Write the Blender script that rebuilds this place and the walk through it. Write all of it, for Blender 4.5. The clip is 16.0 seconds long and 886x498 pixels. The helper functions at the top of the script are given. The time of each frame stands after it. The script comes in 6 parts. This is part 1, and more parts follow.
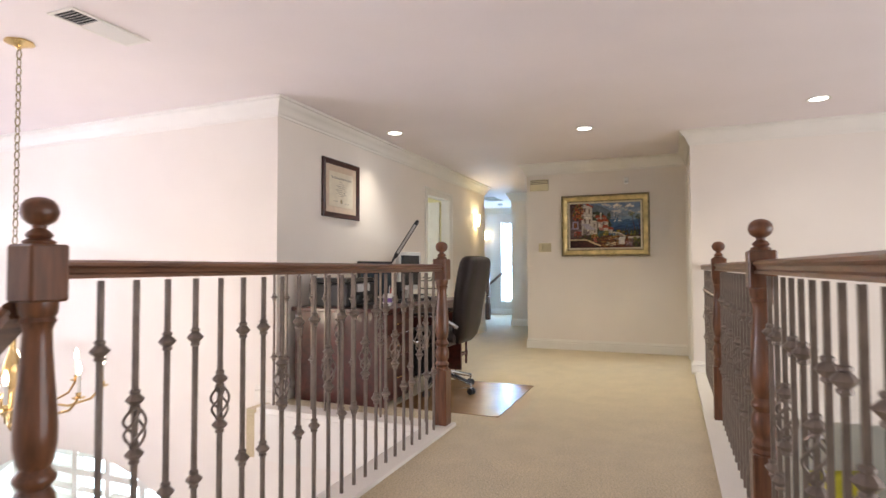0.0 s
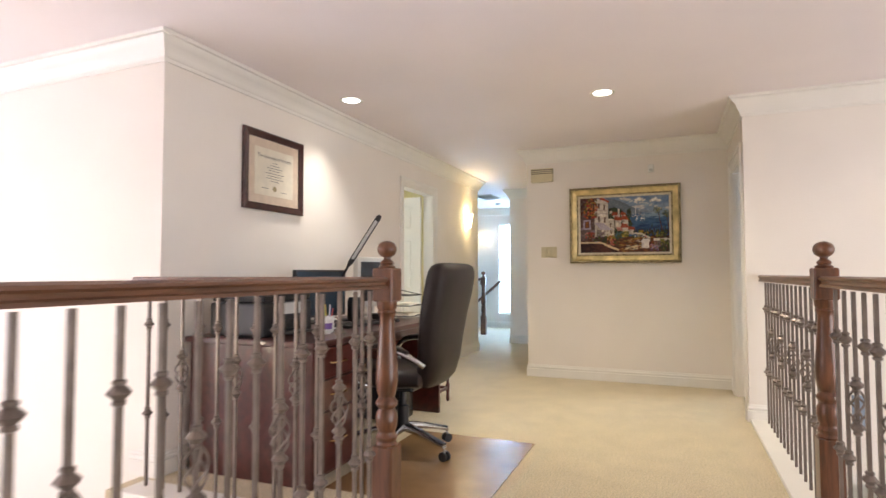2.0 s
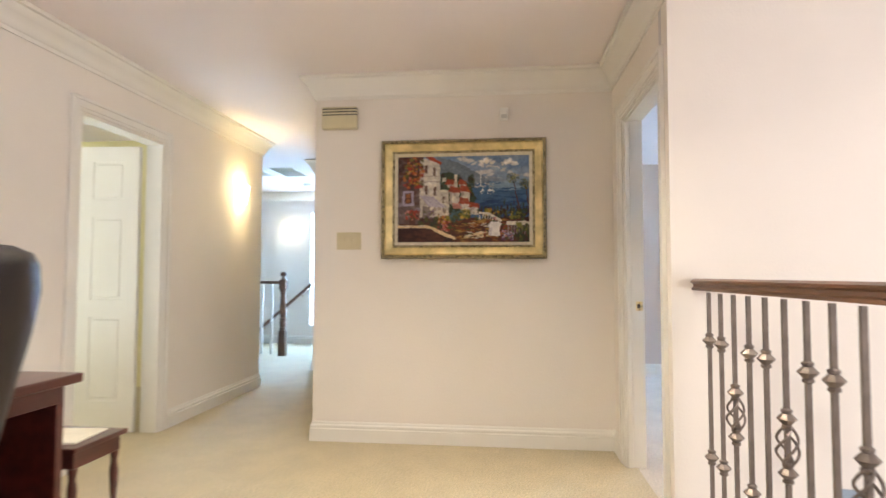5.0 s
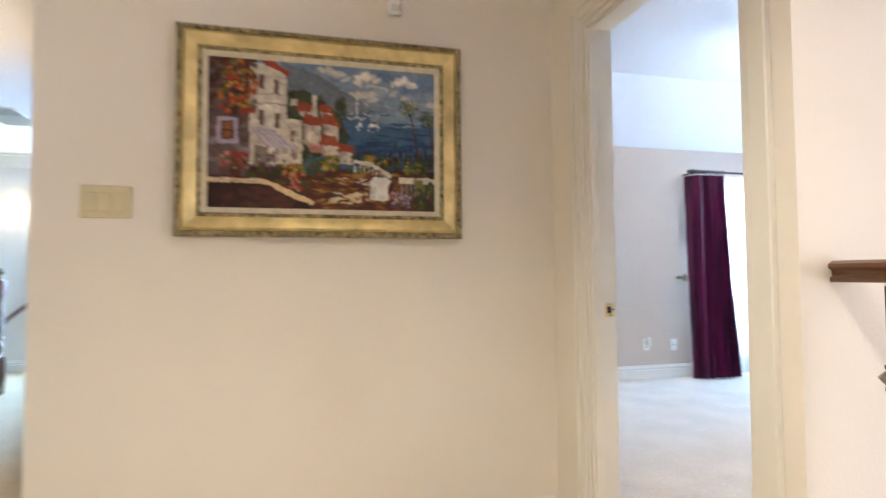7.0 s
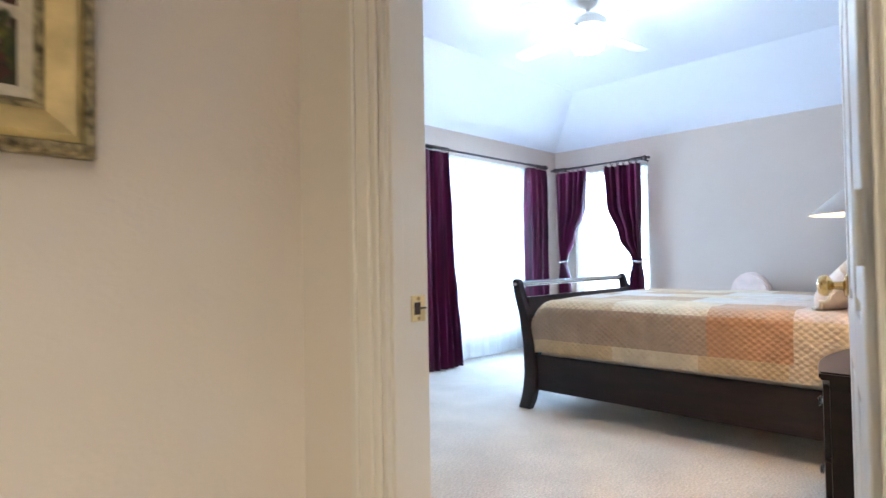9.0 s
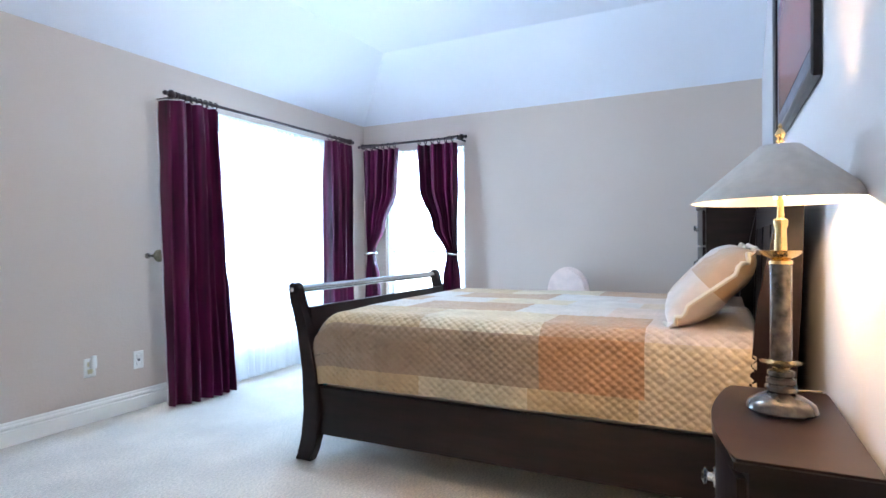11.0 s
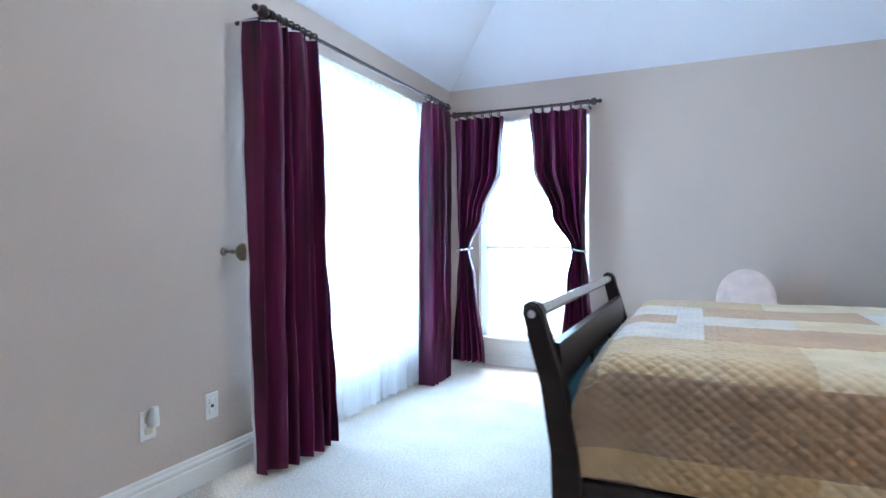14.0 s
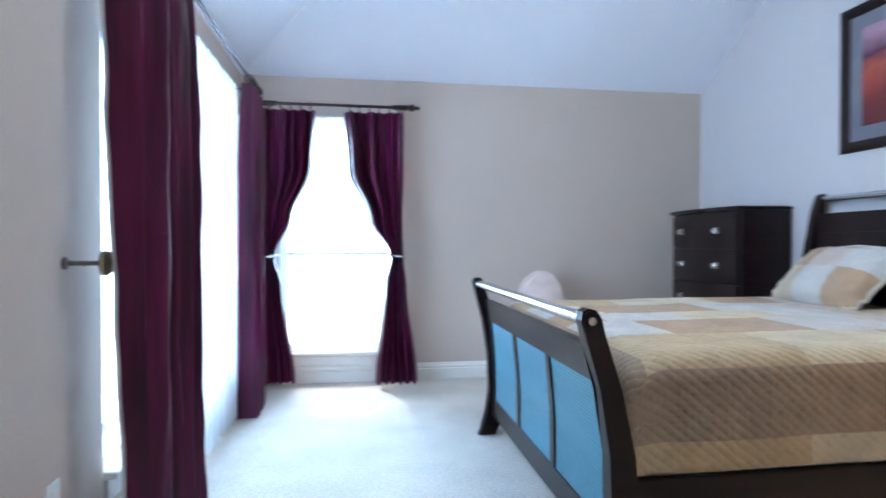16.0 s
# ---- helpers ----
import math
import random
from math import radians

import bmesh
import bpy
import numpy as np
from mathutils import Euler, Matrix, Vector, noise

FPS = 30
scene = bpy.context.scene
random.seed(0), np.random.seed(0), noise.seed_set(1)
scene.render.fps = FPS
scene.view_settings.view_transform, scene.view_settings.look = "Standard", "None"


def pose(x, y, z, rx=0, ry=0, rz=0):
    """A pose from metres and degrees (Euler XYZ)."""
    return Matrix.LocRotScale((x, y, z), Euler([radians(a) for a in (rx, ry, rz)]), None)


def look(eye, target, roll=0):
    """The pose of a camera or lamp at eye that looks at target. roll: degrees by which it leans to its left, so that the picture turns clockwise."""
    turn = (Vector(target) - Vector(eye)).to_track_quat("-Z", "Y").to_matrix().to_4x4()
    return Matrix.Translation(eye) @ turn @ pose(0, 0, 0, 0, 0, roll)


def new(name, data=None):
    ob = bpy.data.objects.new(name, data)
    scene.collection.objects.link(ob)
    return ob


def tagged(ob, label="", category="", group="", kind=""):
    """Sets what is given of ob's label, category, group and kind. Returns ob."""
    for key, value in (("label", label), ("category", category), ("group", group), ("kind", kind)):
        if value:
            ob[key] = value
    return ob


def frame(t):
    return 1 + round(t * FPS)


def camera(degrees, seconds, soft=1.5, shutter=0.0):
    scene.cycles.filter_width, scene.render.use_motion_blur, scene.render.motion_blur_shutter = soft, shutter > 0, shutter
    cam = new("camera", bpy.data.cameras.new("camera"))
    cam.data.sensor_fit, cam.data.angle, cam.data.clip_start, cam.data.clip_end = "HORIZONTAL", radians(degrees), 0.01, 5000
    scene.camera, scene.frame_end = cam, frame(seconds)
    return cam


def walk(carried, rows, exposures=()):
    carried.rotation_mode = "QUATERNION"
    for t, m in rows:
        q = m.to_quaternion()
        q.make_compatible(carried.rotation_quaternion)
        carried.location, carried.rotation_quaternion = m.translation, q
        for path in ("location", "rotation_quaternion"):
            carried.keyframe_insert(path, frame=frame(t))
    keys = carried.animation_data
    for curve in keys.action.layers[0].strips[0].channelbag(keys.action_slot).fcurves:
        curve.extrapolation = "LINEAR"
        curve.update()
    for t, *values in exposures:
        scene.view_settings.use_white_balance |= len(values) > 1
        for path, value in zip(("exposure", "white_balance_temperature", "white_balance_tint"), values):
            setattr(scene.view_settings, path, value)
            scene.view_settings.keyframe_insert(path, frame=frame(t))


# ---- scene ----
cam = camera(76.9, 16.0, shutter=0.5)
PATH = [
    (0, (0.779, 0.192, 1.064), (0.026, 2.043, 1.132), -0.2),
    (0.5, (0.679, 0.489, 1.086), (-0.077, 2.339, 1.157), -0.1),
    (1, (0.545, 0.827, 1.082), (-0.224, 2.672, 1.162), -0.2),
    (1.5, (0.483, 1.193, 1.093), (-0.296, 3.033, 1.178), -0.2),
    (2, (0.476, 1.575, 1.102), (-0.286, 3.422, 1.19), -0.1),
    (2.5, (0.52, 1.933, 1.106), (-0.237, 3.782, 1.203), -0.2),
    (3, (0.513, 2.345, 1.119), (-0.222, 4.203, 1.214), -0.1),
    (3.5, (0.493, 2.74, 1.11), (-0.167, 4.626, 1.209), -0.2),
    (4, (0.469, 3.089, 1.115), (-0.113, 4.999, 1.219), -0.2),
    (4.2, (0.456, 3.247, 1.111), (-0.066, 5.175, 1.214), -0.1),
    (6.3, (0.014, 4.831, 1.087), (0.135, 6.826, 1.178), -0.2),
    (6.5, (0.044, 4.962, 1.071), (0.185, 6.954, 1.177), -0.4),
    (7, (-0.09, 5.326, 1.065), (0.412, 7.26, 1.153), -0.4),
    (7.5, (-0.074, 5.611, 1.047), (0.617, 7.487, 1.121), -0.5),
    (8, (0.044, 5.876, 1.048), (0.89, 7.687, 1.112), -0.5),
    (8.5, (0.161, 6.158, 1.045), (1.359, 7.759, 1.096), -0.6),
    (9, (0.289, 6.397, 1.019), (1.711, 7.803, 1.06), -1.0),
    (9.5, (0.509, 6.588, 1.023), (2.033, 7.882, 1.057), -1.1),
    (10, (0.755, 6.732, 1.022), (2.442, 7.806, 1.043), -1.0),
    (10.2, (0.844, 6.757, 1.03), (2.585, 7.742, 1.034), -1.0),
    (12.3, (1.713, 7.204, 1.089), (3.519, 8.063, 1.065), -0.4),
    (12.5, (1.737, 7.303, 1.079), (3.538, 8.172, 1.06), -0.4),
    (13, (1.744, 7.632, 1.081), (3.539, 8.514, 1.056), -0.4),
    (13.5, (1.741, 7.946, 1.048), (3.545, 8.808, 1.011), -0.4),
    (14, (1.806, 8.322, 1.067), (3.624, 9.154, 1.029), -0.1),
    (14.5, (1.785, 8.611, 1.075), (3.714, 9.135, 1.03), 0.1),
    (15, (1.799, 8.893, 1.057), (3.786, 9.122, 1.017), 0.2),
    (15.5, (1.853, 9.159, 1.072), (3.848, 9.291, 1.041), 0.2),
    (16, (1.883, 9.415, 1.066), (3.861, 9.12, 1.048), 0.0),
]
EXPOSURES = [(0, 0.22), (1.0, 0.33), (2.5, 0.62), (4.0, 0.80), (7.2, 0.76), (9.0, 0.52), (10.0, 0.42), (12.5, 0.30), (14.0, 0.12), (16, 0.0)]
walk(cam, [(t, look(eye, target, roll)) for t, eye, target, roll in PATH], EXPOSURES)

# ---------------------------------------------------------------- plan
H = 2.44                       # landing ceiling
LWX, LWY, LWE = -2.13, 3.82, 9.22   # desk wall: face, near corner, far end
PWY, PWX0 = 7.54, -0.99        # wall with the painting
RWX, RWY = 0.980, 6.32         # wall with the bedroom door, and its outer corner
BW, BE, BS, BN = 1.088, 6.255, 6.55, 10.29   # bedroom inner faces
BH, SLOPE_D, BT = 2.338, 0.72, 2.80          # bedroom wall height, slope depth, flat ceiling
RX, LX, LY = 1.09, -0.65, 3.68 # railings
LOW = -2.8                     # ground floor level
FAR = 12.6

# ---------------------------------------------------------------- light
world = bpy.data.worlds.new("world")
scene.world = world
world.use_nodes = True
wn = world.node_tree.nodes
sky = wn.new("ShaderNodeTexSky")
sky.sky_type = "NISHITA"
sky.sun_disc = False
sky.sun_elevation, sky.sun_rotation = radians(52), radians(75)
world.node_tree.links.new(sky.outputs[0], wn["Background"].inputs[0])
wn["Background"].inputs[1].default_value = 0.12


def lamp(name, kind, m, energy, colour, **kw):
    data = bpy.data.lights.new(name, kind)
    data.energy, data.color = energy, colour
    if kind == "AREA":
        data.shape = "RECTANGLE"
        data.size, data.size_y = kw["size"]
    elif kind == "SPOT":
        data.spot_size, data.spot_blend, data.shadow_soft_size = radians(kw["cone"]), 1.0, kw.get("soft", 0.05)
    elif kind == "POINT":
        data.shadow_soft_size = kw.get("soft", 0.05)
    elif kind == "SUN":
        data.angle = radians(11)
    ob = new(name, data)
    ob.matrix_world = m
    return ob


COOL = (0.36, 0.615, 1.0)
lamp("sun", "SUN", look((12, 11, 12), (6.0, 9.6, 0.2)), 2.8, (1.0, 0.96, 0.9))
lamp("north_window_light", "AREA", look((4.75, BN + 0.30, 1.15), (4.75, 8, 1.0)), 192, COOL, size=(1.9, 1.9))
lamp("east_window_light", "AREA", look((BE + 0.9, 9.55, 1.3), (4.4, 9.4, 0.0)), 190, COOL, size=(1.0, 1.7))
lamp("foyer_window_light", "AREA", look((-6.6, 1.6, 0.6), (-2, 1.6, 0.6)), 300, (0.84, 0.82, 1.0), size=(3.4, 3.0))
lamp("living_window_light", "AREA", look((5.9, 2.4, 0.5), (0, 2.6, 0.2)), 145, (0.95, 0.93, 0.98), size=(4.5, 3.2))
lamp("far_window_light", "AREA", look((-2.6, FAR + 0.2, 1.2), (-2.6, 9, 1.0)), 80, COOL, size=(0.5, 1.7))
# Unseen yellow area lamp added to brighten the study; no window is known there.
lamp("study_fill_light", "AREA", look((-4.9, 6.6, 1.4), (-2, 6.8, 1.2)), 12, (1.0, 0.9, 0.6), size=(1.2, 1.2))
for cx, cy in ((-1.80, 5.24), (0.014, 5.80), (1.93, 5.55)):
    lamp("can_light_bulb", "SPOT", look((cx, cy, H - 0.02), (cx, cy, 0)), 46 if cx < -1 else 114 if cx < 1 else 16, (1.0, 0.93, 0.83) if abs(cx) > 1 else (1.0, 0.91, 0.74), cone=100 if cx < -1 else 128)
lamp("fan_bulb", "POINT", pose(3.74, 8.36, 2.38), 33, (0.62, 0.79, 1.0), soft=0.22)
lamp("table_lamp_bulb", "POINT", pose(2.92, 6.70, 1.235), 50, (1.0, 0.66, 0.36), soft=0.03)
lamp("sconce_bulb", "POINT", pose(LWX + 0.07, 8.74, 1.84), 13, (1.0, 0.78, 0.40), soft=0.03)
lamp("far_sconce_bulb", "POINT", pose(-3.16, FAR - 0.09, 1.82), 3, (1.0, 0.9, 0.7), soft=0.03)
lamp("chandelier_bulb", "POINT", pose(-2.84, 2.31, 0.62), 26, (1.0, 0.82, 0.62), soft=0.2)


# ---------------------------------------------------------------- materials
def mat(name, colour, rough=0.6, metal=0.0, vary=0.06, scale=6.0, bump=0.0, bscale=120.0, coat=0.0, grain=None, fine=0.0, sheen=0.0, spec=0.5):
    m = bpy.data.materials.new(name)
    m.use_nodes = True
    nt = m.node_tree
    p = nt.nodes["Principled BSDF"]
    p.inputs["Roughness"].default_value, p.inputs["Metallic"].default_value = rough, metal
    p.inputs["Coat Weight"].default_value = coat
    p.inputs["Sheen Weight"].default_value = sheen
    p.inputs["Specular IOR Level"].default_value = spec
    tc = nt.nodes.new("ShaderNodeTexCoord")
    mp = nt.nodes.new("ShaderNodeMapping")
    nt.links.new(tc.outputs["Object"], mp.inputs[0])
    if grain:
        mp.inputs["Scale"].default_value = grain
    nz = nt.nodes.new("ShaderNodeTexNoise")
    nz.inputs["Scale"].default_value, nz.inputs["Detail"].default_value = scale, 6
    nt.links.new(mp.outputs[0], nz.inputs[0])
    lo = [max(0, c * (1 - 2.2 * vary)) for c in colour] + [1]
    hi = [min(1, c * (1 + 2.2 * vary)) for c in colour] + [1]
    ramp = nt.nodes.new("ShaderNodeValToRGB")
    ramp.color_ramp.elements[0].position, ramp.color_ramp.elements[1].position = 0.28, 0.72
    ramp.color_ramp.elements[0].color, ramp.color_ramp.elements[1].color = lo, hi
    nt.links.new(nz.outputs[0], ramp.inputs[0])
    out = ramp.outputs[0]
    nf = nt.nodes.new("ShaderNodeTexNoise")
    nf.inputs["Scale"].default_value, nf.inputs["Detail"].default_value = bscale, 3
    nt.links.new(mp.outputs[0], nf.inputs[0])
    if fine:
        mx = nt.nodes.new("ShaderNodeMixRGB")
        mx.blend_type = "MULTIPLY"
        mx.inputs[0].default_value = 1.0
        r2 = nt.nodes.new("ShaderNodeValToRGB")
        r2.color_ramp.elements[0].position, r2.color_ramp.elements[1].position = 0.35, 0.65
        r2.color_ramp.elements[0].color = [1 - fine] * 3 + [1]
        nt.links.new(nf.outputs[0], r2.inputs[0])
        nt.links.new(out, mx.inputs[1])
        nt.links.new(r2.outputs[0], mx.inputs[2])
        out = mx.outputs[0]
    nt.links.new(out, p.inputs["Base Color"])
    if bump:
        b = nt.nodes.new("ShaderNodeBump")
        b.inputs["Strength"].default_value, b.inputs["Distance"].default_value = bump, 0.004
        nt.links.new(nf.outputs[0], b.inputs["Height"])
        nt.links.new(b.outputs[0], p.inputs["Normal"])
    return m


def glow(name, colour, strength):
    m = bpy.data.materials.new(name)
    m.use_nodes = True
    p = m.node_tree.nodes["Principled BSDF"]
    p.inputs["Base Color"].default_value = (*colour, 1)
    p.inputs["Emission Color"].default_value = (*colour, 1)
    p.inputs["Emission Strength"].default_value = strength
    return m


M_WALL = mat("cream wall paint", (0.81, 0.755, 0.685), 0.75, vary=0.012, scale=1.6, bump=0.25, bscale=90)
M_BWALL = mat("greige wall paint", (0.575, 0.468, 0.392), 0.75, vary=0.012, scale=1.6, bump=0.30, bscale=70)
M_BWHITE = mat("pale wall paint", (0.61, 0.575, 0.565), 0.75, vary=0.012, scale=1.6, bump=0.3, bscale=70)
M_YWALL = mat("pale yellow wall paint", (0.80, 0.74, 0.45), 0.75, vary=0.012, scale=1.6, bump=0.2, bscale=90)
M_CEIL = mat("ceiling paint", (0.865, 0.80, 0.80), 0.85, vary=0.012, scale=1.2, bump=0.25, bscale=150)
M_BCEIL = mat("bedroom ceiling paint", (0.81, 0.82, 0.87), 0.85, vary=0.01, scale=1.2, bump=0.2, bscale=150)
M_TRIM = mat("white trim paint", (0.80, 0.77, 0.71), 0.38, vary=0.012, scale=4, bump=0.05, bscale=60)
M_CARPET = mat("beige carpet", (0.66, 0.55, 0.345), 0.95, vary=0.035, scale=5, bump=1.0, bscale=105, fine=0.36, sheen=0.25)
# The landing's carpet again, its colour lightened for the daylight falling on it.
M_BCARPET = mat("carpet lightened for daylight", (0.74, 0.66, 0.56), 0.95, vary=0.05, scale=3.5, bump=1.0, bscale=105, fine=0.34, sheen=0.25)
M_LOWFLOOR = mat("tan stone floor", (0.42, 0.36, 0.28), 0.4, vary=0.1, scale=3)
M_NEWEL = mat("stained oak newel wood", (0.125, 0.047, 0.020), 0.28, vary=0.22, scale=9, bump=0.08, bscale=60, coat=0.25, grain=(6, 6, 0.7))
M_RAIL = mat("stained oak rail wood", (0.135, 0.060, 0.030), 0.33, vary=0.2, scale=7, bump=0.08, bscale=60, coat=0.2, grain=(5, 0.6, 5))
M_IRON = mat("pewter bronze iron", (0.19, 0.155, 0.13), 0.38, metal=0.5, vary=0.12, scale=14, bump=0.12, bscale=200)
M_CHERRY = mat("cherry veneer", (0.062, 0.012, 0.009), 0.28, vary=0.2, scale=5, bump=0.03, bscale=80, coat=0.35, grain=(4, 0.6, 4))
M_ESPRESSO = mat("espresso wood", (0.012, 0.0052, 0.0052), 0.31, vary=0.2, scale=6, bump=0.03, bscale=90, coat=0.0, spec=0.28, grain=(5, 0.7, 5))
M_LEATHER = mat("dark brown leather", (0.017, 0.011, 0.010), 0.42, vary=0.15, scale=9, bump=0.35, bscale=260, spec=0.32)
M_BLACK = mat("black plastic", (0.010, 0.010, 0.012), 0.45, vary=0.08, scale=9, bump=0.1, bscale=300)
M_GLOSSBLACK = mat("screen glass", (0.018, 0.019, 0.021), 0.16, vary=0.05, scale=5)
M_GREYPL = mat("light grey plastic", (0.55, 0.55, 0.53), 0.45, vary=0.03, scale=8)
M_WHITEPL = mat("white plastic", (0.78, 0.77, 0.73), 0.4, vary=0.02, scale=8)
M_IVORY = mat("ivory plastic", (0.62, 0.55, 0.36), 0.4, vary=0.03, scale=8)
M_CHROME = mat("brushed steel", (0.62, 0.64, 0.66), 0.26, metal=1.0, vary=0.04, scale=30, grain=(1, 20, 20))
M_BRASS = mat("polished brass", (0.72, 0.53, 0.26), 0.20, metal=1.0, vary=0.06, scale=14)
M_GOLD = mat("gilded frame", (0.66, 0.53, 0.25), 0.38, metal=0.55, vary=0.14, scale=11, bump=0.15, bscale=60)
M_GOLDDARK = mat("antique carved gilt", (0.31, 0.26, 0.15), 0.45, metal=0.6, vary=0.35, scale=60, bump=0.8, bscale=90)
M_LINEN = mat("cream linen liner", (0.62, 0.56, 0.42), 0.8, vary=0.06, scale=40)
M_FRAMEWOOD = mat("dark mahogany frame", (0.045, 0.014, 0.012), 0.3, vary=0.2, scale=12, coat=0.3)
M_PAPER = mat("ivory paper", (0.74, 0.68, 0.55), 0.8, vary=0.03, scale=14)
M_MATBOARD = mat("tan mat board", (0.64, 0.52, 0.40), 0.85, vary=0.03, scale=20)
M_INK = mat("grey ink", (0.10, 0.09, 0.08), 0.7)
M_MATPL = mat("brown plastic floor mat", (0.26, 0.155, 0.075), 0.22, vary=0.10, scale=3, bump=0.15, bscale=12)
# Strong vertical tone streaks put fold shade into the plum colour.
M_PLUM = mat("plum satin", (0.076, 0.004, 0.032), 0.38, vary=0.36, scale=5, bump=0.15, bscale=160, sheen=0.0, spec=0.32, grain=(4, 4, 0.25))
M_RODWOOD = mat("dark red rod wood", (0.030, 0.010, 0.010), 0.34, vary=0.15, scale=16, coat=0.1)
M_MARBLE = mat("dark emperador marble", (0.055, 0.045, 0.038), 0.16, vary=0.6, scale=26, coat=0.4)
M_SHADE = mat("grey linen lamp shade", (0.55, 0.53, 0.50), 0.8, vary=0.04, scale=24, bump=0.1, bscale=300)
M_PINK = mat("pale pink upholstery", (0.80, 0.64, 0.57), 0.9, vary=0.04, scale=14, bump=0.4, bscale=260)
M_SHEET = mat("ivory bed linen", (0.66, 0.60, 0.50), 0.85, vary=0.03, scale=8, bump=0.2, bscale=120)
M_YELLOW = mat("mustard yellow fabric", (0.62, 0.55, 0.05), 0.85, vary=0.08, scale=9, bump=0.3, bscale=180)
M_BLUEP = mat("slate blue paint", (0.28, 0.34, 0.42), 0.7, vary=0.03, scale=3)
M_BULB = glow("warm bulb", (1.0, 0.86, 0.62), 14)
M_CANGLOW = glow("downlight lens", (1.0, 0.95, 0.86), 7)
M_SCONCE = glow("frosted sconce glass", (1.0, 0.88, 0.60), 5)
M_FANGLOW = glow("fan light glass", (0.70, 0.84, 1.0), 90)
# Dark backing colour paints the shade between the foot panel's ribs.
M_RIBGAP = mat("mesh backing with painted shade", (0.030, 0.085, 0.11), 0.5, metal=0.3, vary=0.03, scale=40)
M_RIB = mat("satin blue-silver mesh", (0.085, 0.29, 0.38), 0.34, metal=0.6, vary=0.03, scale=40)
M_LINING = mat("pale curtain lining", (0.68, 0.66, 0.66), 0.85, vary=0.03, scale=9)
# Blue in the screen colour stands in for the window's reflection.
M_SCREEN = mat("display panel with painted reflection", (0.030, 0.050, 0.075), 0.22, vary=0.10, scale=2.5)
M_PLATE = mat("satin brass plate", (0.80, 0.66, 0.38), 0.42, metal=0.8, vary=0.06, scale=20)
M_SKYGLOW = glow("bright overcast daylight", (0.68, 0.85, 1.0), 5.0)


def quilt_mat(name, c):
    return mat(name, c, 0.55, vary=0.06, scale=9, bump=0.5, bscale=200, sheen=0.15)


def sheer_mat():
    m = bpy.data.materials.new("white sheer voile")
    m.use_nodes = True
    nt = m.node_tree
    for n in list(nt.nodes):
        nt.nodes.remove(n)
    o = nt.nodes.new("ShaderNodeOutputMaterial")
    d, t, tr = nt.nodes.new("ShaderNodeBsdfDiffuse"), nt.nodes.new("ShaderNodeBsdfTranslucent"), nt.nodes.new("ShaderNodeBsdfTransparent")
    d.inputs[0].default_value = t.inputs[0].default_value = (0.88, 0.90, 0.92, 1)
    a, b = nt.nodes.new("ShaderNodeMixShader"), nt.nodes.new("ShaderNodeMixShader")
    a.inputs[0].default_value, b.inputs[0].default_value = 0.65, 0.42
    nt.links.new(d.outputs[0], a.inputs[1]); nt.links.new(t.outputs[0], a.inputs[2])
    nt.links.new(a.outputs[0], b.inputs[1]); nt.links.new(tr.outputs[0], b.inputs[2])
    nt.links.new(b.outputs[0], o.inputs[0])
    return m


def glass_mat():
    m = bpy.data.materials.new("window glass")
    m.use_nodes = True
    p = m.node_tree.nodes["Principled BSDF"]
    p.inputs["Transmission Weight"].default_value, p.inputs["Roughness"].default_value, p.inputs["IOR"].default_value = 1.0, 0.0, 1.45
    return m


def vinyl_mat():
    """White window vinyl; letting daylight through stands in for glare over the frame."""
    m = bpy.data.materials.new("white window vinyl")
    m.use_nodes = True
    nt = m.node_tree
    t, x = nt.nodes.new("ShaderNodeBsdfTranslucent"), nt.nodes.new("ShaderNodeMixShader")
    t.inputs[0].default_value = (0.9, 0.93, 0.95, 1)
    nt.nodes["Principled BSDF"].inputs["Base Color"].default_value = (0.82, 0.82, 0.80, 1)
    nt.nodes["Principled BSDF"].inputs["Roughness"].default_value = 0.4
    x.inputs[0].default_value = 0.6
    nt.links.new(nt.nodes["Principled BSDF"].outputs[0], x.inputs[1])
    nt.links.new(t.outputs[0], x.inputs[2])
    nt.links.new(x.outputs[0], nt.nodes["Material Output"].inputs[0])
    return m


M_SHEER, M_GLASS, M_VINYL = sheer_mat(), glass_mat(), vinyl_mat()


# ---------------------------------------------------------------- mesh helpers
def finish(name, bm, material, smooth=False):
    me = bpy.data.meshes.new(name)
    bmesh.ops.recalc_face_normals(bm, faces=bm.faces)
    bm.to_mesh(me)
    bm.free()
    for m in (material if isinstance(material, (list, tuple)) else [material]):
        me.materials.append(m)
    if smooth:
        for poly in me.polygons:
            poly.use_smooth = True
        me.set_sharp_from_angle(angle=radians(42))
    return me


def part(name, bm, material, parent, label="", smooth=False, m=None):
    """One mesh object under a thing or a part."""
    ob = new(name, finish(name, bm, material, smooth) if isinstance(bm, bmesh.types.BMesh) else bm)
    ob.parent = parent
    if m is not None:
        ob.matrix_basis = m
    if label:
        ob["label"] = label
    return ob


def thing(name, label, category, group="", m=None, kind=""):
    ob = new(name)
    ob.empty_display_size = 0.1
    if m is not None:
        ob.matrix_basis = m
    return tagged(ob, label, category, group, kind)


def solid(name, bm, material, label, category, group="", kind="", smooth=False, m=None):
    ob = new(name, finish(name, bm, material, smooth))
    if m is not None:
        ob.matrix_basis = m
    return tagged(ob, label, category, group, kind)


def setting(name, bm, material, label="", category="", smooth=False):
    return tagged(new(name, finish(name, bm, material, smooth)), label, category, "", "structure")


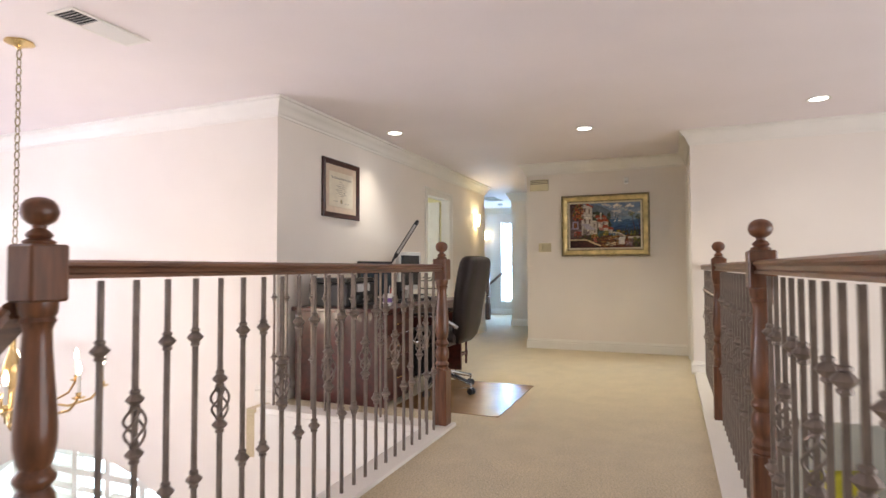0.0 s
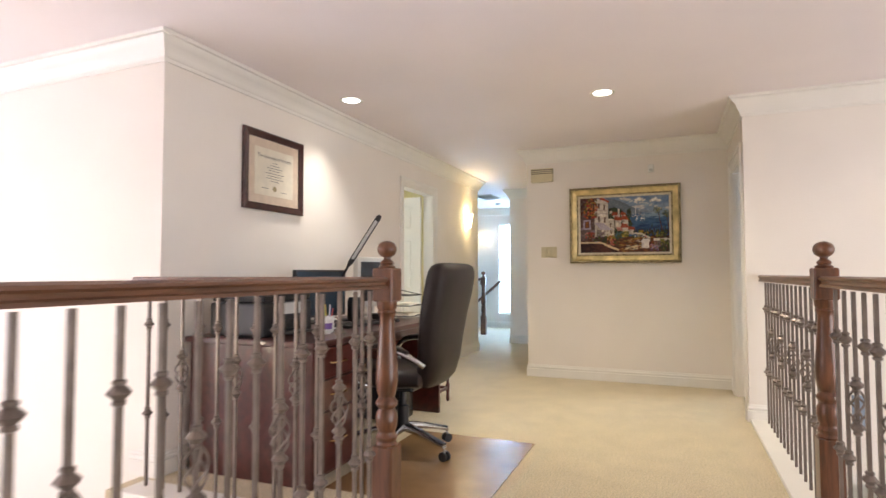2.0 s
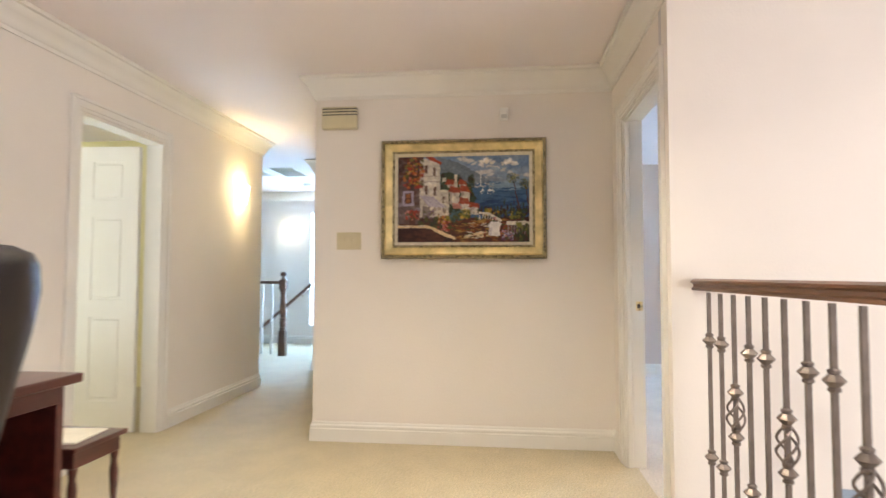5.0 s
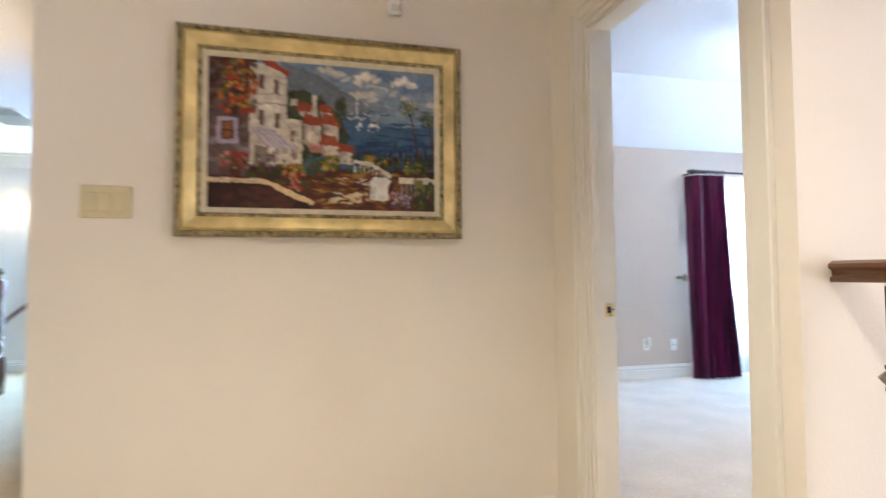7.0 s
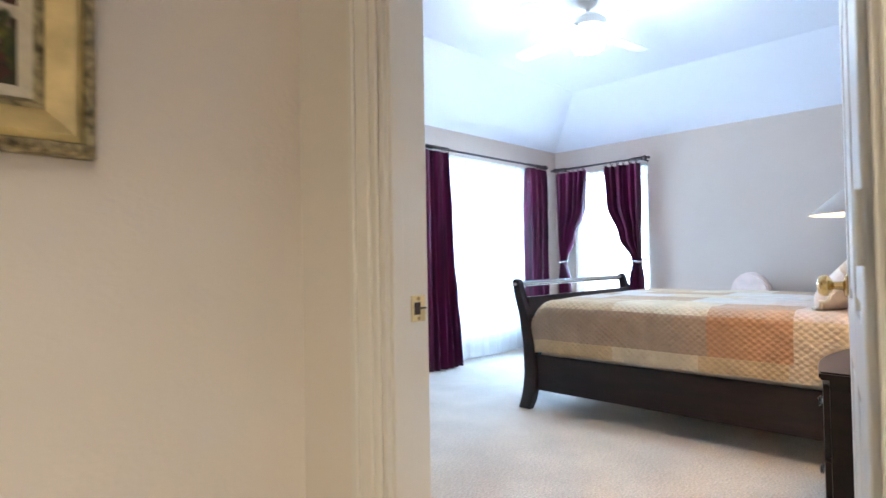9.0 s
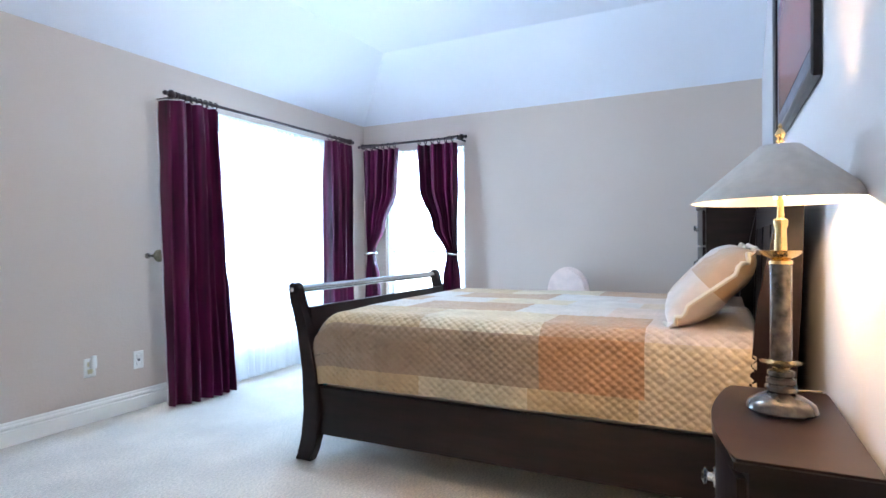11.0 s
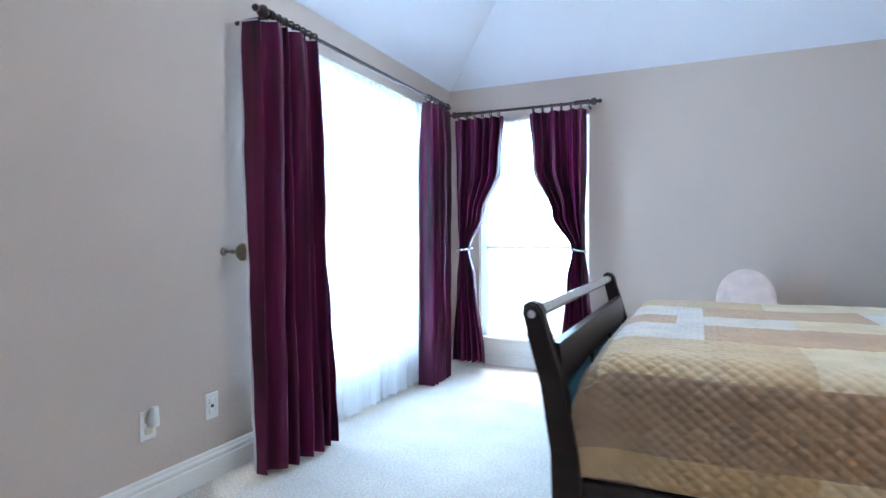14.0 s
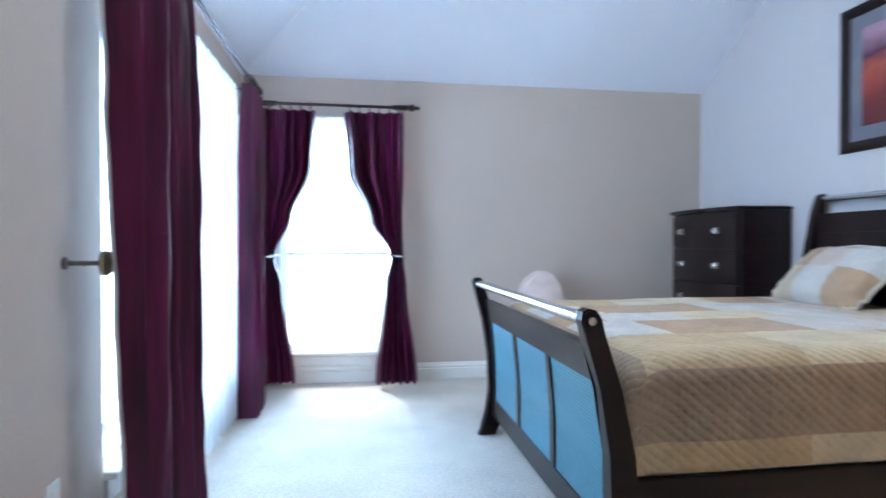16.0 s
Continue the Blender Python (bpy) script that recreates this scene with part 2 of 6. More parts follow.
def box(bm, x0, x1, y0, y1, z0, z1, bevel=0.0, seg=1, m=None):
    r = bmesh.ops.create_cube(bm, size=1.0)["verts"]
    bmesh.ops.scale(bm, vec=(abs(x1 - x0), abs(y1 - y0), abs(z1 - z0)), verts=r)
    bmesh.ops.translate(bm, vec=((x0 + x1) / 2, (y0 + y1) / 2, (z0 + z1) / 2), verts=r)
    if m is not None:
        bmesh.ops.transform(bm, matrix=m, verts=r)
    if bevel:
        edges = list({e for v in r for e in v.link_edges})
        bmesh.ops.bevel(bm, geom=edges, offset=bevel, segments=seg, affect="EDGES", profile=0.6)
    return bm


def B(*a, **k):
    return box(bmesh.new(), *a, **k)


def lathe(bm, profile, n=20, m=None, ang=0.0):
    rings = []
    for r, z in profile:
        ring = []
        for i in range(n):
            a = 2 * math.pi * i / n + ang
            v = Vector((r * math.cos(a), r * math.sin(a), z))
            ring.append(bm.verts.new(m @ v if m is not None else v))
        rings.append(ring)
    for a, b in zip(rings, rings[1:]):
        for i in range(n):
            bm.faces.new((a[i], a[(i + 1) % n], b[(i + 1) % n], b[i]))
    bm.faces.new(rings[0][::-1])
    bm.faces.new(rings[-1])
    return bm


def tube(bm, pts, r, n=8, closed=False):
    pts = [Vector(p) for p in pts]
    rings, up = [], None
    for i, p in enumerate(pts):
        a = pts[i - 1] if (i or closed) else p
        b = pts[(i + 1) % len(pts)] if (i < len(pts) - 1 or closed) else p
        t = (b - a).normalized()
        if up is None:
            up = t.orthogonal().normalized()
        up = (up - t * up.dot(t)).normalized()
        side = t.cross(up)
        rad = r[i] if isinstance(r, (list, tuple)) else r
        rings.append([bm.verts.new(p + rad * (math.cos(2 * math.pi * k / n) * up + math.sin(2 * math.pi * k / n) * side)) for k in range(n)])
    pairs = list(zip(rings, rings[1:])) + ([(rings[-1], rings[0])] if closed else [])
    for a, b in pairs:
        for k in range(n):
            bm.faces.new((a[k], a[(k + 1) % n], b[(k + 1) % n], b[k]))
    if not closed:
        bm.faces.new(rings[0][::-1])
        bm.faces.new(rings[-1])
    return bm


def flow(pts, n=4):
    """A smooth line through the given points."""
    p = [Vector(q) for q in pts]
    p = [2 * p[0] - p[1]] + p + [2 * p[-1] - p[-2]]
    out = []
    for a, b, c, d in zip(p, p[1:], p[2:], p[3:]):
        for k in range(n):
            t = k / n
            out.append(0.5 * (2 * b + (c - a) * t + (2 * a - 5 * b + 4 * c - d) * t * t + (3 * b - a - 3 * c + d) * t ** 3))
    return out + [p[-2]]


def prism(bm, pts, axis, lo, hi, bevel=0.0):
    """Extrudes a polygon of 2D points along an axis; points are the other two axes in order."""
    def at(p, w):
        return {"x": (w, p[0], p[1]), "y": (p[0], w, p[1]), "z": (p[0], p[1], w)}[axis]
    a, b = [bm.verts.new(at(p, lo)) for p in pts], [bm.verts.new(at(p, hi)) for p in pts]
    n = len(pts)
    fs = [bm.faces.new(a[::-1]), bm.faces.new(b)] + [bm.faces.new((a[i], a[(i + 1) % n], b[(i + 1) % n], b[i])) for i in range(n)]
    if bevel:
        bmesh.ops.bevel(bm, geom=[e for f in fs[:2] for e in f.edges], offset=bevel, segments=2, affect="EDGES")
    return bm


def moulding(bm, path, profile):
    """Sweeps a wall profile (distance from wall, height) along a floor line with mitred corners; the room lies on the line's left."""
    pts = [Vector(p) for p in path]
    dirs = [(b - a).normalized() for a, b in zip(pts, pts[1:])]
    nor = [Vector((-d.y, d.x)) for d in dirs]
    rings = []
    for i, p in enumerate(pts):
        if i == 0:
            off = nor[0]
        elif i == len(pts) - 1:
            off = nor[-1]
        else:
            off = (nor[i - 1] + nor[i]) / (1 + nor[i - 1].dot(nor[i]))
        rings.append([bm.verts.new((p.x + off.x * d, p.y + off.y * d, z)) for d, z in profile])
    n = len(profile)
    for a, b in zip(rings, rings[1:]):
        for k in range(n):
            bm.faces.new((a[k], a[(k + 1) % n], b[(k + 1) % n], b[k]))
    bm.faces.new(rings[0][::-1])
    bm.faces.new(rings[-1])
    return bm


def strip(bm, f, nu, nv, thick=0.0):
    """A grid sheet from f(u, v), u and v from 0 to 1."""
    g = [[bm.verts.new(f(i / nu, j / nv)) for j in range(nv + 1)] for i in range(nu + 1)]
    for i in range(nu):
        for j in range(nv):
            bm.faces.new((g[i][j], g[i + 1][j], g[i + 1][j + 1], g[i][j + 1]))
    return bm


CROWN = lambda top: [(0, top - 0.150), (0.010, top - 0.150), (0.013, top - 0.130), (0.022, top - 0.123), (0.030, top - 0.102), (0.050, top - 0.060),
                     (0.072, top - 0.042), (0.077, top - 0.026), (0.090, top - 0.020), (0.094, top - 0.002), (0, top - 0.002)]
BASE = [(0, 0.001), (0.016, 0.001), (0.016, 0.082), (0.009, 0.086), (0.009, 0.092), (0.014, 0.096), (0.013, 0.106), (0.006, 0.114), (0.006, 0.120), (0.002, 0.130), (0, 0.130)]


# ---------------------------------------------------------------- floors, walls, ceilings
bm = bmesh.new()
box(bm, -0.74, 1.15, -2.2, 3.60, -0.36, 0)
box(bm, LWX - 0.1, 1.15, 3.60, RWY, -0.36, 0)
box(bm, -5.2, RWX + 0.06, RWY, FAR + 0.2, -0.36, 0)
setting("floor", bm, M_CARPET, "beige cut-pile carpet on the upstairs landing", "carpet floor")
setting("floor_bedroom", B(RWX + 0.06, 6.42, RWY, BN + 0.15, -0.36, 0), M_BCARPET, "cut-pile bedroom carpet with daylight put into its colour", "carpet floor")
setting("floor_lower", B(-6.7, 6.6, -2.4, FAR + 0.4, LOW - 0.2, LOW), M_LOWFLOOR, "tan stone floor of the lower storey", "floor")

bm = bmesh.new()
box(bm, -6.7, 5.95, -2.4, RWY + 0.09, H, H + 0.12)
box(bm, -6.7, RWX + 0.05, RWY + 0.09, FAR + 0.3, H, H + 0.12)
setting("ceiling", bm, M_CEIL, "smooth off-white landing ceiling", "ceiling")

bm = bmesh.new()
d = SLOPE_D
o = [bm.verts.new(p) for p in ((BW - 0.05, 6.43, BH), (BW - 0.05, BN, BH), (BE, BN, BH), (BE, 6.43, BH))]
i_ = [bm.verts.new(p) for p in ((BW + d, 6.43, BT), (BW + d, BN - d, BT), (BE - d, BN - d, BT), (BE - d, 6.43, BT))]
bm.faces.new(i_)
for k in range(3):
    bm.faces.new((o[k], o[k + 1], i_[k + 1], i_[k]))
geo = bmesh.ops.extrude_face_region(bm, geom=bm.faces[:])
bmesh.ops.translate(bm, vec=(0, 0, 0.25), verts=[v for v in geo["geom"] if isinstance(v, bmesh.types.BMVert)])
setting("ceiling_bedroom", bm, M_BCEIL, "white vaulted tray ceiling with sloping sides", "ceiling")

# desk wall with the study door opening
bm = bmesh.new()
T = 0.12
box(bm, LWX - T, LWX, LWY + T, 6.80, 0, H)
box(bm, LWX - T, LWX, 7.60, LWE, 0, H)
box(bm, LWX - T, LWX, 6.80, 7.60, 2.04, H)
box(bm, -5.2, LWX - T, LWE - T, LWE, 0, H)
setting("wall_desk", bm, M_WALL, "cream painted landing wall", "wall")

# foyer wall with a wide segmental arch below
bm = bmesh.new()
AX, AW, AS, AR = -4.45, 1.45, -1.15, 0.50
box(bm, -6.6, AX - AW, LWY, LWY + T, LOW, H)
box(bm, AX + AW, LWX, LWY, LWY + T, LOW, H)
rad = (AW * AW + AR * AR) / (2 * AR)
arc = [(AX + AW * math.cos(math.pi * k / 24), AS + math.sqrt(max(rad * rad - (AW * math.cos(math.pi * k / 24)) ** 2, 0)) - (rad - AR)) for k in range(25)]
prism(bm, arc + [(AX - AW, H), (AX + AW, H)], "y", LWY, LWY + T)
setting("wall_foyer", bm, M_WALL, "cream two-storey foyer wall with an arched opening", "wall")

bm = bmesh.new()
box(bm, -6.6, -6.4, -2.2, 0.0, LOW, H); box(bm, -6.6, -6.4, 3.2, LWY, LOW, H)
box(bm, -6.6, -6.4, 0.0, 3.2, LOW, -0.9); box(bm, -6.6, -6.4, 0.0, 3.2, 2.1, H)
setting("wall_west", bm, M_WALL, "cream foyer wall with a tall window", "wall")
setting("wall_south", B(-6.6, 5.9, -2.4, -2.2, LOW, H), M_WALL, "cream wall closing the landing", "wall")
bm = bmesh.new()
box(bm, 5.7, 5.9, -2.2, 0.1, LOW, H); box(bm, 5.7, 5.9, 4.7, RWY, LOW, H)
box(bm, 5.7, 5.9, 0.1, 4.7, LOW, -1.2); box(bm, 5.7, 5.9, 0.1, 4.7, 2.1, H)
setting("wall_living_east", bm, M_WALL, "cream living room wall with windows", "wall")
setting("wall_living_north", B(RWX, 6.42, RWY, RWY + 0.09, -0.36, H + 0.1), M_WALL, "cream wall above the living room", "wall")
setting("wall_bedroom_south", box(B(RWX + 0.001, 1.95, RWY + 0.09, 6.46, -0.36, BT + 0.2), 1.95, 6.42, RWY + 0.09, BS, -0.36, BT + 0.2), M_BWHITE, "pale painted bedroom gable wall", "wall")

bm = bmesh.new()
x0, x1 = RWX, RWX + 0.06
box(bm, x0, x1, 7.250, PWY, 0, H); box(bm, x0, x1, 6.455, 7.250, 2.03, H)
setting("wall_bedroom_door", bm, M_WALL, "cream wall with the bedroom doorway", "wall")
bm = bmesh.new()
x0, x1 = RWX + 0.06, BW
box(bm, x0, x1, 7.250, BN + 0.15, 0, BH + 0.1); box(bm, x0, x1, 6.455, 7.250, 2.03, BH + 0.1)
setting("wall_bedroom_west", bm, M_BWALL, "greige painted bedroom wall", "wall")

bm = bmesh.new()
box(bm, PWX0, RWX + 0.06, PWY, PWY + T, 0, H)
box(bm, PWX0, PWX0 + T, PWY + T, 10.21 + T, 0, H)
box(bm, -1.93, PWX0, 10.21, 10.21 + T, 0, H)
box(bm, -1.93, -1.93 + T, 10.21 + T, FAR, 0, H)
setting("wall_painting", bm, M_WALL, "cream hall wall carrying the painting", "wall")

bm = bmesh.new()
WX0, WX1, WZ0, WZ1 = -2.83, -2.38, 0.30, 2.10
box(bm, -5.2, WX0, FAR, FAR + 0.15, -0.3, H); box(bm, WX1, -1.8, FAR, FAR + 0.15, -0.3, H)
box(bm, WX0, WX1, FAR, FAR + 0.15, -0.3, WZ0); box(bm, WX0, WX1, FAR, FAR + 0.15, WZ1, H)
box(bm, -5.2, -5.05, LWE, FAR, -0.3, H)
setting("wall_hall_end", bm, M_WALL, "cream wall at the end of the hall", "wall")

bm = bmesh.new()
box(bm, -5.15, -5.0, 5.3, LWE - T, 0, 0.8); box(bm, -5.15, -5.0, 5.3, 6.0, 0.8, H); box(bm, -5.15, -5.0, 7.2, LWE - T, 0.8, H); box(bm, -5.15, -5.0, 6.0, 7.2, 2.0, H)
box(bm, -5.0, LWX - T, 5.2, 5.3, 0, H); box(bm, -5.0, LWX - T - 0.002, LWE - T - 0.05, LWE - T - 0.002, 0, H)
setting("wall_study", bm, M_YWALL, "pale yellow study wall", "wall")

NX0, NX1, NZ0, NZ1 = 3.95, 5.62, 0.28, 2.02
bm = bmesh.new()
box(bm, RWX, NX0, BN, BN + 0.15, 0, BH + 0.05); box(bm, NX1, BE + 0.15, BN, BN + 0.15, 0, BH + 0.05)
box(bm, NX0, NX1, BN, BN + 0.15, 0, NZ0); box(bm, NX0, NX1, BN, BN + 0.15, NZ1, BH + 0.05)
setting("wall_bedroom_north", bm, M_BWALL, "greige bedroom wall with a wide window", "wall")
EY0, EY1, EZ0, EZ1 = 9.10, 10.02, 0.24, 2.04
bm = bmesh.new()
box(bm, BE, BE + 0.15, BS - 0.05, EY0, 0, BH + 0.05); box(bm, BE, BE + 0.15, EY1, BN, 0, BH + 0.05)
box(bm, BE, BE + 0.15, EY0, EY1, 0, EZ0); box(bm, BE, BE + 0.15, EY0, EY1, EZ1, BH + 0.05)
setting("wall_bedroom_east", bm, M_BWALL, "greige bedroom wall with a narrow window", "wall")

bm = bmesh.new()
box(bm, -6.7, -6.6, -2.4, FAR + 0.4, LOW, H); box(bm, 6.42, 6.475, -2.4, BN + 0.3, LOW, -0.36)
box(bm, -6.6, 6.42, BN + 0.2, BN + 0.3, LOW, -0.36)
box(bm, LWX, -0.74, LY - 0.09, LY - 0.03, LOW, -0.36); box(bm, -0.74, -0.70, -2.2, LY - 0.09, LOW, -0.36); box(bm, 1.10, 1.15, -2.2, RWY - 0.4, LOW, -0.36)
setting("wall_lower", bm, M_WALL, "cream lower-storey walls", "wall")
setting("wall_opening_panel", B(1.612, 1.700, RWY - 0.016, RWY - 0.001, 0.022, 0.250, 0.004), M_BLUEP, "small slate blue panel set on the living room wall", "wall panel")

# mouldings
bm = bmesh.new()
moulding(bm, [(-5.05, LWE), (LWX, LWE), (LWX, LWY), (-6.4, LWY)], CROWN(H))
moulding(bm, [(5.7, RWY), (RWX, RWY), (RWX, PWY), (PWX0, PWY), (PWX0, 10.21), (-1.93, 10.21), (-1.93, FAR), (-5.05, FAR)], CROWN(H))
setting("trim_crown", bm, M_TRIM, "white painted crown moulding", "crown moulding", smooth=True)
bm = bmesh.new()
moulding(bm, [(-5.05, LWE), (LWX, LWE), (LWX, 7.70)], BASE)
moulding(bm, [(LWX, 6.70), (LWX, LWY), (LWX - 0.2, LWY)], BASE)
moulding(bm, [(1.14, RWY), (RWX, RWY), (RWX, 6.37)], BASE)
moulding(bm, [(RWX, 7.335), (RWX, PWY), (PWX0, PWY), (PWX0, 10.21), (-1.93, 10.21), (-1.93, FAR), (-5.05, FAR)], BASE)
moulding(bm, [(BE, BS), (BE, BN), (BW, BN), (BW, 7.335)], BASE)
moulding(bm, [(1.9, BS), (BE, BS)], BASE)
setting("baseboard", bm, M_TRIM, "white painted moulded baseboard", "baseboard")


def casing(bm, face, sign, y0, y1, top, w=0.080):
    """Stepped door casing on a wall of constant x."""
    for a, b, t in ((0.0, 0.020, 0.010), (0.020, 0.060, 0.015), (0.060, w, 0.021)):
        xa, xb = sorted((face, face + sign * t))
        box(bm, xa, xb, y0 - b, y0 - a, 0, top + b, 0.003)
        box(bm, xa, xb, y1 + a, y1 + b, 0, top + b, 0.003)
        box(bm, xa, xb, y0 - a, y1 + a, top + a, top + b, 0.003)


bm = bmesh.new()
casing(bm, RWX, -1, 6.455, 7.250, 2.03)
box(bm, RWX - 0.002, BW + 0.002, 7.236, 7.248, 0, 2.03); box(bm, RWX - 0.002, BW + 0.002, 6.457, 6.47, 0, 2.03); box(bm, RWX - 0.002, BW + 0.002, 6.47, 7.236, 2.01, 2.028)
box(bm, RWX + 0.008, RWX + 0.036, 7.224, 7.237, 0, 2.01, 0.002); box(bm, RWX + 0.008, RWX + 0.036, 6.47, 6.482, 0, 2.01, 0.002); box(bm, RWX + 0.008, RWX + 0.036, 6.482, 7.224, 1.998, 2.01, 0.002)
door_1 = setting("door_1", bm, M_TRIM, "white painted frame of the bedroom doorway", "door frame")
bm = bmesh.new()
box(bm, 1.042, 1.080, 7.2325, 7.2360, 0.896, 0.949, 0.001)
strike = part("strike_plate", bm, M_PLATE, door_1, "brass strike plate")
part("strike_hole", B(1.049, 1.065, 7.2315, 7.2327, 0.910, 0.935), M_RODWOOD, strike)
part("latch_lip", B(1.063, 1.0815, 7.2310, 7.2326, 0.921, 0.9245), M_BLACK, strike)
for hz in (0.9025, 0.9425):
    part("screw", lathe(bmesh.new(), [(0.004, 0), (0.004, 0.0015)], 8, pose(1.060, 7.2326, hz, 90)), M_BRASS, strike)
bm = bmesh.new()
casing(bm, LWX, 1, 6.80, 7.60, 2.04)
box(bm, LWX - T - 0.002, LWX + 0.002, 7.582, 7.598, 0, 2.04); box(bm, LWX - T - 0.002, LWX + 0.002, 6.802, 6.818, 0, 2.04); box(bm, LWX - T - 0.002, LWX + 0.002, 6.818, 7.582, 2.022, 2.038)
door_2 = setting("door_2", bm, M_TRIM, "white painted frame of the study doorway", "door frame")


def panel_door(name, w, h, m, label):
    """A six-panel door whose hinge edge is at its origin, reaching along +x, 36 mm thick."""
    t = thing(name, label, "door", m=m)
    bm = bmesh.new()
    box(bm, 0, w, -0.010, 0.010, 0.008, h)
    rows = ((0.22, 0.80), (0.92, 1.50), (1.62, h - 0.11))
    cols = ((0.0, 0.105), (w / 2 - 0.05, w / 2 + 0.05), (w - 0.105, w))
    for a, b in cols:
        box(bm, a, b, -0.018, 0.018, 0.008, h, 0.002)
    for a, b in ((0.008, 0.22), (0.80, 0.92), (1.50, 1.62), (h - 0.11, h)):
        box(bm, 0.10, w - 0.10, -0.0178, 0.0178, a, b, 0.002)
    part("stile_frame", bm, M_TRIM, t)
    for a, b in rows:
        for c, e in ((0.105, w / 2 - 0.05), (w / 2 + 0.05, w - 0.105)):
            part("panel", B(c + 0.018, e - 0.018, -0.016, 0.016, a + 0.018, b - 0.018, 0.006), M_TRIM, t)
    for hz in (0.25, 1.0, 1.78):
        part("hinge", tube(bmesh.new(), [(-0.004, 0.02, hz), (-0.004, 0.02, hz + 0.09)], 0.006, 8), M_TRIM, t, "painted hinge")
    for s in (-1, 1):
        prof = [(0.026, 0), (0.030, 0.004), (0.026, 0.009), (0.011, 0.012), (0.010, 0.030), (0.018, 0.036), (0.027, 0.044), (0.028, 0.054), (0.022, 0.064), (0.004, 0.069)]
        part("knob", lathe(bmesh.new(), [(0.85 * r, 0.85 * d) for r, d in prof], 20, pose(w - 0.062, 0.018 * s, 0.945, -90 * s)), M_BRASS, t, "polished brass door knob", True)
    return t


panel_door("bedroom_door", 0.74, 2.0, pose(BW + 0.02, 6.49, 0.004, 0, 0, 10), "white painted six-panel bedroom door standing open")
panel_door("study_door", 0.76, 2.0, pose(LWX - T - 0.02, 7.55, 0.004, 0, 0, 184), "white six-panel study door standing open")

# curbs under the railings
bm = bmesh.new()
box(bm, 0.985, 1.165, -2.2, RWY - 0.002, -0.02, 0.022, 0.004)
box(bm, -0.75, -0.575, -2.2, LY - 0.11, -0.02, 0.022, 0.004)
box(bm, LWX + 0.017, -0.575, LY - 0.108, LY + 0.07, -0.02, 0.022, 0.004)
box(bm, 1.15, 1.165, -2.2, RWY - 0.002, -0.36, -0.021); box(bm, -0.755, -0.74, -2.2, LY - 0.11, -0.36, -0.021); box(bm, LWX, -0.74, LY - 0.105, LY - 0.09, -0.36, -0.021)
setting("trim_curb", bm, M_TRIM, "white painted curb board under the railings", "curb board")

# ---------------------------------------------------------------- railings
RAILZ = 1.088
RAIL_PROFILE = [(-0.030, -0.048), (0.030, -0.048), (0.030, -0.038), (0.022, -0.033), (0.024, -0.022), (0.034, -0.015), (0.033, -0.007), (0.020, 0.0), (-0.020, 0.0), (-0.033, -0.007), (-0.034, -0.015), (-0.024, -0.022), (-0.022, -0.033), (-0.030, -0.038)]


def handrail(a, b):
    a, b = Vector(a), Vector(b)
    dirv = (b - a).normalized()
    side = dirv.cross(Vector((0, 0, 1))).normalized()
    up = side.cross(dirv)
    bm = bmesh.new()
    ra, rb = ([bm.verts.new(p + side * u + up * v) for u, v in RAIL_PROFILE] for p in (a, b))
    n = len(RAIL_PROFILE)
    for k in range(n):
        bm.faces.new((ra[k], ra[(k + 1) % n], rb[(k + 1) % n], rb[k]))
    bm.faces.new(ra[::-1]); bm.faces.new(rb)
    return bm


W2 = 0.047
bm = bmesh.new()
NEWEL_LOW = finish("newel_base", B(-W2, W2, -W2, W2, 0, 0.366, 0.005), M_NEWEL)
box(bm, -W2, W2, -W2, W2, 0.965, 1.105, 0.006)
NEWEL_SQ = finish("newel_block", bm, M_NEWEL)
prof = [(0.044, 0.365), (0.046, 0.372), (0.040, 0.384), (0.044, 0.392), (0.046, 0.402), (0.038, 0.414), (0.036, 0.424), (0.043, 0.440), (0.047, 0.468), (0.044, 0.498), (0.034, 0.518),
        (0.040, 0.526), (0.046, 0.536), (0.046, 0.546), (0.038, 0.556), (0.033, 0.566), (0.039, 0.580), (0.046, 0.62), (0.047, 0.66), (0.044, 0.71), (0.038, 0.78), (0.033, 0.85), (0.031, 0.895), (0.036, 0.910),
        (0.041, 0.918), (0.036, 0.928), (0.042, 0.938), (0.044, 0.966)]
NEWEL_TURN = finish("newel_turning", lathe(bmesh.new(), prof, 22), M_NEWEL, True)
prof = [(0.034, 1.089), (0.036, 1.098), (0.024, 1.106), (0.030, 1.114), (0.026, 1.122), (0.015, 1.132), (0.016, 1.140), (0.026, 1.146), (0.036, 1.156), (0.041, 1.170), (0.042, 1.180), (0.039, 1.194), (0.031, 1.206), (0.018, 1.214), (0.004, 1.217)]
NEWEL_BALL = finish("newel_finial", lathe(bmesh.new(), [(r, 1.104 + (z - 1.089) * 0.92) for r, z in prof], 24), M_NEWEL, True)
BAR = finish("baluster", B(-0.0065, 0.0065, -0.0065, 0.0065, 0.022, RAILZ - 0.055), M_IRON)
prof = [(0.009, -0.030), (0.015, -0.026), (0.015, -0.020), (0.012, -0.016), (0.022, -0.006), (0.027, 0.0), (0.022, 0.006), (0.012, 0.016), (0.015, 0.020), (0.015, 0.026), (0.009, 0.030)]
KNUCKLE = finish("knuckle", lathe(bmesh.new(), prof, 8, ang=math.pi / 8), M_IRON)
bm = bmesh.new()
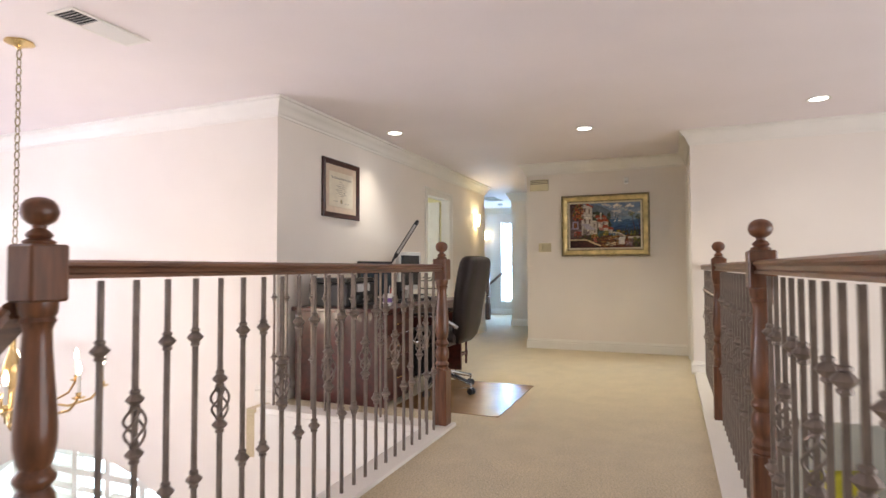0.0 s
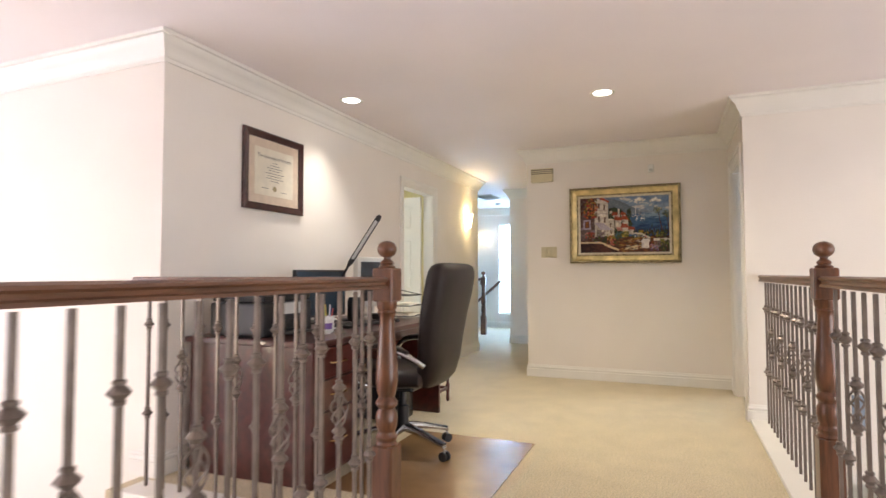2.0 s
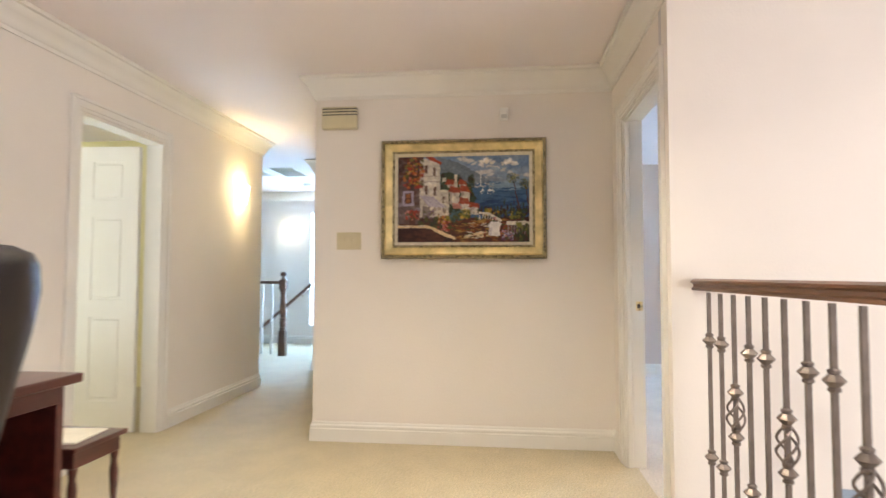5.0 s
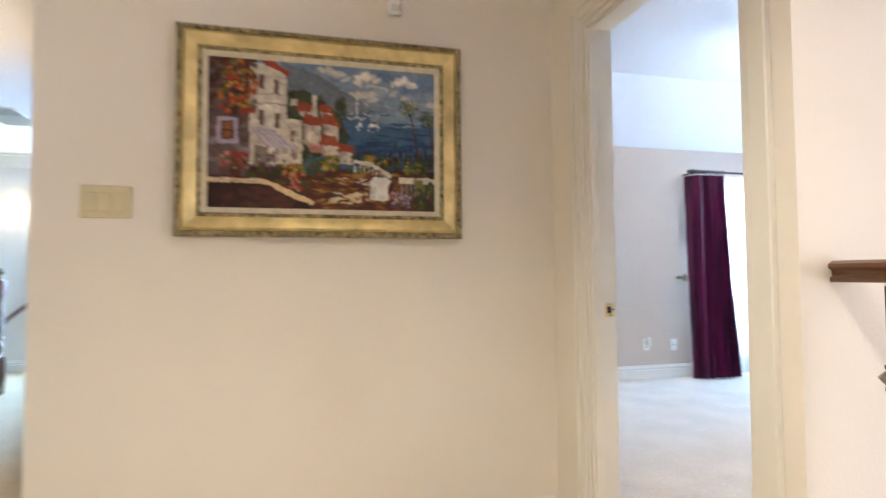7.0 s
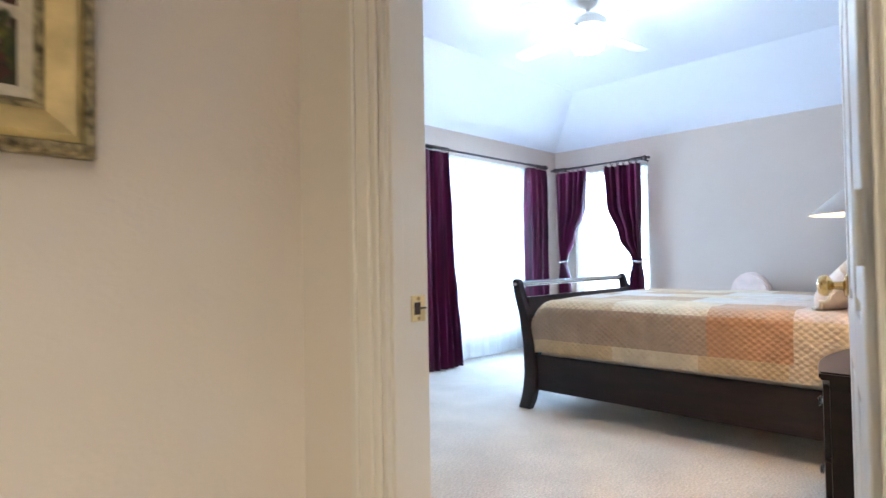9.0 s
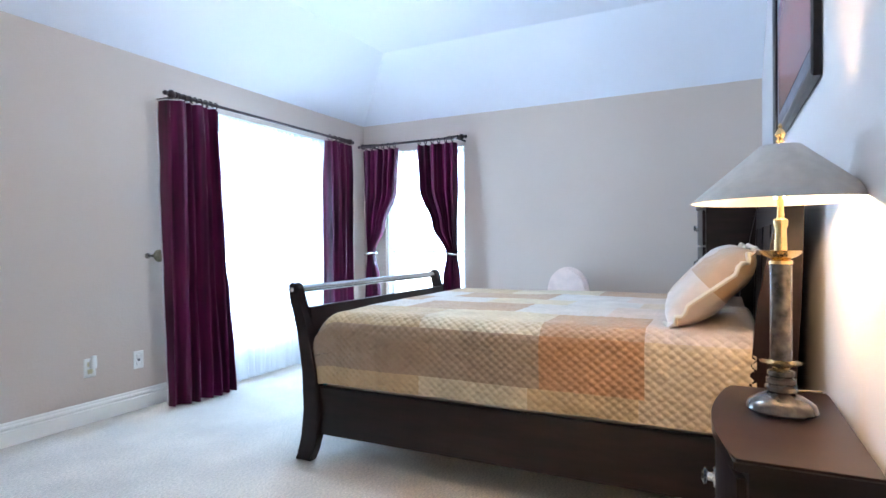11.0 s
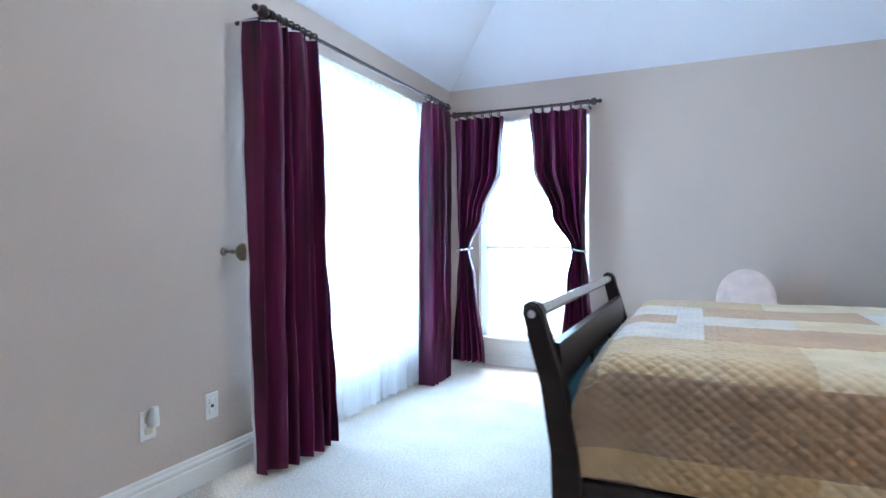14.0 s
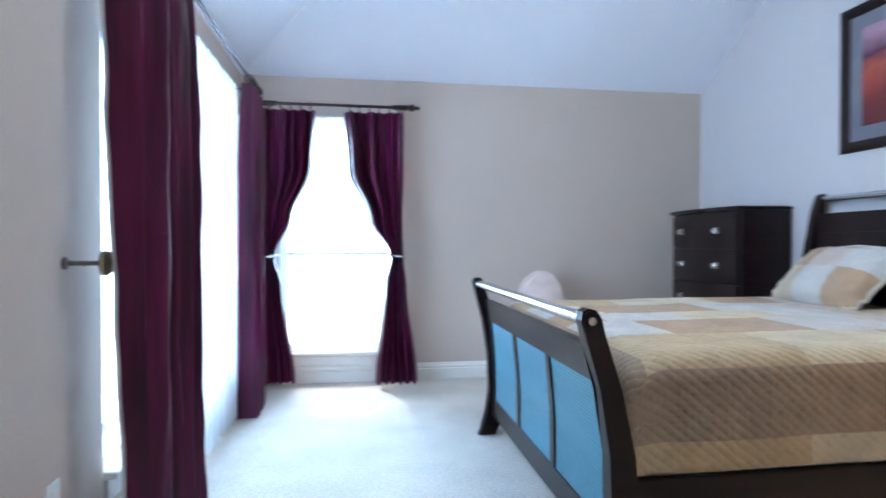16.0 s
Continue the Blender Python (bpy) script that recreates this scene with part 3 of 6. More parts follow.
for q in range(4):
    pts = []
    for k in range(13):
        u = k / 12
        a = q * math.pi / 2 + u * math.pi * 1.15
        r = 0.006 + 0.025 * math.sin(math.pi * u) ** 0.8
        pts.append((r * math.cos(a), r * math.sin(a), -0.062 + 0.124 * u))
    tube(bm, pts, 0.0042, 5)
BASKET = finish("basket", bm, M_IRON, True)


def newel(parent, x, y, twist=0.0):
    n = part("newel_post", NEWEL_TURN, None, parent, "turned stained oak newel post", m=pose(x, y, 0.02, 0, 0, twist))
    part("base_block", NEWEL_LOW, None, n)
    part("rail_block", NEWEL_SQ, None, n)
    part("ball_finial", NEWEL_BALL, None, n)


def baluster(parent, x, y, kind):
    b = part("baluster", BAR, None, parent, m=pose(x, y, 0))
    if kind == "basket":
        part("basket", BASKET, None, b, m=pose(0, 0, 0.612))
        for z in (0.690, 0.535):
            part("knuckle", KNUCKLE, None, b, m=pose(0, 0, z))
    else:
        for z in (0.843, 0.389):
            part("knuckle", KNUCKLE, None, b, m=pose(0, 0, z))


def fill(parent, a, b, n, first):
    for i in range(n):
        u = i / (n - 1)
        baluster(parent, a[0] + (b[0] - a[0]) * u, a[1] + (b[1] - a[1]) * u, "basket" if (i + first) % 3 == 2 else "knuckle")


NLY = 1.083
r1 = thing("foyer_railing", "oak handrail with bronze iron balusters along the foyer edge", "railing", "landing railings", pose(0, 0, 0))
part("handrail", handrail((LX, NLY + 0.05, RAILZ), (LX, LY - 0.05, RAILZ)), M_RAIL, r1, "stained oak handrail")
newel(r1, LX, NLY); newel(r1, LX, LY)
fill(r1, (LX, 1.245), (LX, 3.535), 22, 1)
part("stair_handrail", handrail((LX - 0.05, NLY - 0.02, 0.985), (LX - 1.6, NLY - 0.02, -0.15)), M_RAIL, r1, "oak stair handrail sloping down")
r2 = thing("desk_railing", "oak handrail with bronze iron balusters before the desk", "railing", "landing railings", pose(0, 0, 0))
part("handrail", handrail((LWX + 0.002, LY, RAILZ), (LX - 0.05, LY, RAILZ)), M_RAIL, r2, "stained oak handrail")
fill(r2, (LWX + 0.09, LY), (LX - 0.12, LY), 12, 0)
r3 = thing("living_room_railing", "oak handrail with bronze iron balusters above the living room", "railing", "landing railings", pose(0, 0, 0))
RP1, RP2 = 4.49, 2.54
for a, b in ((RWY - 0.002, RP1 + 0.05), (RP1 - 0.05, RP2 + 0.05), (RP2 - 0.05, -2.19)):
    part("handrail", handrail((RX, b, RAILZ), (RX, a, RAILZ)), M_RAIL, r3, "stained oak handrail")
newel(r3, RX, RP1); newel(r3, RX, RP2)
fill(r3, (RX, RWY - 0.11), (RX, RP1 + 0.16), 14, 0)
fill(r3, (RX, RP1 - 0.173), (RX, RP2 + 0.169), 14, 0)
fill(r3, (RX, RP2 - 0.173), (RX, -2.086), 37, 0)


# ---------------------------------------------------------------- windows and what lies outside
def window(name, axis, wall, a0, a1, z0, z1, label, bars_a, bars_z, depth=0.15, sgn=1):
    """A framed window in a wall; axis is the direction along the wall."""
    w = tagged(thing(name, label, "window"), kind="structure")
    def bx(a, b, p, q, lo, hi, bev=0.004):
        p, q = sorted((wall + sgn * p, wall + sgn * q))
        return B(a, b, p, q, lo, hi, bev) if axis == "x" else B(p, q, a, b, lo, hi, bev)
    for a, b, lo, hi in ((a0, a0 + 0.05, z0, z1), (a1 - 0.05, a1, z0, z1), (a0 + 0.05, a1 - 0.05, z0, z0 + 0.05), (a0 + 0.05, a1 - 0.05, z1 - 0.05, z1)):
        part("window_frame", bx(a, b, 0.05, 0.11, lo, hi), M_VINYL, w)
    for a in bars_a:
        part("mullion", bx(a - 0.02, a + 0.02, 0.055, 0.105, z0 + 0.05, z1 - 0.05), M_VINYL, w)
    for z in bars_z:
        part("meeting_rail", bx(a0 + 0.05, a1 - 0.05, 0.055, 0.105, z - 0.013, z + 0.013), M_VINYL, w)
    pane = part("pane", bx(a0 + 0.05, a1 - 0.05, 0.076, 0.082, z0 + 0.05, z1 - 0.05, 0), M_GLASS, w)
    pane.visible_shadow = False
    part("window_sill", bx(a0 - (0.06 if axis == "y" else 0.0), a1 + 0.06, -0.05, 0.05, z0 - 0.03, z0 - 0.001, 0.006), M_TRIM, w)
    part("apron", bx(a0 - (0.04 if axis == "y" else 0.0), a1 + 0.04, -0.018, 0.0, z0 - 0.11, z0 - 0.031, 0.004), M_TRIM, w)
    return w


window("window_1", "x", BN, NX0, NX1, NZ0, NZ1, "wide white-framed window behind sheer curtains", (NX0 + 0.63, NX1 - 0.63), ())
window("window_2", "y", BE, EY0, EY1, EZ0, EZ1, "white double-hung window between tied-back curtains", (), (0.99,))
window("window_3", "x", FAR, WX0, WX1, WZ0, WZ1, "tall white window at the end of the hall", (), (1.15,))


def leafy_glow():
    m = glow("bright garden light", (0.95, 1.0, 1.0), 2.6)
    nt = m.node_tree
    n1, r = nt.nodes.new("ShaderNodeTexNoise"), nt.nodes.new("ShaderNodeValToRGB")
    tc = nt.nodes.new("ShaderNodeTexCoord")
    n1.inputs["Scale"].default_value, n1.inputs["Detail"].default_value = 2.1, 5
    r.color_ramp.elements[0].position, r.color_ramp.elements[1].position = 0.38, 0.54
    r.color_ramp.elements[0].color, r.color_ramp.elements[1].color = (0.16, 0.34, 0.30, 1), (0.95, 0.99, 1.0, 1)
    nt.links.new(tc.outputs["Object"], n1.inputs[0])
    nt.links.new(n1.outputs[0], r.inputs[0])
    nt.links.new(r.outputs[0], nt.nodes["Principled BSDF"].inputs["Emission Color"])
    return m


setting("backdrop_north", B(1.0, 8.2, 12.9, 12.95, -2, 4.5), M_SKYGLOW, "overcast daylight beyond the window", "backdrop")
setting("backdrop_east", B(9.2, 9.25, 6.5, 12.5, -2, 4.2), leafy_glow(), "bright garden beyond the window", "backdrop")
setting("backdrop_hall", B(-5, -0.5, 14.0, 14.05, -2, 4.5), M_SKYGLOW, "overcast daylight beyond the hall window", "backdrop")
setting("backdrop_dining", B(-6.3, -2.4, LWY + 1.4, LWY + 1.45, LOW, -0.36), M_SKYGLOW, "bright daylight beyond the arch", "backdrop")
setting("backdrop_west", B(-9.05, -9.0, -2, 6, -3, 4), M_SKYGLOW, "overcast daylight beyond the foyer window", "backdrop")

# shuttered window seen through the arch
sh = thing("arched_shutters", "white plantation shutters behind the foyer arch", "shutters", m=pose(0, LWY + 0.35, 0))
for k in range(7):
    x = AX - 1.45 + k * 0.48
    part("stile", B(x - 0.035, x + 0.035, -0.02, 0.02, LOW, -0.37, 0.003), M_TRIM, sh)
for z in (LOW + 0.05, -1.75, -1.05):
    part("rail", B(AX - 1.41, AX + 1.43, -0.018, 0.018, z, z + 0.06, 0.003), M_TRIM, sh)
for k in range(6):
    for j in range(11):
        z = -1.66 + j * 0.118
        if abs(z + 1.02) > 0.07 and z < -0.42:
            part("slat", B(-0.195, 0.195, -0.028, 0.028, -0.004, 0.004), M_TRIM, sh, m=pose(AX - 1.21 + k * 0.48, 0, z, 30))
fw = tagged(thing("window_4", "tall white foyer window with muntins", "window"), kind="structure")
for y in (0.0, 0.8, 1.6, 2.4, 3.14):
    part("mullion", B(-6.52, -6.46, y, y + 0.06, -0.9, 2.1), M_TRIM, fw)
for z in (-0.9, 0.1, 1.1, 2.04):
    part("muntin", B(-6.515, -6.465, 0.06, 3.14, z, z + 0.05), M_TRIM, fw)


# ---------------------------------------------------------------- landing: wall pieces
def picture_frame(t, w, h, rails, material, depth=0.03):
    """Four mitred frame members, each swept with the profile rails: (distance inwards, height)."""
    cs = [(-w / 2, -h / 2), (w / 2, -h / 2), (w / 2, h / 2), (-w / 2, h / 2)]
    sx = [(1, 1), (-1, 1), (-1, -1), (1, -1)]
    for k in range(4):
        bm = bmesh.new()
        a, b = cs[k], cs[(k + 1) % 4]
        sa, sb = sx[k], sx[(k + 1) % 4]
        ra = [bm.verts.new((a[0] + sa[0] * d, -z, a[1] + sa[1] * d)) for d, z in rails]
        rb = [bm.verts.new((b[0] + sb[0] * d, -z, b[1] + sb[1] * d)) for d, z in rails]
        n = len(rails)
        for j in range(n):
            bm.faces.new((ra[j], ra[(j + 1) % n], rb[(j + 1) % n], rb[j]))
        bm.faces.new(ra[::-1]); bm.faces.new(rb)
        part("frame_member", bm, material, t, smooth=True)


PCX, PCZ, PW_, PH_ = 0.015, 1.600, 1.082, 0.786
pic = thing("framed_painting", "coastal village oil painting in an ornate gilt frame", "painting", m=pose(PCX, PWY - 0.004, PCZ))
picture_frame(pic, PW_, PH_, [(0, 0), (0, 0.030), (0.006, 0.040), (0.018, 0.043), (0.022, 0.036), (0.022, 0)], M_GOLDDARK)
picture_frame(pic, PW_ - 0.044, PH_ - 0.044, [(0, 0), (0, 0.034), (0.012, 0.040), (0.030, 0.034), (0.052, 0.022), (0.052, 0)], M_GOLD)
picture_frame(pic, PW_ - 0.148, PH_ - 0.148, [(0, 0), (0, 0.022), (0.007, 0.027), (0.015, 0.020), (0.015, 0)], M_GOLDDARK)
picture_frame(pic, PW_ - 0.178, PH_ - 0.178, [(0, 0), (0, 0.019), (0.020, 0.013), (0.020, 0)], M_LINEN)
for k in range(52):
    u = (k + 0.5) / 52 * PW_ - PW_ / 2
    for s in (-1, 1):
        part("carved_leaf", lathe(bmesh.new(), [(0.002, 0), (0.0075, 0.002), (0.006, 0.005), (0.001, 0.007)], 6, pose(u, -0.041, s * (PH_ / 2 - 0.012), 90)), M_GOLDDARK, pic)
CW, CH = PW_ - 0.218, PH_ - 0.218
PAINT = {"sky": (0.20, 0.25, 0.33), "sky2": (0.14, 0.20, 0.30), "cloud": (0.50, 0.47, 0.44), "mount": (0.13, 0.155, 0.185), "mount2": (0.19, 0.215, 0.25), "sea": (0.020, 0.055, 0.14), "sea2": (0.06, 0.12, 0.21), "seahi": (0.22, 0.29, 0.36), "house": (0.50, 0.45, 0.38),
         "cream": (0.58, 0.53, 0.43), "shade": (0.24, 0.19, 0.17), "shade2": (0.12, 0.085, 0.08), "roof": (0.29, 0.06, 0.03), "dark": (0.040, 0.014, 0.011), "brown": (0.085, 0.032, 0.020), "rust": (0.20, 0.065, 0.02), "red": (0.30, 0.04, 0.025), "orange": (0.38, 0.14, 0.03), "yellow": (0.44, 0.28, 0.05),
         "ochre": (0.34, 0.20, 0.06), "green": (0.07, 0.08, 0.02), "green2": (0.18, 0.17, 0.04), "green3": (0.035, 0.05, 0.025), "path": (0.60, 0.47, 0.28), "white": (0.64, 0.61, 0.57), "pink": (0.48, 0.22, 0.18), "lilac": (0.33, 0.29, 0.36), "purple": (0.13, 0.06, 0.12), "teal": (0.07, 0.13, 0.15)}
NPU, NPV = 250, 162
UU, VV = np.meshgrid((np.arange(NPU) + 0.5) / NPU, (np.arange(NPV) + 0.5) / NPV, indexing="ij")
rp = random.Random(5)
ng = np.random.default_rng(8)


def cloudy(step):
    """Smooth random field between -1 and 1 over the canvas."""
    n1, n2 = NPU // step + 2, NPV // step + 2
    g = ng.uniform(-1, 1, (n1, n2))
    i, j = UU * NPU / step, VV * NPV / step
    i0, j0 = i.astype(int), j.astype(int)
    fi, fj = i - i0, j - j0
    fi, fj = fi * fi * (3 - 2 * fi), fj * fj * (3 - 2 * fj)
    return (g[i0, j0] * (1 - fi) + g[i0 + 1, j0] * fi) * (1 - fj) + (g[i0, j0 + 1] * (1 - fi) + g[i0 + 1, j0 + 1] * fi) * fj


WU, WV = UU + 0.004 * cloudy(5) + 0.003 * cloudy(3), VV + 0.006 * cloudy(5) + 0.004 * cloudy(3)
TONE = 0.10 * cloudy(4) + 0.08 * cloudy(11) + 0.06 * cloudy(2)
art = np.zeros((NPU, NPV, 3))


def lay_on(mask, col):
    c = np.array(PAINT[col]) * (1 + 1.3 * TONE[..., None])
    art[:] = art * (1 - mask[..., None]) + c * mask[..., None]


def dab(pts, col, alpha=0.92):
    """A filled brush shape with a slightly ragged edge."""
    inside = np.zeros(UU.shape, bool)
    n = len(pts)
    for k in range(n):
        (x1, y1), (x2, y2) = pts[k], pts[(k + 1) % n]
        if y1 != y2:
            cross = ((y1 > WV) != (y2 > WV)) & (WU < (x2 - x1) * (WV - y1) / (y2 - y1) + x1)
            inside ^= cross
    lay_on(inside * alpha, col)


def rect(u0, u1, v0, v1, col, alpha=0.92):
    dab([(u0, v0), (u1, v0), (u1, v1), (u0, v1)], col, alpha)


def strokes(n, u0, u1, v0, v1, cols, size=0.02, flat=0.5, tilt=0.6, alpha=0.75):
    """Soft, short brush strokes spread over a patch of the canvas."""
    for _ in range(n):
        u, v, a, s = rp.uniform(u0, u1), rp.uniform(v0, v1), rp.uniform(-tilt, tilt), size * rp.uniform(0.5, 1.1)
        c, d = math.cos(a), math.sin(a)
        x, y = (WU - u) * c + (WV - v) * 0.65 * d, -(WU - u) * d + (WV - v) * 0.65 * c
        r = (x / (s * 0.75)) ** 2 + (y / (s * flat * 0.75)) ** 2
        lay_on(alpha * np.clip(1.6 - 1.6 * r, 0, 1) ** 0.8, rp.choice(cols))


rect(-1, 2, -1, 2, "brown", 1)
rect(0.2, 2, 0.5, 2, "sky", 1)
strokes(40, 0.35, 1, 0.86, 1.0, ["sky", "sky2"], 0.10, 0.3)
strokes(50, 0.55, 1.0, 0.70, 0.82, ["seahi", "cloud", "sky"], 0.10, 0.25, 0.3)
for k in range(9):
    strokes(5, 0.46 + 0.06 * k, 0.52 + 0.06 * k, 0.955 - 0.028 * k, 0.975 - 0.025 * k, ["cloud", "seahi"], 0.04, 0.5)
for u, v, w in ((0.645, 0.925, 0.03), (0.69, 0.935, 0.045), (0.725, 0.925, 0.03), (0.81, 0.90, 0.035), (0.85, 0.92, 0.05), (0.89, 0.90, 0.035)):
    strokes(9, u - w * 0.5, u + w * 0.5, v - 0.012, v + 0.020, ["cloud", "white", "cream"], w * 0.6, 0.8)
dab([(0.30, 1.0), (0.42, 0.945), (0.50, 0.90), (0.55, 0.85), (0.66, 0.76), (0.70, 0.70), (0.73, 0.63), (0.3, 0.55)], "mount")
strokes(70, 0.34, 0.50, 0.64, 0.92, ["mount", "mount2", "mount"], 0.05, 0.35, 1.0, 0.5)
strokes(40, 0.5, 0.66, 0.64, 0.76, ["mount", "mount2"], 0.05, 0.3, 1.0, 0.5)
dab([(0.68, 0.76), (0.76, 0.745), (0.86, 0.70), (0.9, 0.68), (0.66, 0.67)], "mount2", 0.6)
rect(0.56, 2, 0.28, 0.68, "sea2", 1)
rect(0.70, 2, 0.62, 0.70, "seahi", 0.8)
strokes(60, 0.60, 1, 0.30, 0.50, ["sea", "sea"], 0.09, 0.16, 0.06)
strokes(50, 0.60, 1, 0.46, 0.62, ["sea", "sea2", "sea2"], 0.08, 0.10, 0.06)
strokes(30, 0.70, 1, 0.58, 0.70, ["seahi", "sea2"], 0.07, 0.08, 0.06)
strokes(40, 0.57, 0.73, 0.635, 0.675, ["cloud", "lilac", "white", "shade"], 0.010, 0.7)
rect(0.634, 0.640, 0.64, 0.79, "white", 0.8)
for u in (0.645, 0.70, 0.722):
    dab([(u - 0.014, 0.585), (u + 0.016, 0.585), (u + 0.004, 0.62)], "white"); strokes(6, u - 0.016, u + 0.016, 0.55, 0.59, ["white", "seahi"], 0.012, 0.5)
rect(-1, 0.18, 0.22, 2, "shade2", 1)
strokes(120, 0.0, 0.18, 0.55, 1.0, ["brown", "dark", "shade2"], 0.05, 0.7)
strokes(50, 0.0, 0.18, 0.24, 0.6, ["shade2", "lilac", "brown", "shade"], 0.04, 0.7, 0.6, 0.4)
dab([(0.33, 0.80), (0.40, 0.82), (0.56, 0.66), (0.60, 0.5), (0.56, 0.34), (0.33, 0.34)], "green3")
strokes(50, 0.34, 0.58, 0.42, 0.78, ["green3", "dark", "green"], 0.03, 1.2)
dab([(0.17, 0.28), (0.33, 0.28), (0.325, 0.90), (0.25, 0.96), (0.17, 0.98)], "house")
strokes(50, 0.19, 0.32, 0.32, 0.92, ["house", "white", "cream"], 0.028, 1.3, 0.3, 0.5)
strokes(20, 0.18, 0.23, 0.36, 0.90, ["shade", "house"], 0.022, 1.5, 0.3, 0.5)
dab([(0.185, 1.02), (0.245, 1.02), (0.338, 0.925), (0.33, 0.90), (0.24, 0.965)], "roof", 1)
rect(0.19, 0.33, 0.695, 0.71, "shade", 0.7); rect(0.19, 0.33, 0.765, 0.775, "shade", 0.5)
for u, v in ((0.208, 0.80), (0.272, 0.77), (0.21, 0.56), (0.275, 0.545)):
    rect(u, u + 0.018, v, v + 0.10, "brown", 0.85)
    rect(u + 0.018, u + 0.024, v, v + 0.10, "shade", 0.7)
rect(0.325, 0.392, 0.30, 0.58, "house"); rect(0.322, 0.396, 0.58, 0.605, "cream"); strokes(14, 0.33, 0.39, 0.32, 0.56, ["cream", "shade"], 0.02, 1.2, 0.3, 0.5)
for v in (0.35, 0.46):
    rect(0.345, 0.357, v, v + 0.07, "brown", 0.8)
for u0, u1, v0, v1, rt in ((0.38, 0.44, 0.64, 0.675, 0.05), (0.475, 0.525, 0.64, 0.675, 0.04), (0.40, 0.475, 0.44, 0.585, 0.06), (0.485, 0.552, 0.46, 0.590, 0.06), (0.48, 0.552, 0.32, 0.45, 0.06), (0.555, 0.622, 0.32, 0.41, 0.04)):
    rect(u0, u1, v0, v1, "house")
    strokes(7, u0 + 0.01, u1 - 0.01, v0, v1, ["cream", "house", "shade"], 0.02, 1.1, 0.3, 0.6)
    rect(u0, u0 + 0.014, v0, v1, "shade", 0.6)
    dab([(u0 - 0.014, v1), (u1 + 0.012, v1 - 0.015), (u1 - 0.016, v1 + rt), (u0 + 0.004, v1 + rt + 0.012)], "roof")
    strokes(5, u0, u1, v1, v1 + rt, ["roof", "brown", "orange"], 0.02, 0.3, 0.3, 0.5)
rect(0.436, 0.457, 0.64, 0.78, "house"); rect(0.345, 0.372, 0.70, 0.75, "house", 0.8)
dab([(0.415, 0.46), (0.475, 0.45), (0.495, 0.385), (0.425, 0.39)], "pink", 0.8)
dab([(0.17, 0.545), (0.27, 0.535), (0.38, 0.405), (0.25, 0.405)], "lilac", 1)
for k in range(5):
    dab([(0.185 + 0.02 * k, 0.54), (0.192 + 0.02 * k, 0.54), (0.275 + 0.024 * k, 0.407), (0.262 + 0.024 * k, 0.407)], "cloud", 0.6)
rect(0.19, 0.25, 0.28, 0.42, "shade2", 0.8); strokes(16, 0.25, 0.37, 0.28, 0.40, ["shade", "cream", "brown"], 0.022, 1.2, 0.3)
strokes(150, 0.05, 0.20, 0.64, 1.0, ["red", "orange", "brown", "green", "brown", "red", "green2"], 0.022, 0.9)
strokes(36, 0.08, 0.19, 0.66, 0.94, ["yellow", "orange", "pink", "red"], 0.013, 0.9)
rect(0.038, 0.125, 0.42, 0.60, "lilac"); rect(0.055, 0.108, 0.45, 0.575, "brown"); rect(0.066, 0.098, 0.46, 0.56, "orange", 0.45); rect(0.066, 0.098, 0.505, 0.515, "dark")
rect(0.092, 0.135, 0.19, 0.28, "brown")
strokes(80, 0.065, 0.165, 0.27, 0.37, ["red", "pink", "brown", "green", "red"], 0.015, 0.9)
strokes(50, 0.205, 0.285, 0.24, 0.37, ["lilac", "green", "purple", "purple"], 0.013, 0.9)
strokes(80, 0.16, 0.44, 0.13, 0.28, ["green", "brown", "dark", "green3"], 0.03, 0.9)
strokes(50, 0.31, 0.42, 0.21, 0.31, ["yellow", "orange", "green2", "green"], 0.015, 0.9)
strokes(45, 0.31, 0.43, 0.13, 0.24, ["red", "pink", "red", "brown"], 0.015, 0.9)
strokes(50, 0.41, 0.50, 0.24, 0.37, ["teal", "green3", "teal", "green"], 0.024, 0.9)
strokes(40, 0.48, 0.56, 0.28, 0.37, ["green2", "green", "yellow"], 0.02, 0.9)
strokes(90, 0.60, 1.0, 0.25, 0.37, ["green", "green3", "dark", "dark"], 0.028, 0.9)
for k in range(16):
    u = 0.62 + 0.024 * k
    strokes(3, u - 0.003, u + 0.003, 0.34, 0.40 + 0.04 * (k % 3), ["green3", "dark"], 0.012, 2.6, 0.1)
strokes(26, 0.67, 0.77, 0.31, 0.38, ["yellow", "green2", "orange"], 0.016, 0.9)
strokes(26, 0.85, 0.96, 0.27, 0.35, ["yellow", "green2", "green"], 0.016, 0.9)
rect(0.43, 2, -1, 0.24, "brown", 0.8)
strokes(150, 0.44, 0.88, 0.0, 0.26, ["brown", "rust", "rust", "ochre", "ochre", "brown", "green"], 0.045, 0.28, 0.2)
strokes(40, 0.52, 0.68, 0.05, 0.125, ["path", "cream", "path"], 0.035, 0.22, 0.2)
strokes(14, 0.54, 0.70, 0.18, 0.225, ["path", "cream", "ochre"], 0.03, 0.2, 0.2)
strokes(26, 0.45, 0.6, 0.12, 0.22, ["ochre", "rust", "brown"], 0.04, 0.22, 0.2)
dab([(0.62, 0.35), (0.70, 0.345), (0.79, 0.255), (0.785, 0.225), (0.70, 0.315), (0.62, 0.325)], "cream")
for k in range(8):
    v = 0.32 if k < 4 else 0.32 - 0.018 * (k - 3)
    rect(0.625 + k * 0.02, 0.632 + k * 0.02, v - 0.055, v, "cream", 0.7)
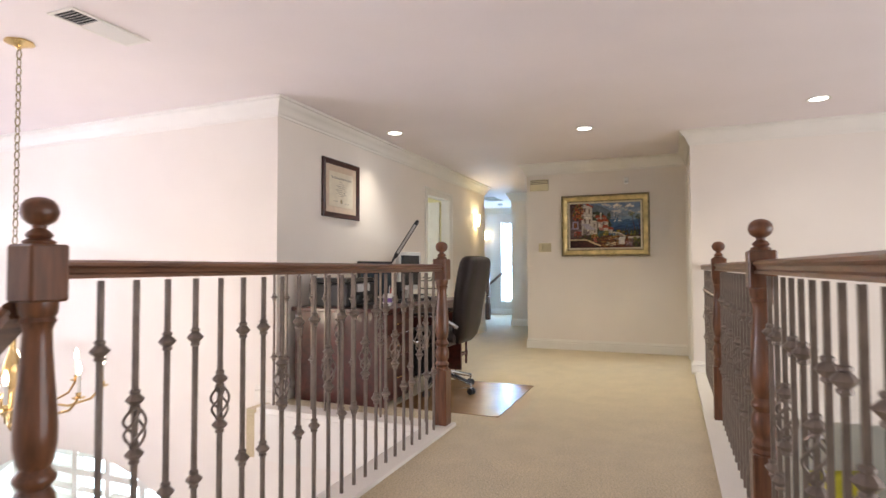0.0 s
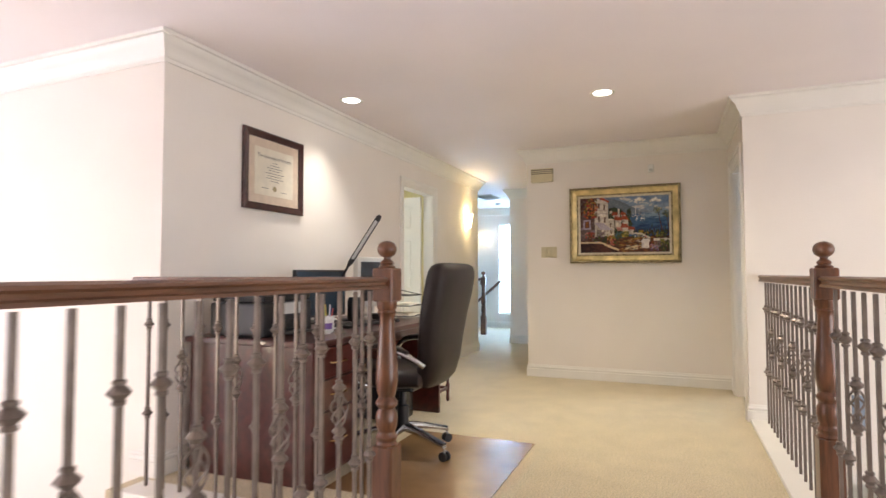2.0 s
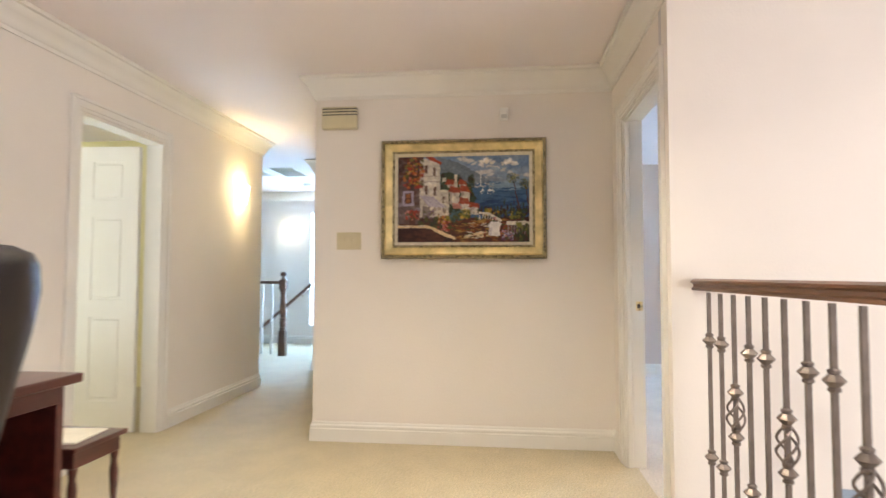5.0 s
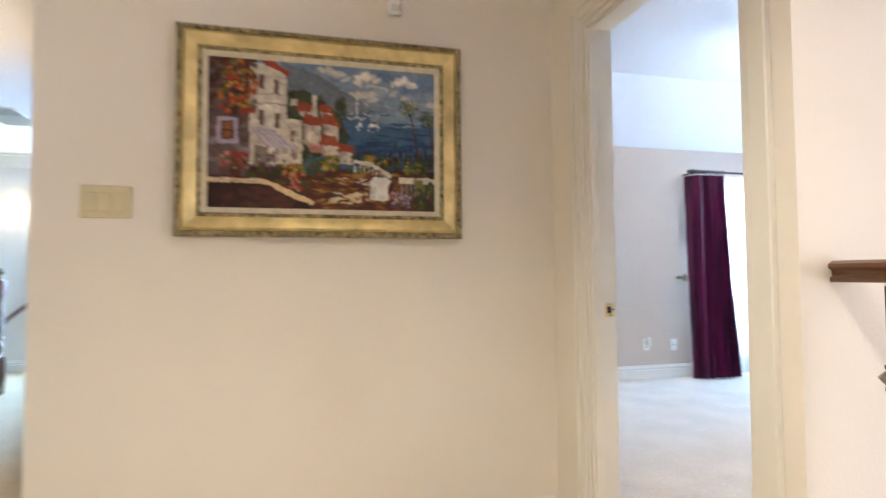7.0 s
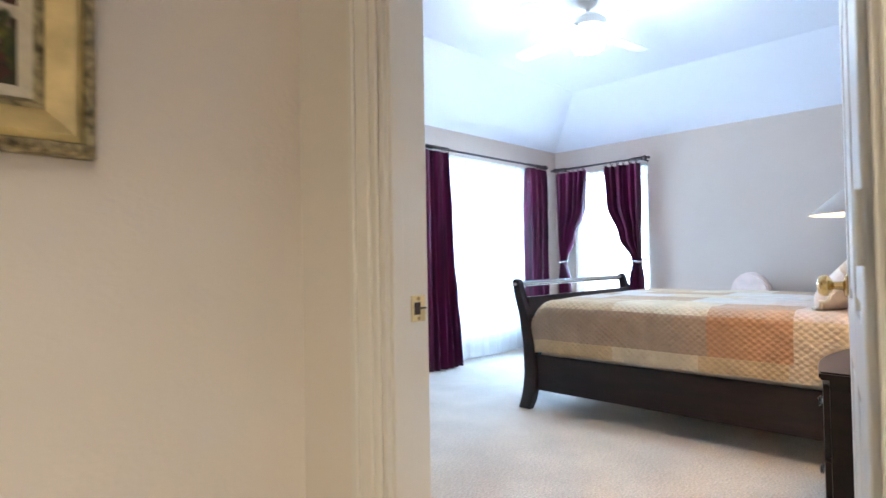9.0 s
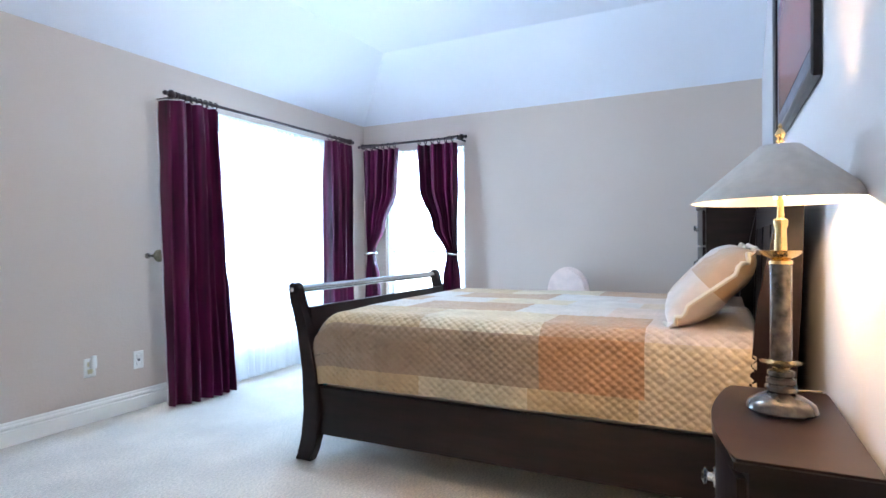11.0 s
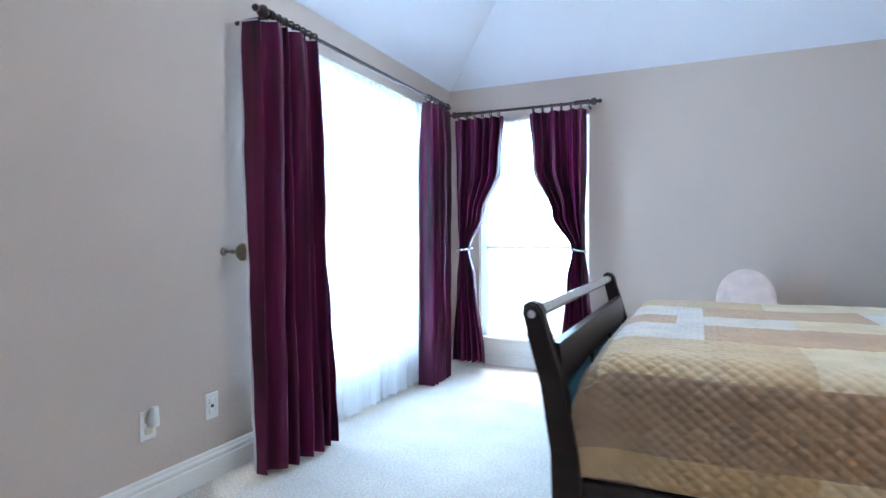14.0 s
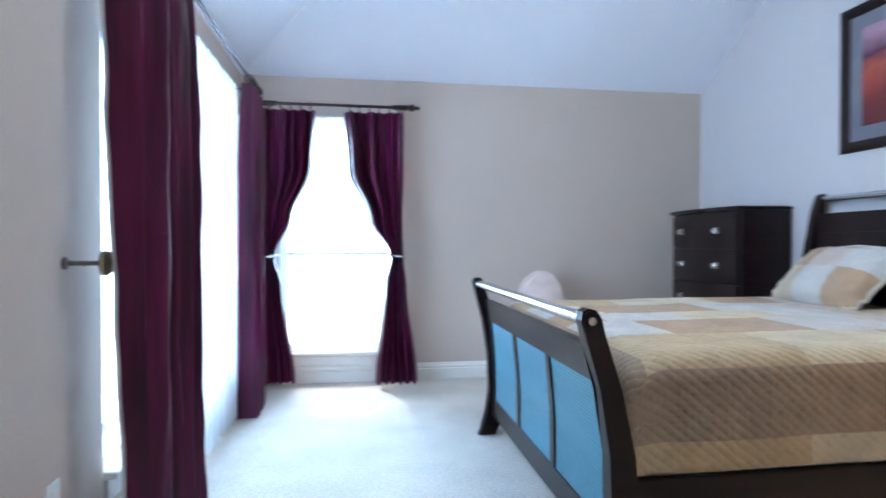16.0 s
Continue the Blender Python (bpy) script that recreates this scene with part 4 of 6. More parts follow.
strokes(60, 0.86, 1.0, 0.02, 0.22, ["dark", "brown", "green3"], 0.03, 0.9)
rect(0.83, 2, 0.20, 0.24, "cream", 0.9)
for k in range(9):
    rect(0.84 + k * 0.02, 0.85 + k * 0.02, 0.10, 0.20, "shade", 0.8)
dab([(0.695, 0.08), (0.78, 0.07), (0.775, 0.17), (0.79, 0.21), (0.765, 0.235), (0.71, 0.235), (0.69, 0.20), (0.705, 0.16)], "white", 1)
strokes(8, 0.70, 0.725, 0.08, 0.2, ["lilac", "cloud"], 0.012, 2.2, 0.1, 0.5)
for u in (0.672, 0.795):
    strokes(10, u - 0.012, u + 0.012, 0.06, 0.19, ["roof", "brown", "dark"], 0.014, 1.4)
strokes(12, 0.72, 0.75, 0.225, 0.285, ["red", "pink", "green", "sea"], 0.010, 0.9)
strokes(60, 0.79, 0.89, 0.02, 0.14, ["purple", "lilac", "green", "purple"], 0.015, 0.9); strokes(16, 0.80, 0.88, 0.05, 0.14, ["white", "pink", "lilac"], 0.010, 0.9)
strokes(50, 0.90, 1.0, 0.0, 0.22, ["green", "green2", "green3"], 0.018, 1.6, 1.2)
dab([(-1, -1), (0.47, -1), (0.43, 0.03), (0.26, 0.15), (0.22, 0.165), (-1, 0.17)], "dark", 1)
strokes(80, 0.02, 0.34, 0.0, 0.14, ["dark", "brown", "brown"], 0.05, 0.5)
dab([(-1, 0.205), (0.22, 0.20), (0.265, 0.185), (0.35, 0.12), (0.45, 0.06), (0.44, 0.03), (0.34, 0.085), (0.25, 0.155), (0.21, 0.168), (-1, 0.17)], "path", 0.95)
strokes(24, 0.0, 0.24, 0.185, 0.20, ["cream", "path", "shade"], 0.03, 0.2, 0.1)
for u, v, e, w in ((0.875, 0.735, 0.925, 0.36), (0.968, 0.665, 1.0, 0.34)):
    dab([(e - 0.004, w), (e + 0.005, w), (u + 0.006, v), (u - 0.002, v)], "brown", 0.95)
    for k in range(22):
        a = k / 22 * 2 * math.pi
        for r in (0.25, 0.5, 0.75, 1.0):
            strokes(1, u + 0.042 * r * math.cos(a) - 0.003, u + 0.042 * r * math.cos(a) + 0.003, v + 0.055 * r * math.sin(a), v + 0.055 * r * math.sin(a) + 0.006, ["green3", "green", "green2"], 0.010, 0.8)


def canvas_mesh():
    """Canvas with a fine weave of vertices that carries the paint's colours and its thickness."""
    x, z = np.meshgrid((np.arange(NPU) / (NPU - 1) - 0.5) * CW, (np.arange(NPV) / (NPV - 1) - 0.5) * CH, indexing="ij")
    y = -0.0105 - 0.0006 * TONE / 0.2
    co = np.stack([x, y, z], -1).reshape(-1, 3)
    i, j = np.meshgrid(np.arange(NPU - 1), np.arange(NPV - 1), indexing="ij")
    q = (i * NPV + j).ravel()
    me = bpy.data.meshes.new("canvas")
    me.from_pydata(co.tolist(), [], np.stack([q, q + NPV, q + NPV + 1, q + 1], -1).tolist())
    at = me.color_attributes.new("paint", "FLOAT_COLOR", "POINT")
    at.data.foreach_set("color", np.concatenate([np.clip(1.30 * art ** 1.16, 0.003, 0.9).reshape(-1, 3), np.ones((NPU * NPV, 1))], 1).astype(np.float32).ravel())
    m = mat("oil paint", (0.3, 0.3, 0.3), 0.5, vary=0.1, scale=40, bump=0.3, bscale=160, spec=0.3)
    node = m.node_tree.nodes.new("ShaderNodeVertexColor")
    node.layer_name = "paint"
    m.node_tree.links.new(node.outputs[0], m.node_tree.nodes["Principled BSDF"].inputs["Base Color"])
    me.materials.append(m)
    return me


part("canvas", canvas_mesh(), None, pic, "oil painting of a seaside village with flowers and palms")
part("backing", B(-PW_ / 2 + 0.03, PW_ / 2 - 0.03, -0.008, 0.0, -PH_ / 2 + 0.03, PH_ / 2 - 0.03), M_LINEN, pic)

# framed certificate
DY, DZ, DW, DH = 4.745, 1.810, 0.635, 0.545
dip = thing("framed_certificate", "university diploma in a dark mahogany frame with tan mat", "framed diploma", m=pose(LWX + 0.003, DY, DZ, 0, 0, 90))
picture_frame(dip, DW, DH, [(0, 0), (0, 0.020), (0.010, 0.026), (0.026, 0.022), (0.040, 0.015), (0.048, 0.016), (0.050, 0)], M_FRAMEWOOD)
part("mat_board", B(-DW / 2 + 0.04, DW / 2 - 0.04, -0.006, 0, -DH / 2 + 0.04, DH / 2 - 0.04), M_MATBOARD, dip, "tan mat board")
paper = part("paper", B(-0.205, 0.205, -0.0085, -0.0061, -0.165, 0.162), M_PAPER, dip, "ivory certificate paper")


def writing(body, size, x, z, parent, material=None, y=-0.0092):
    c = bpy.data.curves.new("lettering", "FONT")
    c.body, c.size, c.align_x, c.extrude = body, size, "CENTER", 0.0002
    c.materials.append(material or M_INK)
    ob = new("lettering", c)
    ob.parent = parent
    ob.matrix_basis = pose(x, y, z, 90)
    return ob


writing("The University of Houston", 0.033, 0, 0.095, paper)
for k, (w, z) in enumerate(((0.05, 0.070), (0.10, 0.050), (0.16, 0.032), (0.12, 0.014), (0.20, -0.006), (0.14, -0.024), (0.18, -0.042), (0.10, -0.060), (0.07, -0.115), (0.07, -0.128))):
    off = 0 if k < 8 else (-0.10 if k == 8 else 0.10)
    part("writing_line", B(off - w / 2, off + w / 2, -0.0090, -0.0084, z - 0.0016, z + 0.0016), M_INK, paper)
part("seal", lathe(bmesh.new(), [(0.020, 0), (0.020, 0.001)], 20, pose(0, -0.0085, -0.112, 90)), M_GOLDDARK, paper)

# small fittings on the painting wall
chime = thing("door_chime", "ivory door chime box with dark louvres", "door chime", m=pose(-0.815, PWY - 0.002, 2.155))
part("cover", B(-0.120, 0.120, -0.055, 0, -0.074, 0.074, 0.010, 2), M_IVORY, chime)
for k in range(3):
    part("louvre", B(-0.112, 0.1215, -0.0565, -0.03, 0.014 + k * 0.020, 0.021 + k * 0.020), M_BLACK, chime, "dark louvre slot")
sw = thing("switch_plate", "ivory three-gang rocker switch plate", "light switch", m=pose(-0.752, PWY - 0.001, 1.328))
part("plate", B(-0.083, 0.083, -0.006, 0, -0.058, 0.058, 0.002), M_IVORY, sw)
for k in (-1, 0, 1):
    part("rocker", B(k * 0.047 - 0.017, k * 0.047 + 0.017, -0.010, -0.005, -0.033, 0.033, 0.002), M_IVORY, sw)
det = thing("wall_sensor", "small white motion sensor", "sensor", m=pose(0.285, PWY - 0.001, 2.155))
part("housing", B(-0.028, 0.028, -0.034, 0, -0.040, 0.040, 0.012, 3), M_WHITEPL, det)
part("lens", B(-0.018, 0.018, -0.037, -0.03, -0.030, -0.004, 0.003), M_GREYPL, det)


# ---------------------------------------------------------------- ceiling fittings
def can(x, y):
    t = thing("recessed_light", "lit recessed ceiling downlight with a white ring", "downlight", "landing downlights", pose(x, y, H))
    bm = bmesh.new()
    n = 28
    prof = [(0.092, -0.001), (0.090, -0.006), (0.074, -0.005), (0.066, -0.0015)]
    rings = [[bm.verts.new((r * math.cos(2 * math.pi * k / n), r * math.sin(2 * math.pi * k / n), z)) for k in range(n)] for r, z in prof]
    for a, b in zip(rings, rings[1:]):
        for k in range(n):
            bm.faces.new((a[k], a[(k + 1) % n], b[(k + 1) % n], b[k]))
    part("trim_ring", bm, M_TRIM, t, "white trim ring", True)
    part("lens", lathe(bmesh.new(), [(0.066, -0.0015), (0.050, -0.0035), (0.004, -0.004)], 24), M_CANGLOW, t, "glowing lens", True)
    return t


for cx, cy in ((-1.80, 5.24), (0.014, 5.80), (1.93, 5.55)):
    can(cx, cy)


def vent(name, x0, x1, y0, y1, label, n, along_y=True):
    t = thing(name, label, "ceiling vent", m=pose((x0 + x1) / 2, (y0 + y1) / 2, H))
    w, l = (x1 - x0) / 2, (y1 - y0) / 2
    for a, b, c, e in ((-w, w, -l, -l + 0.022), (-w, w, l - 0.022, l), (-w, -w + 0.022, -l + 0.022, l - 0.022), (w - 0.022, w, -l + 0.022, l - 0.022)):
        part("frame", B(a, b, c, e, -0.010, -0.001, 0.002), M_TRIM, t)
    part("backing", B(-w + 0.02, w - 0.02, -l + 0.02, l - 0.02, -0.003, -0.0012), M_BLACK, t, "dark duct")
    for k in range(n):
        u = -l + 0.03 + (2 * l - 0.06) * (k + 0.5) / n
        part("slat", B(-w + 0.022, w - 0.022, -0.010, 0.010, -0.001, 0.001), M_TRIM, t, m=pose(0, u, -0.008, 40 if u < -l * 0.25 else -40))
    return t


vent("ceiling_register", -2.295, -2.095, 2.12, 2.60, "white two-way ceiling air register", 18)
vent("hall_return_grille", -2.66, -2.34, 10.55, 11.15, "white hall return air grille", 22)
vent("second_hall_grille", -3.09, -2.79, 10.55, 11.05, "white hall air grille", 16)
sd = thing("smoke_detector", "small white smoke detector on the hall ceiling", "smoke detector", m=pose(-2.60, 11.8, H))
part("body", lathe(bmesh.new(), [(0.055, -0.001), (0.055, -0.02), (0.045, -0.035), (0.010, -0.038)], 20), M_WHITEPL, sd, smooth=True)


def sconce(name, m, label):
    t = thing(name, label, "wall sconce", "hall sconces", m)
    part("back_plate", B(-0.045, 0.045, -0.012, 0, -0.06, 0.06, 0.004), M_BRASS, t)
    bm = bmesh.new()
    strip(bm, lambda u, v: ((0.06 + 0.035 * v) * math.cos(math.pi * (1 + u)), 0.0 + (0.06 + 0.035 * v) * math.sin(math.pi * (1 + u)) * 0.95, -0.09 + 0.17 * v), 14, 5)
    part("glass_shade", bm, M_SCONCE, t, "glowing frosted half-round shade", True)


sconce("wall_sconce", pose(LWX + 0.001, 8.74, 1.83, 0, 0, 90), "lit frosted glass wall sconce")
sconce("far_wall_sconce", pose(-3.16, FAR - 0.001, 1.82), "lit frosted glass sconce at the hall end")

# chandelier on its chain
CHX, CHY, CHZ = -2.84, 2.31, 0.30
ch = thing("chandelier", "brass chandelier with lit candle lamps on a long chain", "chandelier", m=pose(CHX, CHY, 0))
part("ceiling_canopy", lathe(bmesh.new(), [(0.075, H - 0.001), (0.078, H - 0.012), (0.055, H - 0.022), (0.018, H - 0.034), (0.008, H - 0.05)], 22), M_BRASS, ch, smooth=True)
link = bmesh.new()
tube(link, [(0.014 * math.cos(a) * (1.0), 0, 0.030 * math.sin(a)) for a in [2 * math.pi * k / 12 for k in range(12)]], 0.0038, 6, True)
LINK = finish("chain_link", link, M_GOLDDARK, True)
nl = int((H - 0.06 - 0.98) / 0.051)
for k in range(nl):
    part("chain_link", LINK, None, ch, m=pose(0, 0, H - 0.08 - k * 0.051, 0, 0, 90 * (k % 2) + 20))
part("centre_column", lathe(bmesh.new(), [(0.010, 1.0), (0.022, 0.97), (0.012, 0.92), (0.035, 0.85), (0.050, 0.78), (0.020, 0.70), (0.016, 0.60), (0.040, 0.52), (0.055, 0.44), (0.030, 0.36), (0.075, 0.28), (0.080, 0.25), (0.040, 0.20), (0.015, 0.16), (0.020, 0.14), (0.003, 0.11)], 20), M_BRASS, ch, smooth=True)
for k in range(8):
    a = 2 * math.pi * k / 8 + 0.2
    rot = pose(0, 0, 0, 0, 0, math.degrees(a))
    bm = bmesh.new()
    tube(bm, [rot @ Vector(p) for p in ((0.04, 0, 0.34), (0.14, 0, 0.26), (0.28, 0, 0.22), (0.40, 0, 0.25), (0.46, 0, 0.32))], 0.008, 7)
    arm = part("arm", bm, M_BRASS, ch, smooth=True)
    mm = rot @ pose(0.46, 0, 0.31)
    part("drip_pan", lathe(bmesh.new(), [(0.006, 0), (0.034, 0.012), (0.036, 0.018), (0.012, 0.020), (0.014, 0.045), (0.004, 0.048)], 14, mm), M_BRASS, arm, smooth=True)
    part("candle", lathe(bmesh.new(), [(0.011, 0.045), (0.011, 0.145), (0.004, 0.148)], 10, mm), M_WHITEPL, arm, "white candle sleeve")
    part("bulb", lathe(bmesh.new(), [(0.006, 0.146), (0.015, 0.170), (0.013, 0.195), (0.003, 0.225)], 10, mm), M_BULB, arm, "lit flame bulb", True)

# far stair newel and rails
r4 = thing("hall_stair_railing", "dark oak stair railing with white balusters", "railing", m=pose(-2.72, 11.25, 0) @ Matrix.Diagonal((1, 1, 0.935, 1)))
n = part("newel_post", NEWEL_TURN, None, r4, "dark oak newel post")
part("base_block", NEWEL_LOW, None, n); part("rail_block", NEWEL_SQ, None, n); part("ball_finial", NEWEL_BALL, None, n)
part("handrail", handrail((-1.5, 0, RAILZ), (-0.05, 0, RAILZ)), M_RAIL, r4)
part("wall_handrail", handrail((-1.089, 1.25, 0.100), (-0.06, 1.25, 1.034)), M_RAIL, r4, "sloping wall handrail")
for k in range(9):
    part("white_baluster", B(-0.014, 0.014, -0.014, 0.014, 0.02, RAILZ - 0.05), M_TRIM, r4, "white square baluster", m=pose(-0.16 - k * 0.14, 0, 0))
for x, z in ((-0.22, 0.86), (-0.85, 0.29)):
    part("rail_bracket", tube(bmesh.new(), [(x, 1.25, z), (x, 1.345, z - 0.05)], 0.01, 6), M_BRASS, r4)


# ---------------------------------------------------------------- desk corner
def loft(bm, secs, n=24, power=3.2):
    """Rounded-box sections: (centre, half width, half depth, width direction, depth direction)."""
    rings = []
    for c, a, b, du, dv in secs:
        c, du, dv = Vector(c), Vector(du), Vector(dv)
        ring = []
        for k in range(n):
            t = 2 * math.pi * k / n
            cu, su = math.cos(t), math.sin(t)
            ring.append(bm.verts.new(c + du * a * math.copysign(abs(cu) ** (2 / power), cu) + dv * b * math.copysign(abs(su) ** (2 / power), su)))
        rings.append(ring)
    for p, q in zip(rings, rings[1:]):
        for k in range(n):
            bm.faces.new((p[k], p[(k + 1) % n], q[(k + 1) % n], q[k]))
    bm.faces.new(rings[0][::-1]); bm.faces.new(rings[-1])
    return bm


DX0, DX1, DY0, DY1, DT = -2.09, -1.24, 3.98, 5.72, 0.752
desk = thing("office_desk", "cherry veneer office desk with drawer pedestal", "desk", m=pose(0, 0, 0))
part("desktop", B(DX0, DX1 + 0.03, DY0 - 0.03, DY1 + 0.03, DT - 0.034, DT, 0.010, 3), M_CHERRY, desk)
part("side_panel", B(DX0 + 0.02, DX1, DY0, DY0 + 0.03, 0.0, DT - 0.034, 0.002), M_CHERRY, desk)
part("side_panel", B(DX0 + 0.02, DX1 - 0.02, DY1 - 0.03, DY1, 0.0, DT - 0.034, 0.002), M_CHERRY, desk)
part("back_panel", B(DX0 + 0.02, DX0 + 0.04, DY0 + 0.03, DY1 - 0.03, 0.25, DT - 0.034), M_CHERRY, desk)
ped = part("pedestal", B(DX0 + 0.06, DX1 - 0.035, DY0 + 0.032, DY0 + 0.47, 0.02, DT - 0.036), M_CHERRY, desk)
for z0, z1 in ((0.04, 0.36), (0.37, 0.53), (0.54, 0.70)):
    dr = part("drawer_front", B(DX1 - 0.035, DX1 - 0.014, DY0 + 0.04, DY0 + 0.465, z0, z1, 0.004), M_CHERRY, ped)
    part("handle", tube(bmesh.new(), [(DX1 - 0.015, DY0 + 0.19, (z0 + z1) / 2), (DX1 + 0.012, DY0 + 0.20, (z0 + z1) / 2), (DX1 + 0.012, DY0 + 0.31, (z0 + z1) / 2), (DX1 - 0.015, DY0 + 0.32, (z0 + z1) / 2)], 0.005, 6), M_BRASS, dr)
part("apron", B(DX1 - 0.03, DX1 - 0.012, DY0 + 0.475, DY1 - 0.032, DT - 0.10, DT - 0.036, 0.002), M_CHERRY, desk)

# office chair
chair = thing("office_chair", "dark brown leather executive swivel chair facing the desk", "office chair", m=pose(-1.10, 4.735, 0.004, 0, 0, 180))
for k in range(5):
    a = 72 * k + 20
    rot = pose(0, 0, 0, 0, 0, a)
    bm = bmesh.new()
    loft(bm, [(rot @ Vector(p), w, h, rot.to_3x3() @ Vector((0, 1, 0)), (0, 0, 1)) for p, w, h in (((0.02, 0, 0.150), 0.030, 0.028), ((0.12, 0, 0.140), 0.026, 0.020), ((0.24, 0, 0.110), 0.022, 0.014), ((0.33, 0, 0.085), 0.020, 0.012))], 12)
    leg = part("leg", bm, M_CHROME, chair, "polished steel star leg", True)
    bm = bmesh.new()
    loft(bm, [(rot @ Vector(p), w, h, rot.to_3x3() @ Vector((0, 1, 0)), (0, 0, 1)) for p, w, h in (((0.16, 0, 0.150), 0.008, 0.003), ((0.22, 0, 0.1275), 0.017, 0.006), ((0.33, 0, 0.098), 0.017, 0.006))], 10)
    part("foot_pad", bm, M_BLACK, leg, "black foot pad")
    for s in (-1, 1):
        part("caster", lathe(bmesh.new(), [(0.012, -0.009), (0.028, -0.007), (0.028, 0.007), (0.012, 0.009)], 14, rot @ pose(0.33, 0.016 * s, 0.029, 90)), M_BLACK, leg, "black caster wheel", True)
    part("caster_stem", tube(bmesh.new(), [rot @ Vector((0.33, 0, 0.03)), rot @ Vector((0.33, 0, 0.085))], 0.008, 6), M_CHROME, leg)
part("gas_column", lathe(bmesh.new(), [(0.038, 0.13), (0.036, 0.28), (0.022, 0.285), (0.020, 0.40)], 16), M_BLACK, chair, "black gas column", True)
part("tilt_plate", B(-0.12, 0.13, -0.11, 0.11, 0.385, 0.43, 0.012), M_BLACK, chair)
X, Y, Z = Vector((1, 0, 0)), Vector((0, 1, 0)), Vector((0, 0, 1))
secs = [((x, 0, 0.475 + dz), w, t, Y, Z) for x, w, t, dz in ((-0.23, 0.20, 0.03, 0.015), (-0.21, 0.235, 0.055, 0.005), (-0.05, 0.255, 0.065, 0), (0.12, 0.262, 0.068, 0), (0.24, 0.25, 0.062, -0.003), (0.285, 0.21, 0.035, -0.012))]
part("seat", loft(bmesh.new(), secs, 28), M_LEATHER, chair, "padded leather seat", True)
bk = [(0.43, -0.215, 0.150, 0.035), (0.48, -0.232, 0.180, 0.058), (0.58, -0.250, 0.205, 0.066), (0.70, -0.262, 0.226, 0.066), (0.84, -0.283, 0.246, 0.066), (0.97, -0.310, 0.258, 0.068), (1.06, -0.328, 0.258, 0.068), (1.115, -0.336, 0.250, 0.062), (1.142, -0.340, 0.236, 0.050), (1.157, -0.342, 0.20, 0.030), (1.161, -0.342, 0.12, 0.012)]
bk = [(z, x, 1.13 * w, 1.2 * t) for z, x, w, t in bk]
part("backrest", loft(bmesh.new(), [((x, 0, z), w, t, Y, X) for z, x, w, t in bk], 30), M_LEATHER, chair, "tall curved padded leather backrest", True)
pip = bmesh.new()
tube(pip, [(x + sx * 0.02, s * (w - 0.012), z) for s, sx, seq in ((1, -1, bk[2:9]), (-1, -1, bk[2:9][::-1])) for z, x, w, t in seq], 0.005, 6)
part("piping", pip, M_BLACK, chair, "black seam piping", True)
for s in (-1, 1):
    bm = bmesh.new()
    tube(bm, flow([(0.10, 0.23 * s, 0.43), (0.15, 0.285 * s, 0.46), (0.19, 0.30 * s, 0.55), (0.16, 0.30 * s, 0.635), (0.05, 0.30 * s, 0.665), (-0.10, 0.298 * s, 0.655), (-0.21, 0.285 * s, 0.61), (-0.262, 0.262 * s, 0.57)]), 0.0175, 10)
    arm = part("armrest", bm, M_CHROME, chair, "looped steel armrest", True)
    bm = bmesh.new()
    loft(bm, [((x, 0.30 * s, z), w, h, Y, Z) for x, z, w, h in ((0.15, 0.655, 0.018, 0.008), (0.10, 0.672, 0.028, 0.014), (0.0, 0.682, 0.030, 0.015), (-0.12, 0.672, 0.027, 0.013), (-0.18, 0.650, 0.016, 0.007))], 14)
    part("arm_pad", bm, M_LEATHER, arm, "dark leather arm pad", True)

bm = bmesh.new()
strip(bm, lambda u, v: (-1.20 + 0.83 * u, 4.04 + 1.13 * v, 0.006 + 0.003 * noise.noise((u * 3, v * 3, 0.3)) * 1.0), 16, 20)
geo = bmesh.ops.extrude_face_region(bm, geom=bm.faces[:])
bmesh.ops.translate(bm, vec=(0, 0, -0.003), verts=[v for v in geo["geom"] if isinstance(v, bmesh.types.BMVert)])
solid("chair_mat", bm, M_MATPL, "brown translucent plastic chair mat on the carpet", "floor mat", smooth=True)

# side table with spindle legs
st = thing("side_table", "small cherry side table with turned legs", "side table", m=pose(-1.52, 6.00, 0))
part("tabletop", B(-0.20, 0.20, -0.15, 0.15, 0.425, 0.445, 0.006, 2), M_CHERRY, st)
part("apron", B(-0.18, 0.18, -0.13, 0.13, 0.36, 0.424, 0.003), M_CHERRY, st)
for sx in (-1, 1):
    for sy in (-1, 1):
        part("leg", lathe(bmesh.new(), [(0.012, 0), (0.016, 0.03), (0.012, 0.06), (0.018, 0.10), (0.018, 0.14), (0.011, 0.16), (0.015, 0.22), (0.018, 0.28), (0.012, 0.32), (0.018, 0.36)], 10, pose(0.165 * sx, 0.115 * sy, 0)), M_CHERRY, st, "turned cherry leg", True)
for sy in (-1, 1):
    part("stretcher", B(-0.165, 0.165, 0.115 * sy - 0.008, 0.115 * sy + 0.008, 0.10, 0.125, 0.002), M_CHERRY, st)
for sx in (-1, 1):
    part("stretcher", B(0.165 * sx - 0.008, 0.165 * sx + 0.008, -0.107, 0.107, 0.10, 0.125, 0.002), M_CHERRY, st)
pp = thing("paper_stack", "ivory papers lying on the side table", "papers", m=pose(-1.51, 5.99, 0.446, 0, 0, 6))
part("sheets", B(-0.14, 0.14, -0.105, 0.105, 0, 0.008, 0.001), M_PAPER, pp)

